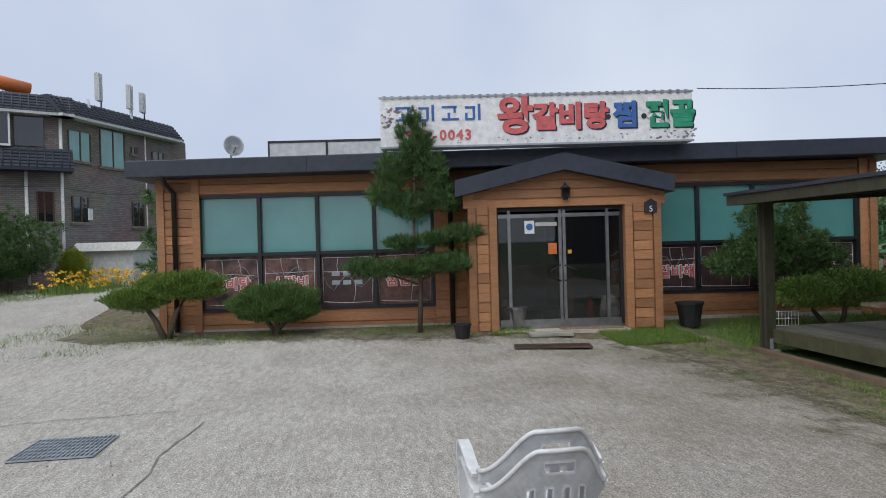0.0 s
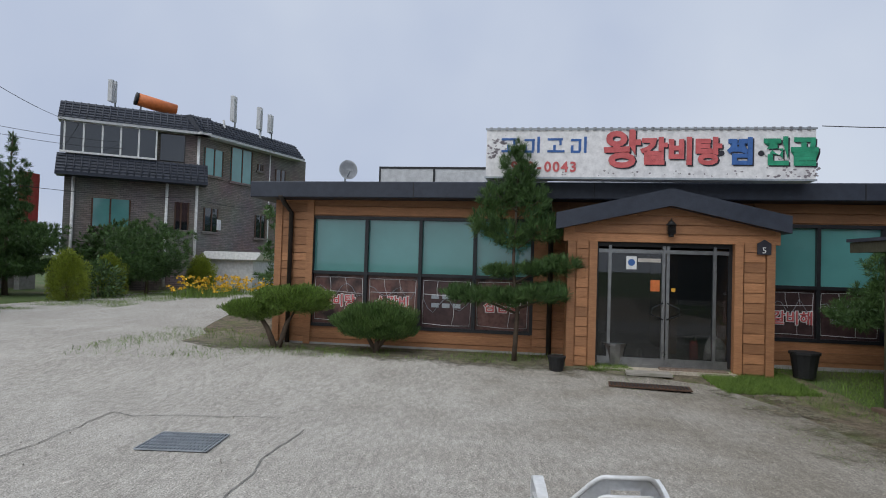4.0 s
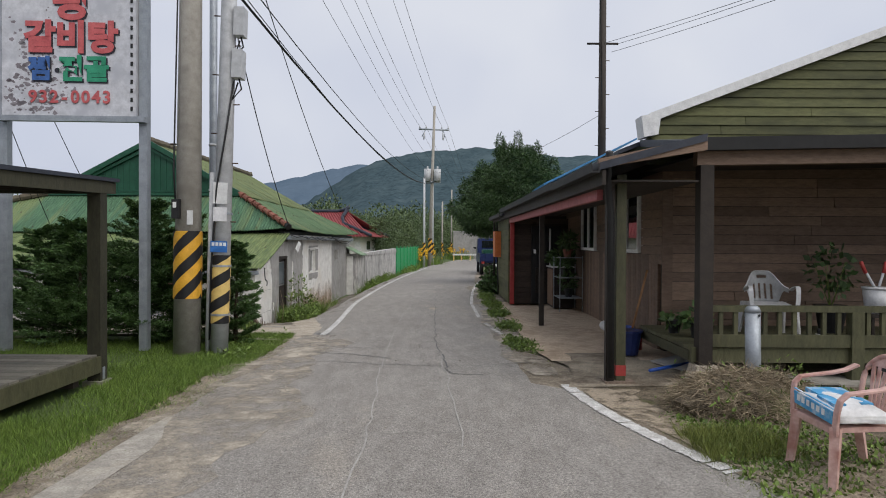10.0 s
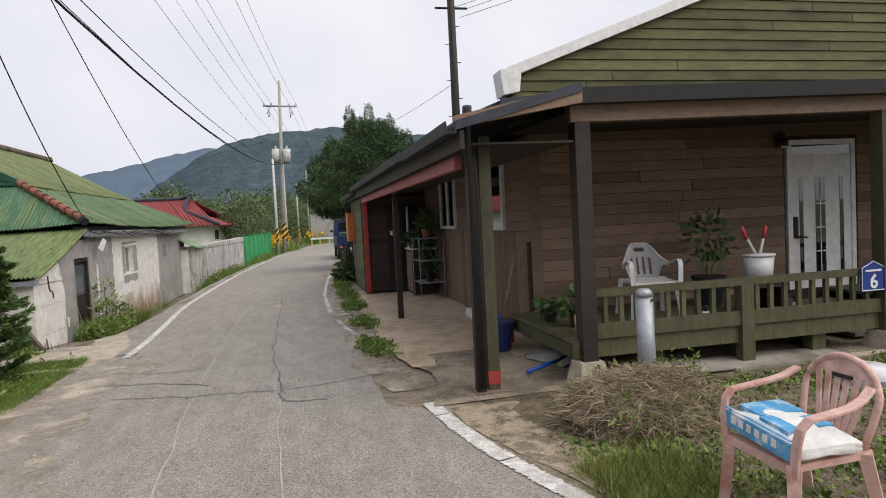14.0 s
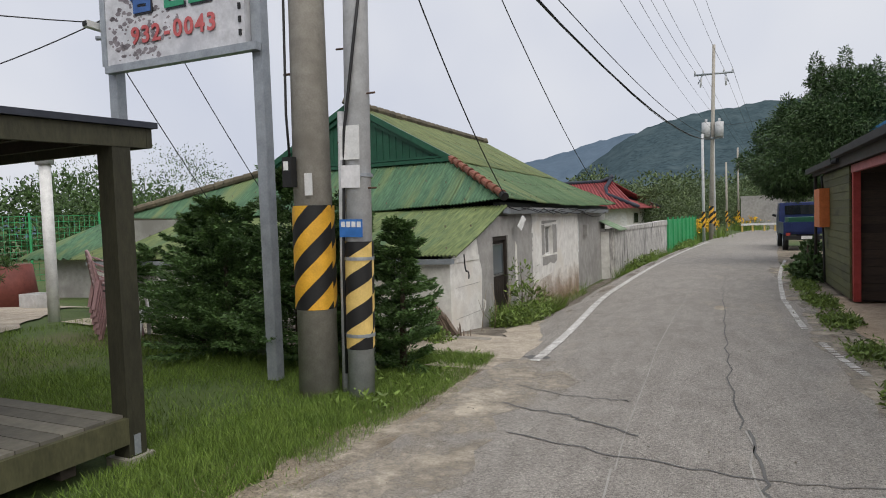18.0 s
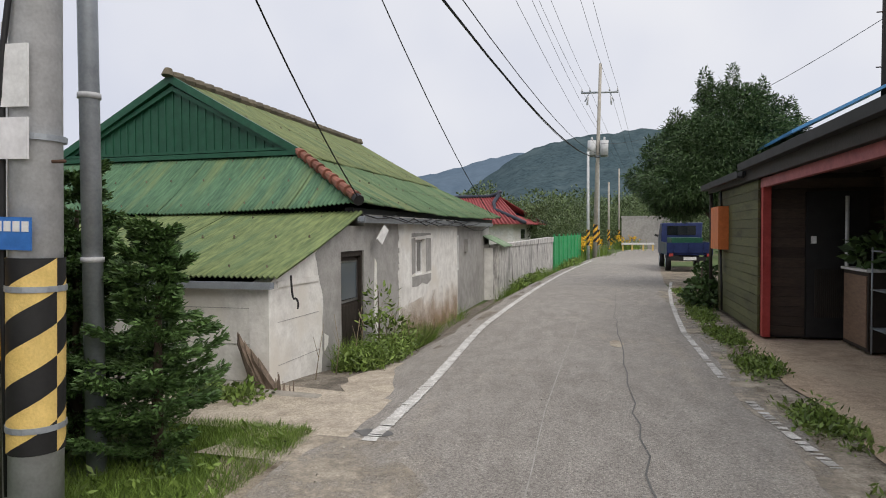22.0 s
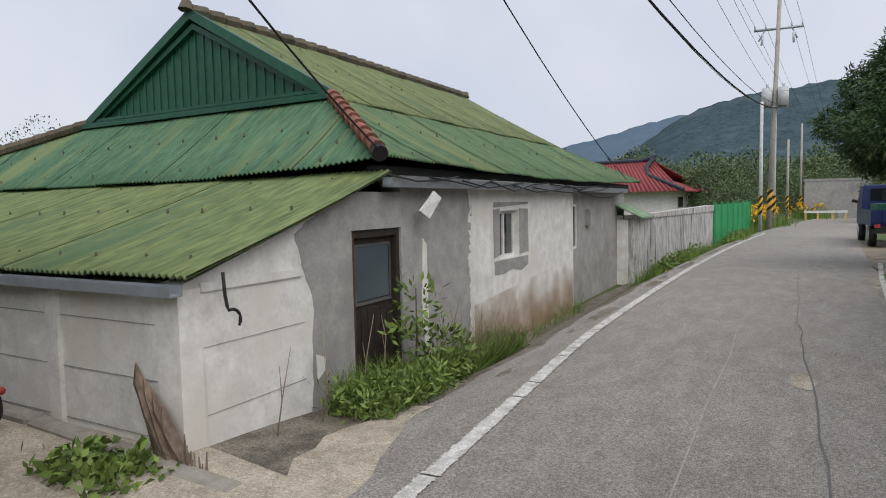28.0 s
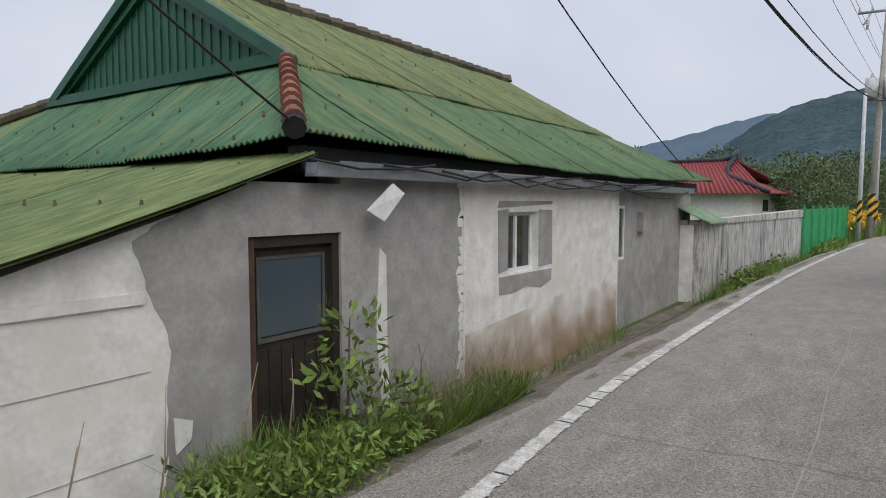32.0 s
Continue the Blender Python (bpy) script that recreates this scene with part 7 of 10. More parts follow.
# ---- buildings beyond the forecourt ----
def stone_house():
    # local x runs along the front to the right, y into the house
    ang = 180
    L = 4.85
    h = thing("stone_house", pose(-4.8, -18.45, -.25, 0, 0, ang), "two-storey house faced in round fieldstones with a maroon mansard roof", "house")
    s = -1  # depth runs to the far side
    bx("wall_core", (-2.5, .12, 0, L, 6.0, 6.2), "mortar", h)
    holes = [(-1.9, 3.8, 2.2, 5.85), (2.66, 4.46, 4.1, 5.76), (.24, 2.42, 1.2, 3.2)]
    q = random.Random(9)
    proto = []
    for k in range(14):
        bm = bmesh.new()
        bmesh.ops.create_icosphere(bm, subdivisions=1, radius=1)
        for v in bm.verts:
            v.co = Vector((v.co.x * (.13 + .03 * (k % 3)), v.co.y * .07, v.co.z * .068)) + noise.noise_vector(v.co * 2 + Vector((k, 0, 0))) * .015
        proto.append(finish("stone", bm, "stone", True))
    cnt, z, left_v, left_f = 0, .5, [], []
    while z < 6.15:
        x = -2.45 + q.uniform(0, .15)
        while x < L - .05:
            inside = any(a - .1 < x < c + .1 and b - .08 < z < d + .08 for a, b, c, d in holes) or 3.55 < z < 3.8
            if not inside:
                me = q.choice(proto)
                mt = Matrix.Translation((x, .10, z + q.uniform(-.02, .02))) @ Matrix.Rotation(q.uniform(-.2, .2), 4, 'Y')
                if x > 1.2 and z > 1.2 and cnt < 300:
                    ob = new("stone", me)
                    ob.parent, ob.matrix_basis = h, mt
                    cnt += 1
                else:
                    k = len(left_v)
                    left_v += [tuple(mt @ v.co) for v in me.vertices]
                    left_f += [tuple(k + i for i in p.vertices) for p in me.polygons]
            x += q.uniform(.19, .3)
        z += .125
    ob = new("stonework", np_mesh("stonework", left_v, left_f, "stone"))
    ob.parent = h
    tagged(ob, "joined fieldstones", kind="stuff")
    bx("band", (-2.5, -.25, 3.6, L + .1, .12, 3.76), "white", h, "white concrete floor band")
    for a, b, c, d, n in ((-1.9, 3.8, 2.2, 5.85, 5), (2.66, 4.46, 4.1, 5.76, 2), (.24, 2.42, 1.2, 3.2, 2)):
        w = bx("window", (a, -.02, b, c, .1, b + .09), "white", h, "white framed sliding window")
        bx("frame", (a, -.02, d - .09, c, .1, d), "white", w)
        for k in range(n + 1):
            x = a + (c - a - .09) * k / n
            bx("stile", (x, -.018, b + .09, x + .09, .1, d - .09), "white", w)
        bx("pane", (a + .09, .02, b + .09, c - .09, .04, d - .09), "teal" if n == 5 else "darkglass", w)
        if b < 3:
            for k in range(5):
                bar("grille_bar", [(a + .15 + k * .18, -.05, b), (a + .15 + k * .18, -.05, d)], .012, "white", w, seg=5)
    ra = bx("balcony_railing", (-2.4, -.26, 4.5, 2.1, -.22, 4.55), "rust", h, "dark iron balcony railing")
    for k in range(21):
        bar("baluster", [(-2.3 + k * .21, -.24, 3.74), (-2.3 + k * .21, -.24, 4.51)], .013, "rust", ra, seg=5)
    bm = bmesh.new()
    prism(bm, [(-2.5, -.55, 6.2), (L + .6, -.55, 6.2), (L + .6, -.55, 6.36), (-2.5, -.55, 6.36)], (0, 7, 0))
    part("eave", bm, "white", h, "white boxed eave")
    bm = bmesh.new()
    v = [bm.verts.new(p) for p in ((-2.5, -.5, 6.36), (L + .55, -.5, 6.36), (L - .2, .7, 7.05), (-2.5, .7, 7.05), (L + .5, 6.4, 6.36), (L - .2, 5, 7.05), (-2.5, 5, 7.05))]
    for f in ((0, 1, 2, 3), (1, 4, 5, 2), (3, 2, 5, 6)):
        bm.faces.new([v[i] for i in f])
    part("roof", bm, "shingle", h, "maroon shingled mansard roof")
    bar("downpipe", [(2.42, -.06, .4), (2.42, -.06, 6.2)], .05, "rust", h)
    bar("roof_lamp", [(4.2, .7, 6.8), (4.2, .7, 7.5), (4.05, .6, 7.6)], .025, "conc_pale", h)
    return pose(-4.8, -18.45, -.25, 0, 0, ang)


SH = stone_house()
satellite_dish(SH @ pose(2.5, -.5, 4.5, 0, 0, 10), "white satellite dish fixed to the stone house", .36, .33)


def blue_shed():
    h = thing("blue_building", pose(-11.8, -21, 0, 0, 0, 180), "low building clad in blue ribbed metal", "building")
    bx("wall", (-.3, .1, 0, 6.5, 7, 4.0), "bluemetal", h)
    for k in range(30):
        bx("rib", (-.25 + k * .228, .06, .1, -.20 + k * .228, .1, 3.95), "bluemetal", h)
    bx("roof", (-.5, -.25, 4.0, 6.7, 7.2, 4.11), "rust", h, "rusty roof edge")
    # lean-to wings, the near one falling to one side
    bm = bmesh.new()
    prism(bm, [(-.3, -.95, 0), (1.75, -.95, 0), (1.75, -.95, 3.05), (-.3, -.95, 3.6)], (0, .95, 0))
    part("annex", bm, "bluemetal", h)
    bm = bmesh.new()
    prism(bm, [(-.5, -1.2, 3.62), (.3, -1.2, 3.58), (2.0, -1.2, 3.02), (2.0, -1.2, 3.12), (.3, -1.2, 3.68), (-.5, -1.2, 3.72)], (0, 1.25, 0))
    part("annex_roof", bm, "navy", h)
    w = bx("window", (.55, -1.0, 2.15, 1.4, -.955, 2.68), "white", h)
    bx("pane", (.63, -1.01, 2.22, 1.32, -1.001, 2.61), "darkglass", w)
    bx("annex", (2.95, -.9, 0, 7.6, .05, 2.62), "bluemetal", h)
    bx("annex_roof", (2.7, -1.2, 2.62, 7.9, .05, 2.74), "navy", h)
    bx("window", (6.9, -.94, 1.9, 7.3, -.905, 2.3), "white", h)
    for x in (1.95, 6.5):
        bar("downpipe", [(x, -1.05, .1), (x, -1.05, 2.5)], .06, "white", h)
    bx("meter", (2.5, -.02, 1.6, 2.75, .095, 2.1), "conc_pale", h)
    bm = bmesh.new()
    tube(bm, [(3.9, .0, 3.4), (3.9, .05, 3.4)], .24, 18)
    part("fan_cover", bm, "rust", h, "round rusty fan cover")


blue_shed()


def grey_building():
    h = thing("apartment_building", pose(-25.9, -14.68, 0, 0, 0, 0), "three-storey grey brick building with dark tiled roof bands", "building")
    # corner at the origin; left face runs towards -y, right face towards -x
    f1, f2 = Vector((2.5, -4.9, 0)).normalized(), Vector((-7.2, 3.0, 0)).normalized()
    L1, L2 = 5.6, 8.4

    def quad(name, a, b, z0, z1, m, parent, out=0.0, th=.2, label=""):
        a, b = Vector(a), Vector(b)
        d = (b - a).normalized()
        n = Vector((d.y, -d.x, 0))
        if n.dot(Vector((1, -.2, 0))) < 0:
            n = -n
        bm = bmesh.new()
        p = [a + n * out, b + n * out]
        prism(bm, [(*p[0].xy, z0), (*p[1].xy, z0), (*p[1].xy, z1), (*p[0].xy, z1)], -n * th)
        return part(name, bm, m, parent, label)
    o = Vector((0, 0, 0))
    e1, e2 = f1 * L1, f2 * L2
    quad("wall", o, e1, 0, 7.75, "brick", h, 0, 5, "grey-brown brick wall")
    quad("wall", o, e2, 0, 7.75, "brick", h, 0, 3, "grey-brown brick wall")

    def band(f, a, b, z0, out0, z1, out1, trim=0.0):
        """A sloping band of tiles from a to b along a face, with its courses and rolls."""
        n = Vector((f.y, -f.x, 0))
        if n.dot(Vector((1, -.2, 0))) < 0:
            n = -n

        def sweep(name, prof, m, a0=a, b0=b, parent=h):
            bm = bmesh.new()
            prism(bm, [(*(f * a0 + n * q).xy, z) for q, z in prof], f * (b0 - a0))
            return part(name, bm, m, parent, "dark tiled roof band" if name == "tile_band" else "")
        tb = sweep("tile_band", [(out0, z0), (out1, z1), (out1 - .6, z1), (-.3, z0)], "slate")
        sweep("eave_board", [(out0 + .02, z0 - .12), (out0 + .02, z0), (-.2, z0), (-.2, z0 - .12)], "navy" if trim else "conc_pale")
        for k in range(6):
            t = k / 6
            q, z = out0 + (out1 - out0) * t, z0 + (z1 - z0) * t
            sweep("tile_course", [(q + .03, z), (q + .03, z + .03), (q, z + .06), (q, z)], "navy", parent=tb)
        for k in range(int((b - a) / .3)):
            p = f * (a + .15 + k * .3)
            bar("roll", [(*(p + n * (out0 + .015)).xy, z0 + .02), (*(p + n * (out1 + .015)).xy, z1)], .035, "slate", tb, seg=5)
    band(f1, -.45, L1 + .3, 7.75, .5, 8.62, -.25)
    band(f2, -.45, 7.6, 7.75, .5, 8.62, -.25)
    band(f1, -.35, L1 + .3, 5.32, .75, 6.2, .28, 1)
    # glazed balcony of the top floor, with a brick return beside it
    g = quad("window", f1 * 1.9, f1 * (L1 + .2), 6.25, 7.68, "darkglass", h, .35, .05, "glazed balcony")
    for k in range(6):
        quad("stile", f1 * (1.9 + k * .74), f1 * (1.97 + k * .74), 6.22, 7.7, "white", g, .39, .05)
    for z in (6.22, 7.6):
        quad("rail", f1 * 1.9, f1 * (L1 + .2), z, z + .09, "white", g, .38, .04)
    quad("window", f1 * .7, f1 * 1.75, 6.3, 7.55, "darkglass", h, .06, .05, "dark recessed balcony glass")
    for f, a, b, z0, z1, m in ((f1, 2.9, 4.5, 3.02, 4.3, "teal"), (f1, .38, 1.04, 3.04, 4.36, "darkglass"), (f2, .37, 1.32, 3.05, 4.2, "darkglass"), (f2, .25, 1.53, 5.84, 7.15, "teal"), (f2, 2.07, 3.66, 5.75, 7.5, "teal"), (f2, 4.05, 4.9, 2.93, 4.16, "darkglass"), (f2, 4.1, 4.57, 6.6, 6.95, "darkglass"), (f2, 5.6, 6.5, 5.7, 6.9, "darkglass")):
        w = quad("window", f * a, f * b, z0, z1, m, h, .03, .04)
        for x in (a, (a + b) / 2, b - .07):
            quad("stile", f * x, f * (x + .07), z0, z1, "rust", w, .05, .03)
        quad("sill", f * (a - .1), f * (b + .1), z0 - .12, z0, "brick", w, .1, .1)
    for f, x in ((f1, 1.25), (f1, 5.1), (f2, .1), (f2, 5.3)):
        p = f * x + Vector((.12, -.1, 0))
        bar("downpipe", [(p.x, p.y, .3), (p.x, p.y, 5.2 if f is f1 else 7.7)], .07, "white", h)
    # tank and antennas
    bar("water_tank", [(.5, -2.9, 9.25), (-.6, -1.55, 9.0)], .3, "orange", h, "orange roof water tank", seg=14)
    bar("tank_end", [(.51, -2.91, 9.25), (.58, -3.0, 9.27)], .31, "black", h, seg=14)
    for k in range(3):
        bar("tank_leg", [(.4 - .45 * k, -2.8 + .55 * k, 8.3), (.4 - .45 * k, -2.8 + .55 * k, 9.0)], .04, "galv", h)
    for p, hh in ((f1 * 4.3, 1.2), (f2 * 1.6, 1.5), (f2 * 3.6, 1.4), (f2 * 4.5, 1.2)):
        an = bar("antenna_mast", [(p.x - .8, p.y + .2, 8.5), (p.x - .8, p.y + .2, 8.7 + hh)], .04, "galv", h)
        for dx in (0, .28):
            bx("antenna_panel", (p.x - .75 + dx, p.y + .1, 8.85, p.x - .6 + dx, p.y + .3, 8.65 + hh), "conc_pale", an)
    for a, b in ((1.9, 2.3), (4.6, 4.9)):
        bar("cable", [(*(f2 * a + Vector((.3, -.2, 0))).xy, 8.8), (*(f2 * (a + .5) + Vector((.5, -.3, 0))).xy, 7.7), (*(f2 * b + Vector((.25, -.2, 0))).xy, 6.0)], .06, "conc_pale", h)
    bx("dish", (-.3, 1.0, 3.1, .1, 1.05, 3.6), "conc_pale", h)
    # low annex with a pale roof
    bx("annex", (-1.5, 1.2, 0, 1.8, 3.4, 1.7), "conc_pale", h)
    bm = bmesh.new()
    prism(bm, [(-1.8, 1.0, 1.7), (2.1, 1.0, 1.7), (2.1, 3.6, 1.7), (-1.8, 3.6, 1.7)], (0, .3, .35))
    part("annex_roof", bm, "white", h)


grey_building()
# red and green shop front seen past the brick building
sf = thing("shop_sign", pose(-21.5, -21.8, 0, 0, 0, 0), "green and red shop signs on a distant building", "sign")
bx("board", (-.6, -.1, 3.6, .7, .1, 4.8), "greengable", sf)
bx("board", (-1.6, 1.0, 3.0, -.6, 1.2, 5.2), "redpaint", sf)
bx("column", (-2.4, -.3, -.1, 1.0, -.12, 3.6), "plaster_grey", sf)
bx("column", (-1.6, .98, -.1, -.6, 1.21, 3.0), "plaster_grey", sf)



# ---- plants ----
def plant(name, m, label, cat, trunk, blobs, n, ln, wd, material, group="", up=.3, spread=.7):
    t = thing(name, m, label, cat, group)
    for pts, r0, r1 in trunk:
        bar("trunk", pts, r0, "bark", t, r1=r1, seg=7)
    for k, b in enumerate(blobs):
        crown("crown", [b], max(60, int(n * b[1][0] * max(b[1][1], b[1][2]))), ln, wd, material, t, spread, 0, up, 26 if "pine" in material else 1)
    return t


A_ = Vector((.125, .992, 0))


def at(a, out, z=.15):
    """A place before the restaurant: a along its front, out from its wall line."""
    p = Vector((-6.677, -.726, 0)) + A_ * a + Vector((.992, -.125, 0)) * out
    return pose(p.x, p.y, z, 0, 0, 82.82)


plant("pine_tree", at(-.25, .45, .1), "young pine trained in tiers before the restaurant window", "tree",
      [([(0, 0, -.05), (.04, 0, .9), (-.05, 0, 1.6), (0, .03, 3.35)], .045, .015), ([(0, 0, 1.35), (.3, 0, 1.5), (.7, 0, 1.62)], .022, .01), ([(0, 0, .85), (-.4, 0, 1.0), (-.75, 0, 1.08)], .022, .01), ([(0, 0, .9), (.5, 0, 1.1)], .02, .01),
       ([(0, 0, 2.0), (-.45, 0, 2.35)], .016, .006), ([(0, 0, 1.9), (.5, 0, 2.25)], .016, .006), ([(0, 0, 2.5), (-.4, 0, 2.85)], .014, .005), ([(0, 0, 2.4), (.4, 0, 2.75)], .014, .005)],
      [((-.75, 0, 1.1), (.42, .38, .13)), ((-.2, 0, 1.08), (.42, .38, .12)), ((.45, -.05, 1.16), (.48, .38, .14)), ((.75, 0, 1.64), (.36, .34, .14)), ((.3, 0, 1.55), (.28, .3, .1)), ((-.25, 0, 1.5), (.24, .3, .09)),
       ((-.5, 0, 2.3), (.3, .3, .22)), ((.42, 0, 2.2), (.34, .3, .2)), ((-.1, 0, 2.1), (.34, .3, .22)), ((-.35, 0, 2.7), (.3, .28, .26)), ((.28, 0, 2.62), (.28, .28, .28)), ((0, 0, 2.95), (.26, .26, .3)), ((-.12, 0, 3.3), (.16, .16, .25)), ((.14, 0, 3.15), (.13, .13, .22)), ((0, .02, 3.5), (.08, .08, .18))], 44000, .12, .0036, "leaf_pine", up=1.1, spread=.5)
plant("bonsai_shrub", at(-4.35, .35, .1), "low cloud-pruned shrub with a forked trunk", "shrub",
      [([(0, 0, -.05), (-.2, 0, .4), (-.45, 0, .75)], .06, .03), ([(0, 0, 0), (.15, 0, .5), (.35, 0, .8)], .05, .03)],
      [((-.5, 0, .72), (.48, .4, .17)), ((.32, 0, .92), (.62, .45, .22)), ((0, 0, .98), (.4, .35, .14))], 95000, .055, .005, "leaf_bright", up=1.3, spread=.45)
plant("bonsai_shrub", at(-2.6, .35, .1), "rounded dome of clipped pine on a short trunk", "shrub",
      [([(0, 0, -.05), (.05, 0, .4)], .06, .04), ([(0, 0, .1), (-.2, 0, .45)], .04, .03), ([(0, 0, .1), (.25, 0, .45)], .04, .03)],
      [((0, 0, .6), (.66, .5, .30)), ((-.3, 0, .54), (.36, .4, .22)), ((.32, 0, .54), (.36, .4, .22))], 120000, .075, .0042, "leaf_dome", up=1.5, spread=.4)
plant("pine_tree", at(5.55, .45, .12), "cloud-pruned pine before the restaurant's end window", "tree",
      [([(0, 0, -.05), (-.1, 0, .5), (.05, 0, 1.1), (0, 0, 1.7)], .06, .025)],
      [((0, 0, 1.75), (.55, .45, .4)), ((-.55, 0, 1.0), (.55, .45, .22)), ((.45, 0, 1.05), (.75, .5, .28)), ((.1, 0, 1.35), (.75, .5, .25))], 30000, .11, .0045, "leaf_pine", up=.7)
plant("azalea_shrub", pose(-4.95, 5.3, .02), "bright green clipped azalea with crooked stems", "shrub",
      [([(0, 0, -.05), (.1, .1, .3), (-.1, .3, .55)], .05, .03), ([(0, 0, 0), (-.1, -.25, .35), (0, -.4, .6)], .045, .025)],
      [((0, -.45, .68), (.5, .5, .25)), ((-.1, .3, .72), (.6, .7, .28))], 30000, .05, .008, "leaf_bright", up=.6)
plant("azalea_shrub", pose(-5.3, 7.2, .02), "bright green clipped azalea behind the pavilion", "shrub",
      [([(0, 0, -.05), (.05, 0, .5)], .05, .03)], [((0, -.4, .66), (.6, .8, .3)), ((0, .7, .72), (.6, .8, .36))], 12000, .055, .010, "leaf_bright", up=.5)
plant("pine_tree", pose(-6.8, 8.9, .1), "bushy clipped pine beside the restaurant corner", "tree",
      [([(0, 0, -.05), (0, 0, 1.5)], .07, .03)],
      [((0, 0, 1.6), (.8, .75, .5)), ((0, .2, 1.0), (.9, .8, .4)), ((.1, -.3, 1.9), (.5, .5, .3))], 20000, .11, .006, "leaf_pine", up=.6)


def yew(m, h, w, label, seed):
    t = thing("conifer_bush", m, label, "bush", "conifers by the road sign")
    bar("trunk", [(0, 0, -.05), (.03, .02, h * .85)], .045, "bark", t, r1=.012)
    q = np.random.default_rng(seed)
    vs, fs, base = [], [], 0
    for k in range(int(92 * h * w)):
        z = h * q.uniform(.0, .97)
        ang = q.uniform(0, 2 * np.pi)
        reach = w * (1.02 - .8 * (z / h) ** 1.3) * q.uniform(.7, 1.2)
        d = np.array((math.cos(ang), math.sin(ang), q.uniform(.05, .65)))
        side = np.array((-d[1], d[0], 0))
        s = q.random((400, 1)) ** .6
        wide = q.uniform(-1, 1, (400, 1)) * .2 * (1.05 - s) ** .5 * (.35 + .5 * reach)
        p = np.array((0, 0, z)) + d * reach * s + side * wide + q.normal(size=(400, 3)) * .012
        p[:, 2] -= .22 * (s[:, 0] ** 2) * reach * q.uniform(.2, .8) - .1 * (s[:, 0] ** 6) * reach
        p[:, 2] = np.maximum(p[:, 2], .03)
        v, f = leaves(p, .052, .0078, d[None, :] * .8 + side * np.sign(wide) * .5, .12, .3)
        vs.append(v)
        fs.append(f + base)
        base += len(v)
    ob = new("foliage", np_mesh("foliage", np.concatenate(vs), np.concatenate(fs), "leaf_yew"))
    ob.parent = t


for k, (x, y, h, w) in enumerate(((-3.15, 10.5, 1.8, .7), (-2.35, 10.15, 1.85, .86), (-1.2, 10.1, 2.2, .82), (-.55, 10.15, 1.95, .62), (.25, 10.02, 1.6, .46), (-5.9, 12.0, 1.3, .5))):
    yew(pose(x, y, 0), h * 1.03, w * 1.16, "dark spreading conifer bush behind the road sign" if k < 4 else "small dark conifer bush at the verge", 20 + k)


def big_tree(m, label, trunk_h, blobs, n, material="leaf_tree", ln=.16, wd=.03, name="tree"):
    t = thing(name, m, label, "tree")
    bar("trunk", [(0, 0, -.2), (.1, 0, trunk_h * .6), (0, .1, trunk_h)], .16, "bark", t, r1=.08)
    for k, (c, r) in enumerate(blobs[:5]):
        bar("limb", [(0, 0, trunk_h * .6), (c[0] * .5, c[1] * .5, (trunk_h * .6 + c[2]) / 2), c], .07, "bark", t, r1=.02)
    crown("crown", blobs, n, ln, wd, material, t, .6, .25, -.1)
    return t


big_tree(pose(6.35, 25.2, 0), "broad dark conifer tree overhanging the road beyond the carport", 2.2,
         [((0, 0, 3.6), (1.9, 1.9, 1.2)), ((-1.1, -.5, 2.8), (1.3, 1.3, .7)), ((1.2, .3, 2.9), (1.5, 1.4, .9)), ((.2, 0, 4.7), (1.1, 1.1, .7)), ((-.6, .4, 4.1), (1.2, 1.1, .6)), ((-1.3, 0, 2.35), (.8, .9, .5)), ((.9, -.4, 2.3), (1.4, 1.2, .5)), ((.9, 0, 4.0), (1.0, 1.0, .8)), ((-.3, 0, 5.2), (.5, .5, .4)), ((.5, .2, 5.1), (.4, .4, .4)), ((-1.3, 0, 4.4), (.22, .22, .5)), ((-.6, -.3, 5.5), (.16, .16, .45)), ((.15, 0, 5.7), (.15, .15, .4)), ((.9, .2, 5.2), (.2, .2, .5)), ((1.5, 0, 4.5), (.28, .28, .6)), ((-1.9, .1, 3.7), (.3, .3, .5)), ((2.3, 0, 3.7), (.3, .3, .55)), ((-2.3, 0, 3.0), (.4, .4, .3))], 130000, "leaf_darktree", ln=.12, wd=.014)

# golden arborvitae, pines and flowers beyond the forecourt
for x, y, s in ((-10.9, -17.2, 1.12), (-11.1, -15.8, 1.1), (-11.3, -14.6, 1.16), (-16.4, -14.9, 1.05), (-19.6, -15.3, 1.0), (-23.0, -13.2, 1.05), (-26.2, -12.9, 1.0)):
    t = thing("arborvitae", pose(x, y, 0), "golden egg-shaped arborvitae bush", "bush", "arborvitae row")
    bar("trunk", [(0, 0, -.05), (0, 0, .9)], .05, "bark", t)
    crown("crown", [((0, 0, .80 * s), (.60 * s, .60 * s, .84 * s)), ((0, 0, 1.25 * s), (.36 * s, .36 * s, .5 * s))], 22000, .06, .011, "leaf_gold", t, .35, 0, 1.0)
plant("pine_tree", pose(-7.3, -16.6, 0), "dark two-tiered clipped pine before the stone wall", "tree",
      [([(0, 0, -.05), (-.2, 0, .9), (-.4, .1, 1.7)], .1, .04), ([(0, 0, .2), (.4, 0, 1.0)], .07, .03)],
      [((-.2, .1, 2.35), (1.2, .9, .6)), ((-1.0, .3, 1.7), (.9, .8, .5)), ((.9, -.3, 1.45), (1.0, .9, .55))], 9000, .16, .008, "leaf_pine", up=.7)
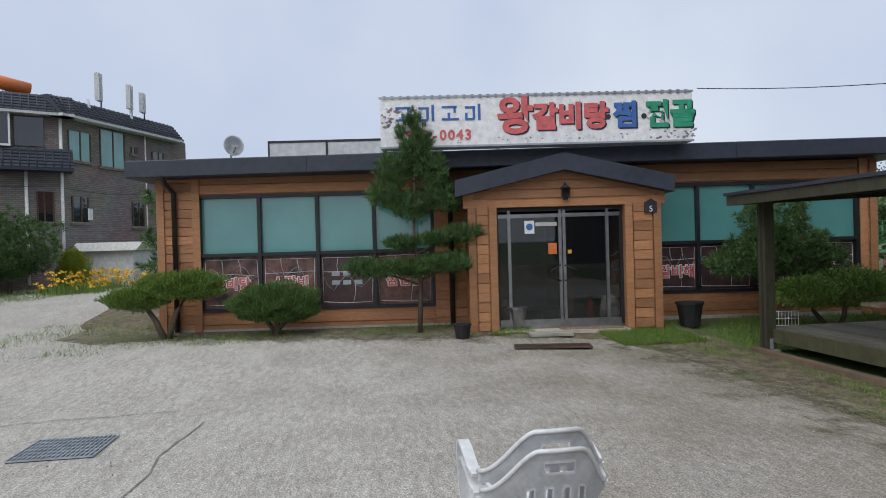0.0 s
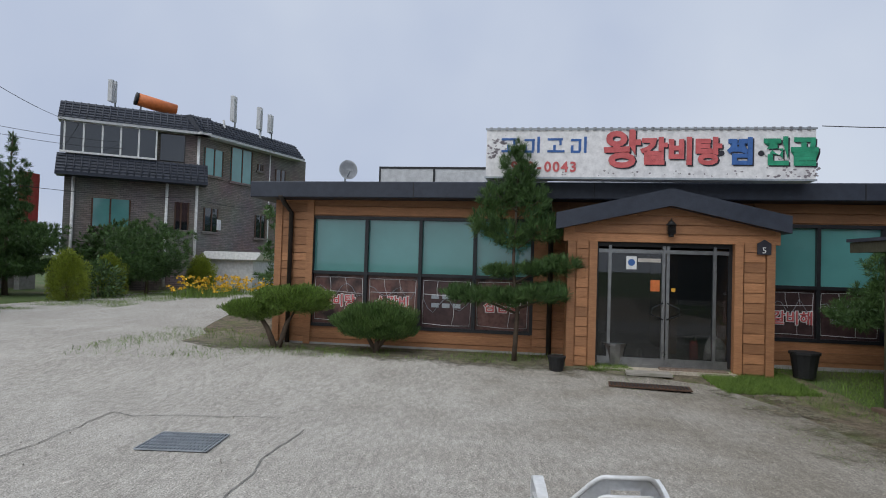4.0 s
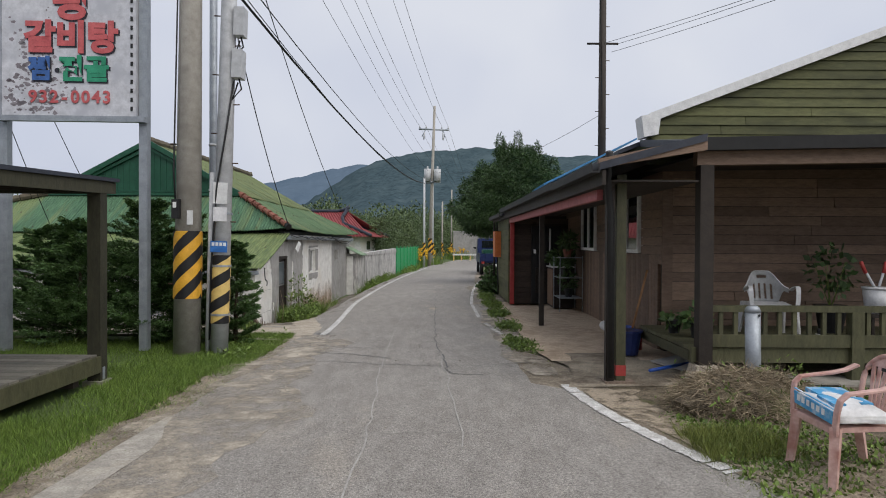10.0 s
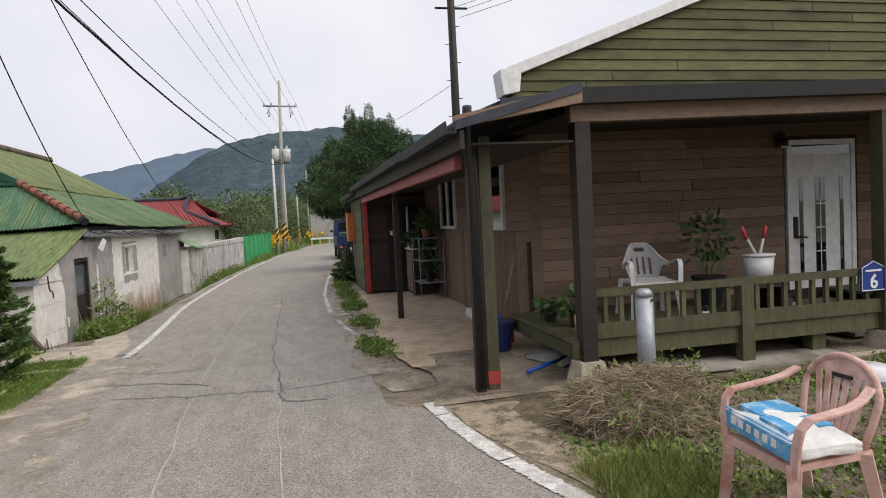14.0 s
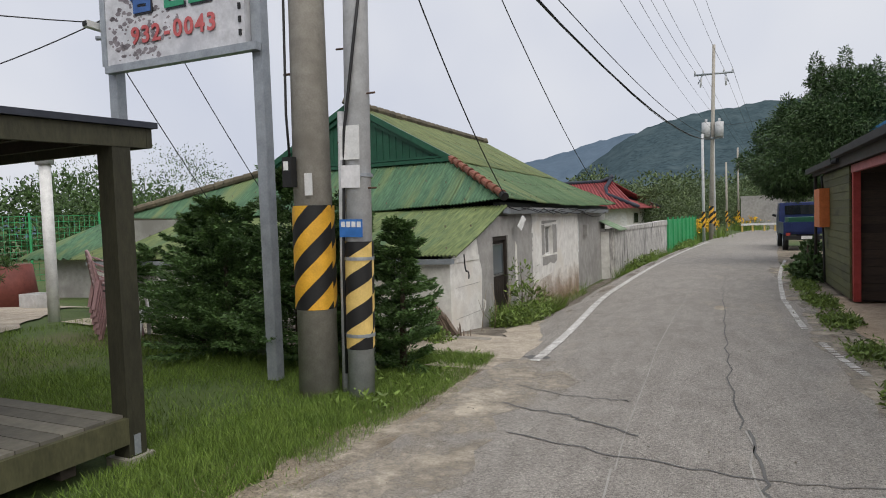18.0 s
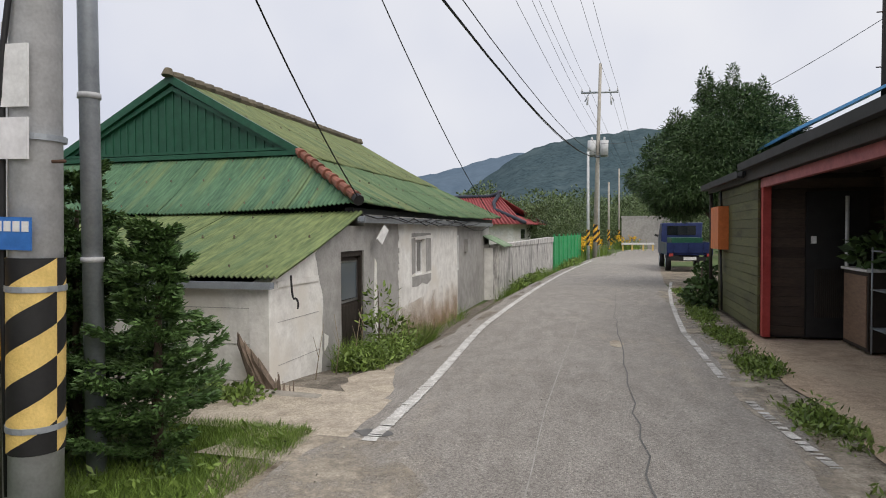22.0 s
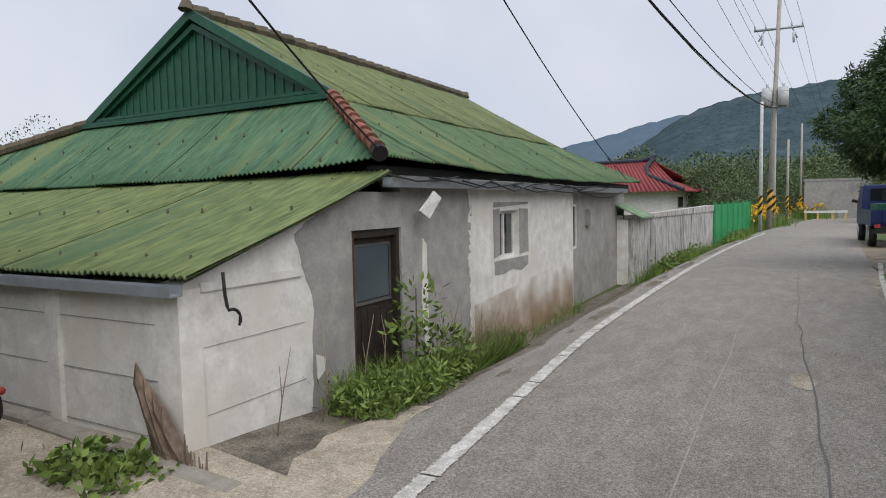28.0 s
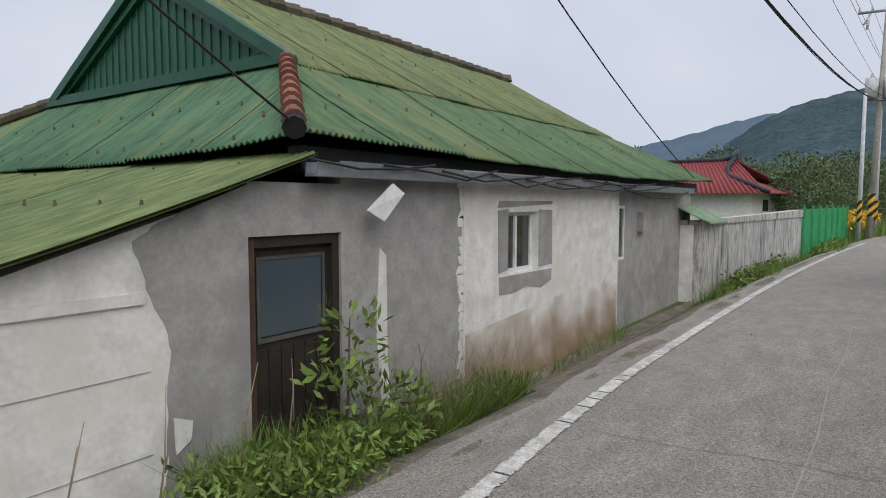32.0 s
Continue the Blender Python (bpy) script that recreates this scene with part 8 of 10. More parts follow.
plant("pine_tree", pose(-18.6, -18.6, 0), "tall young pine above a clipped lower tier", "tree",
      [([(0, 0, -.05), (.1, 0, 1.2), (0, 0, 6.2)], .12, .02)],
      [((0, 0, 2.2), (1.9, 1.7, .8)), ((.1, 0, 1.2), (1.6, 1.4, .4)), ((0, 0, 3.3), (.7, .7, .3)), ((-.75, 0, 4.1), (.2, .2, .6)), ((.7, .1, 4.0), (.2, .2, .6)), ((-.4, .2, 4.6), (.18, .18, .65)), ((.4, -.2, 4.6), (.18, .18, .6)), ((.1, .1, 4.2), (.25, .25, .6)), ((0, 0, 5.4), (.14, .14, .75)), ((-.3, -.2, 3.8), (.3, .3, .35)), ((.35, 0, 3.7), (.3, .3, .35))], 11000, .18, .009, "leaf_pine", up=.9)
plant("pine_tree", pose(-21.5, -14.8, 0), "dark spreading pine before the brick building", "tree",
      [([(0, 0, -.05), (0, 0, 1.2)], .1, .05)], [((0, 0, 2.0), (1.7, 1.6, 1.2)), ((-.8, 0, 1.3), (1.1, 1.0, .5)), ((.8, 0, 1.3), (1.1, 1.0, .5))], 6000, .2, .011, "leaf_pine", up=.6)
plant("bush", pose(-18.2, -14.9, 0), "dark green bush between the golden shrubs", "bush", [([(0, 0, 0), (0, 0, .6)], .06, .03)], [((0, 0, .7), (.8, .8, .8))], 2500, .15, .03, "leaf_tree")
plant("bush", pose(-24, -17.5, 0), "leafy dark bush beside the brick building", "bush", [([(0, 0, 0), (0, 0, 1.6)], .08, .03)], [((0, 0, 1.7), (1.8, 1.6, 1.3))], 1400, .25, .05, "leaf_tree")
plant("pine_tree", pose(-18.5, -8.2, 0), "layered pine behind the restaurant corner", "tree", [([(0, 0, 0), (0, 0, 3)], .08, .03)], [((0, 0, 3.2), (1.0, .9, .6)), ((-.3, 0, 2.1), (1.1, 1, .5)), ((.2, 0, 1.2), (1, .9, .4))], 1700, .22, .015, "leaf_pine", up=.7)

for cx, cy, w, n in ((-10.1, -16.6, .55, 60), (-23.3, -11.8, 1.6, 160), (-20.6, -12.2, 1.2, 60), (-26, -11.2, 1.6, 130)):
    ang = rng.uniform(0, 2 * np.pi, n)
    rad = w * np.sqrt(rng.random(n))
    p = np.stack([cx + rad * np.cos(ang), cy + rad * np.sin(ang), rng.uniform(.35, .95, n)], 1)
    v, f = leaves(np.repeat(p, 6, 0), .1, .04, np.array((0, 0, .4)), 0, .9)
    stuff("flowers", v, f, "petal", "yellow daisies in bloom", "flowers")
    v, f = blades(lambda k: (cx + w * rng.normal(size=k) * .5, cy + w * rng.normal(size=k) * .5), 600, .2, .62, .012, .3)
    stuff("flower_stems", v, f, "grass", "green flower stems and grass", "grass")


# dry stone wall, pots, yellow barrier
def stone_wall():
    w = thing("stone_wall", pose(0, 0, 0), "low dry wall of rough grey stones", "wall")
    q = random.Random(4)
    protos = []
    for k in range(10):
        bm = bmesh.new()
        bmesh.ops.create_icosphere(bm, subdivisions=2, radius=.19)
        for v in bm.verts:
            n = noise.noise_vector(v.co * 4 + Vector((k * 3, 1, 2)))
            v.co = Vector((v.co.x * 1.25, v.co.y, v.co.z * .62)) + n * .06
        protos.append(finish("stone", bm, "stone", False))
    a, b = Vector((-1.5, -17.3, 0)), Vector((-9.0, -17.0, 0))
    for row in range(4):
        x = 0.0
        while x < 1:
            ob = new("stone", q.choice(protos))
            p = a.lerp(b, x)
            ob.parent = w
            ob.matrix_basis = Matrix.Translation((p.x, p.y - row * .09 + q.uniform(-.05, .05), .1 + row * .2)) @ Euler((q.uniform(-.3, .3), q.uniform(-.3, .3), q.uniform(0, 6))).to_matrix().to_4x4() @ Matrix.Scale(q.uniform(.75, 1.2), 4)
            x += q.uniform(.045, .06)
    return w


stone_wall()
bm = bmesh.new()
box(bm, -12, -19.6, 0, 3, -17.6, .55)
solid("terrace_ground", bm, "dirt", "raised earth terrace behind the stone wall", "ground")
for x, y, s, mname, lab in ((-3.6, -18.2, 1.0, "redpaint", "large rusty red planter on the terrace"), (-5.2, -18.4, .55, "black", "black clay jar on the terrace"), (-5.9, -18.3, .5, "darkbrown", "dark clay jar on the terrace"), (-6.5, -18.2, .5, "rust", "brown clay jar on the terrace")):
    flower_pot(pose(x, y, .55), s, mname, lab)
t = thing("tarpaulin", pose(-7.0, -17.5, .72), "crumpled blue tarpaulin on the stone wall", "tarpaulin")
bm = bmesh.new()
bmesh.ops.create_grid(bm, x_segments=12, y_segments=10, size=.35)
for v in bm.verts:
    v.co.z = .12 * noise.noise(v.co * 6) + .1
bmesh.ops.solidify(bm, geom=bm.faces[:], thickness=.02)
part("sheet", bm, "tarp", t)


def yellow_barrier():
    t = thing("parking_barrier", pose(0, 0, 0), "yellow painted steel parking barrier on the ground", "barrier")
    bar("bar", [(-4.9, -15.3, .10), (-2.6, -15.8, .10)], .07, "yellow", t)
    for x, y in ((-4.75, -15.35), (-2.9, -15.75)):
        bm = bmesh.new()
        prism(bm, [(x - .3, y, 0), (x - .12, y, .52), (x + .12, y, .52), (x + .3, y, 0), (x + .16, y, 0), (x, y, .34), (x - .16, y, 0)], (.0, .12, 0))
        part("support", bm, "yellow", t)
    return t


yellow_barrier()
t = thing("parking_barrier", pose(1.05, -5.2, 0), "yellow painted steel barrier lying beside the forecourt", "barrier")
bar("bar", [(.15, -1.2, .09), (.35, .35, .09)], .07, "yellow", t)
bx("block", (.3, .3, 0, .5, .75, .12), "pine_wood", t, "timber chock")


# ---- plastic chairs ----
def plastic_chair(m, material, label, slats=5, group="", panel=.68):
    c = thing("plastic_chair", m, label, "chair", group)
    bm = bmesh.new()
    box(bm, -.23, -.23, .39, .23, .21, .425)
    for v in bm.verts:
        if v.co.y < -.2:
            v.co.z -= .02
    part("seat", bm, material, c, bevel=.02)
    bm = bmesh.new()
    prism(bm, [(-.25, -.235, .36), (.25, -.235, .36), (.24, -.235, .40), (-.24, -.235, .40)], (0, .02, 0))
    part("apron", bm, material, c)
    for sx in (-1, 1):
        bm = bmesh.new()
        tube(bm, [(sx * .27, -.25, 0), (sx * .235, -.215, .41)], .034, 4, .045)
        part("leg", bm, material, c)
        bm = bmesh.new()
        tube(bm, [(sx * .25, .29, 0), (sx * .22, .2, .42)], .034, 4, .045)
        part("leg", bm, material, c)
        bm = bmesh.new()
        ribbon(bm, [(sx * .255, -.235, .36), (sx * .27, -.23, .52), (sx * .28, -.215, .60), (sx * .285, -.17, .645), (sx * .285, -.05, .66), (sx * .28, .06, .675), (sx * .262, .15, .70), (sx * .24, .225, .745)], .055, .02)
        part("arm", bm, material, c, bevel=.004)
    lean = lambda z: .21 + (z - .42) * .25
    bow = [(.238 * math.cos(math.pi * k / 16), .655 + .19 * math.sin(math.pi * k / 16)) for k in range(17)]
    bm = bmesh.new()
    tube(bm, [(x, lean(z), z) for x, z in [(.2, .42), (.225, .55)] + bow + [(-.225, .55), (-.2, .42)]], .019, 8)
    part("back_frame", bm, material, c, smooth=True)
    bm = bmesh.new()
    rim = [(x * .97, z - .008) for x, z in bow if z >= max(panel, .656)]
    low = [(-.215, panel), (.215, panel)]
    prism(bm, [(x, lean(z) - .004, z) for x, z in low + rim], (0, .012, 0))
    part("top_panel", bm, material, c)
    for k in range(slats):
        x = -.15 + .3 * k / (slats - 1)
        bm = bmesh.new()
        prism(bm, [(x * .6 - .013, .207, .42), (x * .6 + .013, .207, .42), (x * 1.1 + .018, lean(panel + .01) - .003, panel + .01), (x * 1.1 - .018, lean(panel + .01) - .003, panel + .01)], (0, .010, 0))
        part("slat", bm, material, c)
    bm = bmesh.new()
    prism(bm, [(-.06, .277, .735), (.06, .277, .735), (.06, .281, .755), (-.06, .281, .755)], (0, .02, 0))
    part("hand_hole", bm, "black" if material != "chairwhite" else "galv", c)
    return c


def ribbon(bm, pts, w, th):
    """A flat band along pts in a plane of constant x, w wide and th thick."""
    rows = []
    for i, p in enumerate(pts):
        p = Vector(p)
        d = Vector(pts[min(i + 1, len(pts) - 1)]) - Vector(pts[max(i - 1, 0)])
        up = Vector((0, -d.z, d.y)).normalized() * th / 2
        sx = Vector((w / 2, 0, 0))
        rows.append([bm.verts.new(q) for q in (p - sx - up, p + sx - up, p + sx + up, p - sx + up)])
    for a, b in zip(rows, rows[1:]):
        for k in range(4):
            bm.faces.new((a[k], a[(k + 1) % 4], b[(k + 1) % 4], b[k]))
    bm.faces.new(rows[0][::-1])
    bm.faces.new(rows[-1])
    bmesh.ops.recalc_face_normals(bm, faces=bm.faces[:])


def moulded_chair(m, material, label, group=""):
    """A one-piece armchair: a solid swept back with a grip and four slots, flat arms running into the front legs."""
    c = thing("plastic_chair", m, label, "chair", group)
    bm = bmesh.new()
    box(bm, -.235, -.24, .385, .235, .21, .42)
    for v in bm.verts:
        if v.co.y < -.2:
            v.co.z -= .015
    part("seat", bm, material, c, bevel=.015)

    def top(u):
        return .81 - .025 * u * u - .185 * smooth(.3, 1.0, abs(u))

    def low(u):
        return .42 + (top(u) - .055 - .42) * smooth(.62, .9, abs(u))

    def spot(u, z):
        return (.265 * u, .205 + (z - .42) * .27 - .17 * abs(u) ** 2.4, z)
    bm = bmesh.new()
    nu, nv = 46, 22
    us = [-1 + 2 * i / nu for i in range(nu + 1)]
    vs = [[bm.verts.new(spot(u, low(u) + (top(u) - low(u)) * j / nv)) for j in range(nv + 1)] for u in us]
    for i in range(nu):
        for j in range(nv):
            u = (us[i] + us[i + 1]) / 2
            z = low(u) + (top(u) - low(u)) * (j + .5) / nv
            grip = abs(u) < .2 and .052 < top(u) - z < .088
            slot = any(abs(u - k) < .045 for k in (-.39, -.13, .13, .39)) and .45 < z < .645
            if not (grip or slot):
                bm.faces.new((vs[i][j], vs[i + 1][j], vs[i + 1][j + 1], vs[i][j + 1]))
    bmesh.ops.solidify(bm, geom=bm.faces[:], thickness=.012)
    part("back", bm, material, c, smooth=True)
    bm = bmesh.new()
    tube(bm, [spot(u, top(u)) for u in us], .010, 6)
    part("rim", bm, material, c, smooth=True)
    for sx in (-1, 1):
        bm = bmesh.new()
        x = sx * .272
        ribbon(bm, [(sx * .262, .065, .575), (x, .0, .59), (x, -.1, .625), (x, -.19, .64), (x, -.225, .625), (x, -.24, .58), (sx * .268, -.245, .48), (sx * .262, -.245, .38)], .05, .014)
        part("arm", bm, material, c)
        for ya, yb in ((-.255, -.225), (.3, .2)):
            bm = bmesh.new()
            tube(bm, [(sx * .272, ya, 0), (sx * .235, yb, .41)], .032, 4, .045)
            part("leg", bm, material, c)
    bm = bmesh.new()
    prism(bm, [(-.25, -.245, .35), (.25, -.245, .35), (.24, -.245, .40), (-.24, -.245, .40)], (0, .015, 0))
    part("apron", bm, material, c)
    return c


for k in range(2):
    moulded_chair(pose(1.25 - .04 * k, -1.30, .0 + .062 * k, 0, 0, -89), "chairwhite", "white moulded plastic armchair stacked on the forecourt", "stacked white chairs")
plastic_chair(pose(6.38, 4.3, .03, 0, 0, -91) @ Matrix.Scale(.97, 4), "chairpink", "faded pink plastic armchair with a sack on its seat", 6, panel=.755)
moulded_chair(pose(7.74, 8.0, .45, 0, 0, -10), "chairwhite", "white plastic armchair on the porch")
moulded_chair(pose(12.9, 7.95, .45, 0, 0, 2), "chairwhite", "white plastic armchair at the far end of the porch")
t = thing("foam_sheet", pose(1.21, -1.30, .485, 0, 3, -89), "white foam sheet lying on the stacked chairs", "sheet")
bx("sheet", (-.2, -.22, 0, .17, .16, .02), "white", t, bevel=.004)
for k in range(6):
    plastic_chair(pose(-4.85, 10.55 - k * .015, .03 + k * .09, 0, 0, 150), "chairmauve", "dusty mauve plastic chair in a stack by the old house", 5, "stacked chairs")
plastic_chair(pose(-4.25, 10.5, .03, 0, 0, 175), "chairwhite", "white plastic chair leaning beside the chair stack")
sk = thing("cement_sack", pose(6.34, 4.3, .445, 0, 4, -91), "blue and white paper sack lying on the pink chair", "sack")
bm = bmesh.new()
bmesh.ops.create_cube(bm, size=1)
bmesh.ops.subdivide_edges(bm, edges=bm.edges[:], cuts=5, use_grid_fill=True)
for v in bm.verts:
    k = (1 - abs(v.co.x * 2) ** 4) * (1 - abs(v.co.y * 2) ** 4)
    v.co = Vector((v.co.x * .50, v.co.y * .36, v.co.z * (.05 + .09 * k))) + noise.noise_vector(v.co * 7) * .012 + Vector((0, 0, .06))
part("sack", bm, "white", sk, smooth=True)
bm = bmesh.new()
for a, b, c, d in ((-.25, -.187, .0, .10), (-.25, -.187, .105, .115)):
    box(bm, a, -.19, c + .015, .22, -.178, d)
part("print_band", bm, "sackblue", sk, "blue printed band")
for k in range(6):
    bx("print_mark", (-.2 + k * .06, -.193, .045, -.165 + k * .06, -.1905, .085), "white", sk)
for a, b, c, d in ((-.23, -.12, -.06, .13), (.0, .05, .13, .13), (-.05, -.14, .15, -.06)):
    bx("print_panel", (a, b, .098, c, d, .13), "sackblue", sk)


# ---- porch, carport and yard things ----
t = thing("bollard", pose(6.8, 6.45, .02, 0, -1, 0), "grey steel pipe bollard with a domed cap", "bollard")
bar("pipe", [(0, 0, -.05), (0, 0, .9)], .075, "galv", t, seg=18)
bar("cap", [(0, 0, .9), (0, 0, .94), (0, 0, .96)], .082, "galv", t, seg=18, r1=.05)
bar("hole", [(.03, -.07, .87), (.035, -.079, .87)], .012, "black", t)
t = thing("washing_tub", pose(8.55, 5.95, .06), "white upturned plastic tub on the grass", "tub")
bar("body", [(0, 0, .02), (0, 0, .2)], .19, "chairwhite", t, seg=20, r1=.15)
bar("rim", [(0, 0, 0), (0, 0, .03)], .2, "chairwhite", t, seg=20)
bx("grip", (-.06, -.185, .06, .06, -.165, .1), "galv", t)
t = thing("concrete_slab", pose(10.4, 5.35, .04), "pale concrete slab in the grass", "slab")
bm = bmesh.new()
box(bm, -.3, -.18, 0, .3, .18, .06)
part("slab", bm, "apron", t, bevel=.015)
t = thing("concrete_slab", pose(8.1, 7.02, .0), "long concrete slab along the foot of the porch", "slab")
for k, (xa, xb) in enumerate(((-1.25, -.2), (-.19, .62), (.63, 1.2))):
    bx("block", (xa, -.22 - .02 * k, -.02, xb, .26, .11 - .008 * k), "kerbstone", t, bevel=.012)
nb = thing("house_number_plate", pose(9.72, 6.99, .84), "blue enamel house number plate on the porch railing", "number plate")
bm = bmesh.new()
prism(bm, [(-.15, 0, -.15), (.15, 0, -.15), (.15, 0, .1), (0, 0, .17), (-.15, 0, .1)], (0, .012, 0))
part("plate", bm, "bluesign", nb)
bm = bmesh.new()
tube(bm, [(-.14, -.004, -.14), (.14, -.004, -.14), (.14, -.004, .095), (0, -.004, .16), (-.14, -.004, .095), (-.14, -.004, -.14)], .006, 4)
part("border", bm, "white", nb)
letters("digit", "6", pose(0, -.006, -.055), .2, "white", nb, bold=.004)
bx("bar", (-.1, -.005, .055, .1, -.001, .075), "white", nb)
t = thing("bucket", pose(8.85, 7.6, .79), "white plastic bucket with red-handled shears", "bucket")
bar("pail", [(0, 0, 0), (0, 0, .3)], .13, "chairwhite", t, seg=16, r1=.16)
bar("rim", [(0, 0, .29), (0, 0, .315)], .17, "chairwhite", t, seg=16)
for x in (-.12, .06):
    bar("tool_handle", [(0, 0, .25), (x * 1.2, 0, .5)], .016, "conc_pale", t)
    bar("tool_grip", [(x * 1.2, 0, .48), (x * 1.7, 0, .62)], .022, "redpaint", t)
t = thing("crate", pose(8.85, 7.6, .45), "dark crate under the bucket on the porch", "crate")
for x in (-.18, .15):
    bx("side", (x, -.18, 0, x + .03, .18, .34), "post_dark", t)
bx("top", (-.2, -.2, .3, .2, .2, .34), "post_dark", t)
t = thing("traffic_cone", pose(10.75, 7.75, .16), "orange traffic cone beside the porch step", "cone")
bx("base", (-.16, -.16, 0, .16, .16, .03), "orange", t)
bar("cone", [(0, 0, .03), (0, 0, .5)], .12, "redpaint", t, seg=14, r1=.03)
t = thing("air_conditioner", pose(13.85, 7.8, .45), "white outdoor air-conditioner unit on the porch", "air conditioner")
bx("case", (-.4, -.15, .04, .4, .15, .55), "white", t, bevel=.012)
bm = bmesh.new()
tube(bm, [(-.12, -.152, .3), (-.12, -.158, .3)], .19, 24)
part("fan_grille", bm, "galv", t)
for k in range(5):
    bm = bmesh.new()
    tube(bm, [(-.12 + .035 * (k + 1) * math.cos(a), -.162, .3 + .035 * (k + 1) * math.sin(a)) for a in [j * math.pi / 8 for j in range(17)]], .004, 4)
    part("grille_ring", bm, "black", t)
bx("badge", (.14, -.154, .42, .34, -.151, .48), "blue", t)
for x in (-.3, .3):
    bx("foot", (x - .04, -.15, 0, x + .04, .15, .04), "black", t)
for x, y, mname, w, hh, lab in ((6.75, 7.75, "black", .2, .36, "small potted plant with bare stems on the porch"), (8.75, 8.35, "black", .38, 1.1, "leafy potted plant against the porch wall"), (6.62, 8.2, "black", .18, .26, "small potted plant on the porch deck"), (14.5, 7.6, "black", .3, .5, "dark potted plant at the porch end")):
    t = flower_pot(pose(x, y, .45), w, mname, lab)
    for k in range(5):
        a = k * 1.26
        bar("stem", [(0, 0, .8 * w), (.08 * math.cos(a), .08 * math.sin(a), hh * .5), (.2 * math.cos(a), .2 * math.sin(a), hh * .85)], .008, "leaf_weed", t, seg=5, r1=.003)
    tagged(crown("leafage", [((0, 0, hh * .75), (.12 + .14 * hh, .10 + .13 * hh, hh * .3))], 40 + int(90 * hh), .11, .035, "leaf_tree", t, .8, .3, 0), "small green leaves", kind="stuff")
for x, y, mname, hh, lab in ((6.62, 7.45, "yellow", .18, "yellow spray bottle on the porch edge"), (9.05, 7.3, "white", .14, "white plastic cup on the porch"), (8.0, 7.35, "white", .12, "white plastic cup behind the railing"), (12.6, 7.35, "white", .12, "white cup behind the far railing"), (13.2, 7.4, "white", .14, "white bottle behind the far railing")):
    t = thing("bottle", pose(x, y, .45), lab, "bottle")
    bar("body", [(0, 0, 0), (0, 0, hh)], .035, mname, t, seg=10)
    bar("cap", [(0, 0, hh), (0, 0, hh + .06)], .02, "white" if mname == "yellow" else "black", t, seg=8)
for x, y, s, mname, lab in ((6.2, 8.8, .36, "navytub", "dark navy plastic tub beside the porch"), (6.3, 9.45, .32, "bluepl", "blue bucket under the carport"), (9.3, 7.5, .3, "black", "black pot under the porch deck")):
    flower_pot(pose(x, y, .06), s, mname, lab)
t = thing("shovel", pose(6.3, 9.05, .08), "red shovel leaning on the wall with a pale shaft", "shovel")
bar("shaft", [(0, 0, .2), (.25, .05, 1.15)], .016, "pine_wood", t)
bx("blade", (-.16, -.02, 0, .16, .02, .3), "redpaint", t)
t = thing("broom", pose(6.15, 9.25, .08), "red-handled broom leaning in the carport", "broom")
bar("shaft", [(0, 0, .1), (-.12, .1, .95)], .02, "redpaint", t)
bx("head", (-.12, -.03, 0, .12, .03, .14), "redpaint", t)
t = thing("plastic_pipe", pose(6.5, 7.9, .1, 0, 0, 10), "short blue plastic pipe on the ground", "pipe")
bar("tube", [(-.5, -.35, 0), (.2, .0, 0)], .022, "bluepl", t)
t = thing("board", pose(6.75, 8.05, .1, 0, -6, 20), "grey loose board leaning under the deck", "board")
bx("panel", (-.35, -.3, 0, .35, .3, .02), "plaster_grey", t)
t = thing("foam_roll", pose(6.5, 10.6, .13, 0, 0, 0), "rolled white sheet lying along the carport wall", "roll")
bar("roll", [(0, -.7, 0), (0, .75, 0)], .085, "white", t, seg=14)
for x, y in ((11.9, 7.45), (12.25, 7.4), (12.6, 7.5), (13.3, 7.45), (13.8, 7.4)):
    t = thing("concrete_block", pose(x, y, .02, 0, 0, 8 * math.sin(x)), "grey hollow concrete block under the porch", "block", "blocks under the porch")
    for d in ((-.19, -.1, 0, .19, -.07, .19), (-.19, .07, 0, .19, .1, .19), (-.19, -.07, 0, -.16, .07, .19), (.16, -.07, 0, .19, .07, .19), (-.015, -.07, 0, .015, .07, .19)):
        bx("web", d, "plaster_grey", t)


def plant_rack():
    r = thing("plant_rack", pose(6.42, 14.35, .08), "white wire rack with potted plants in the carport", "rack")
    for x in (-.25, .25):
        for y in (-.4, .4):
            bar("upright", [(x, y, 0), (x, y, 1.25)], .01, "galv", r)
    for z in (.3, .75, 1.2):
        bx("shelf", (-.26, -.42, z, .26, .42, z + .012), "galv", r)
    return r


plant_rack()
for x, y, z in ((6.37, 14.15, 1.292), (6.47, 14.55, 1.292), (6.37, 14.35, .842), (6.42, 14.25, .392)):
    t = flower_pot(pose(x, y, z), .2, "tile_red" if z > 1 else "black", "potted houseplant on the wire rack")
    tagged(crown("leafage", [((0, 0, .36), (.18, .18, .18))], 160, .14, .02, "leaf_tree", t, .8, .3, .2), "slender green leaves", kind="stuff")
t = thing("pipe_stand", pose(6.25, 15.8, .08), "white upright pipe in the carport", "pipe")
bar("pipe", [(0, 0, 0), (0, 0, 1.9)], .025, "white", t)
t = thing("cabinet", pose(6.42, 15.25, .08), "dark low cabinet with trailing plants", "cabinet")
bx("body", (-.25, -.4, 0, .25, .4, .95), "post_dark", t)
bx("top", (-.28, -.43, .95, .28, .43, .98), "white", t)
bx("door", (-.262, -.36, .05, -.251, .36, .9), "darkbrown", t)
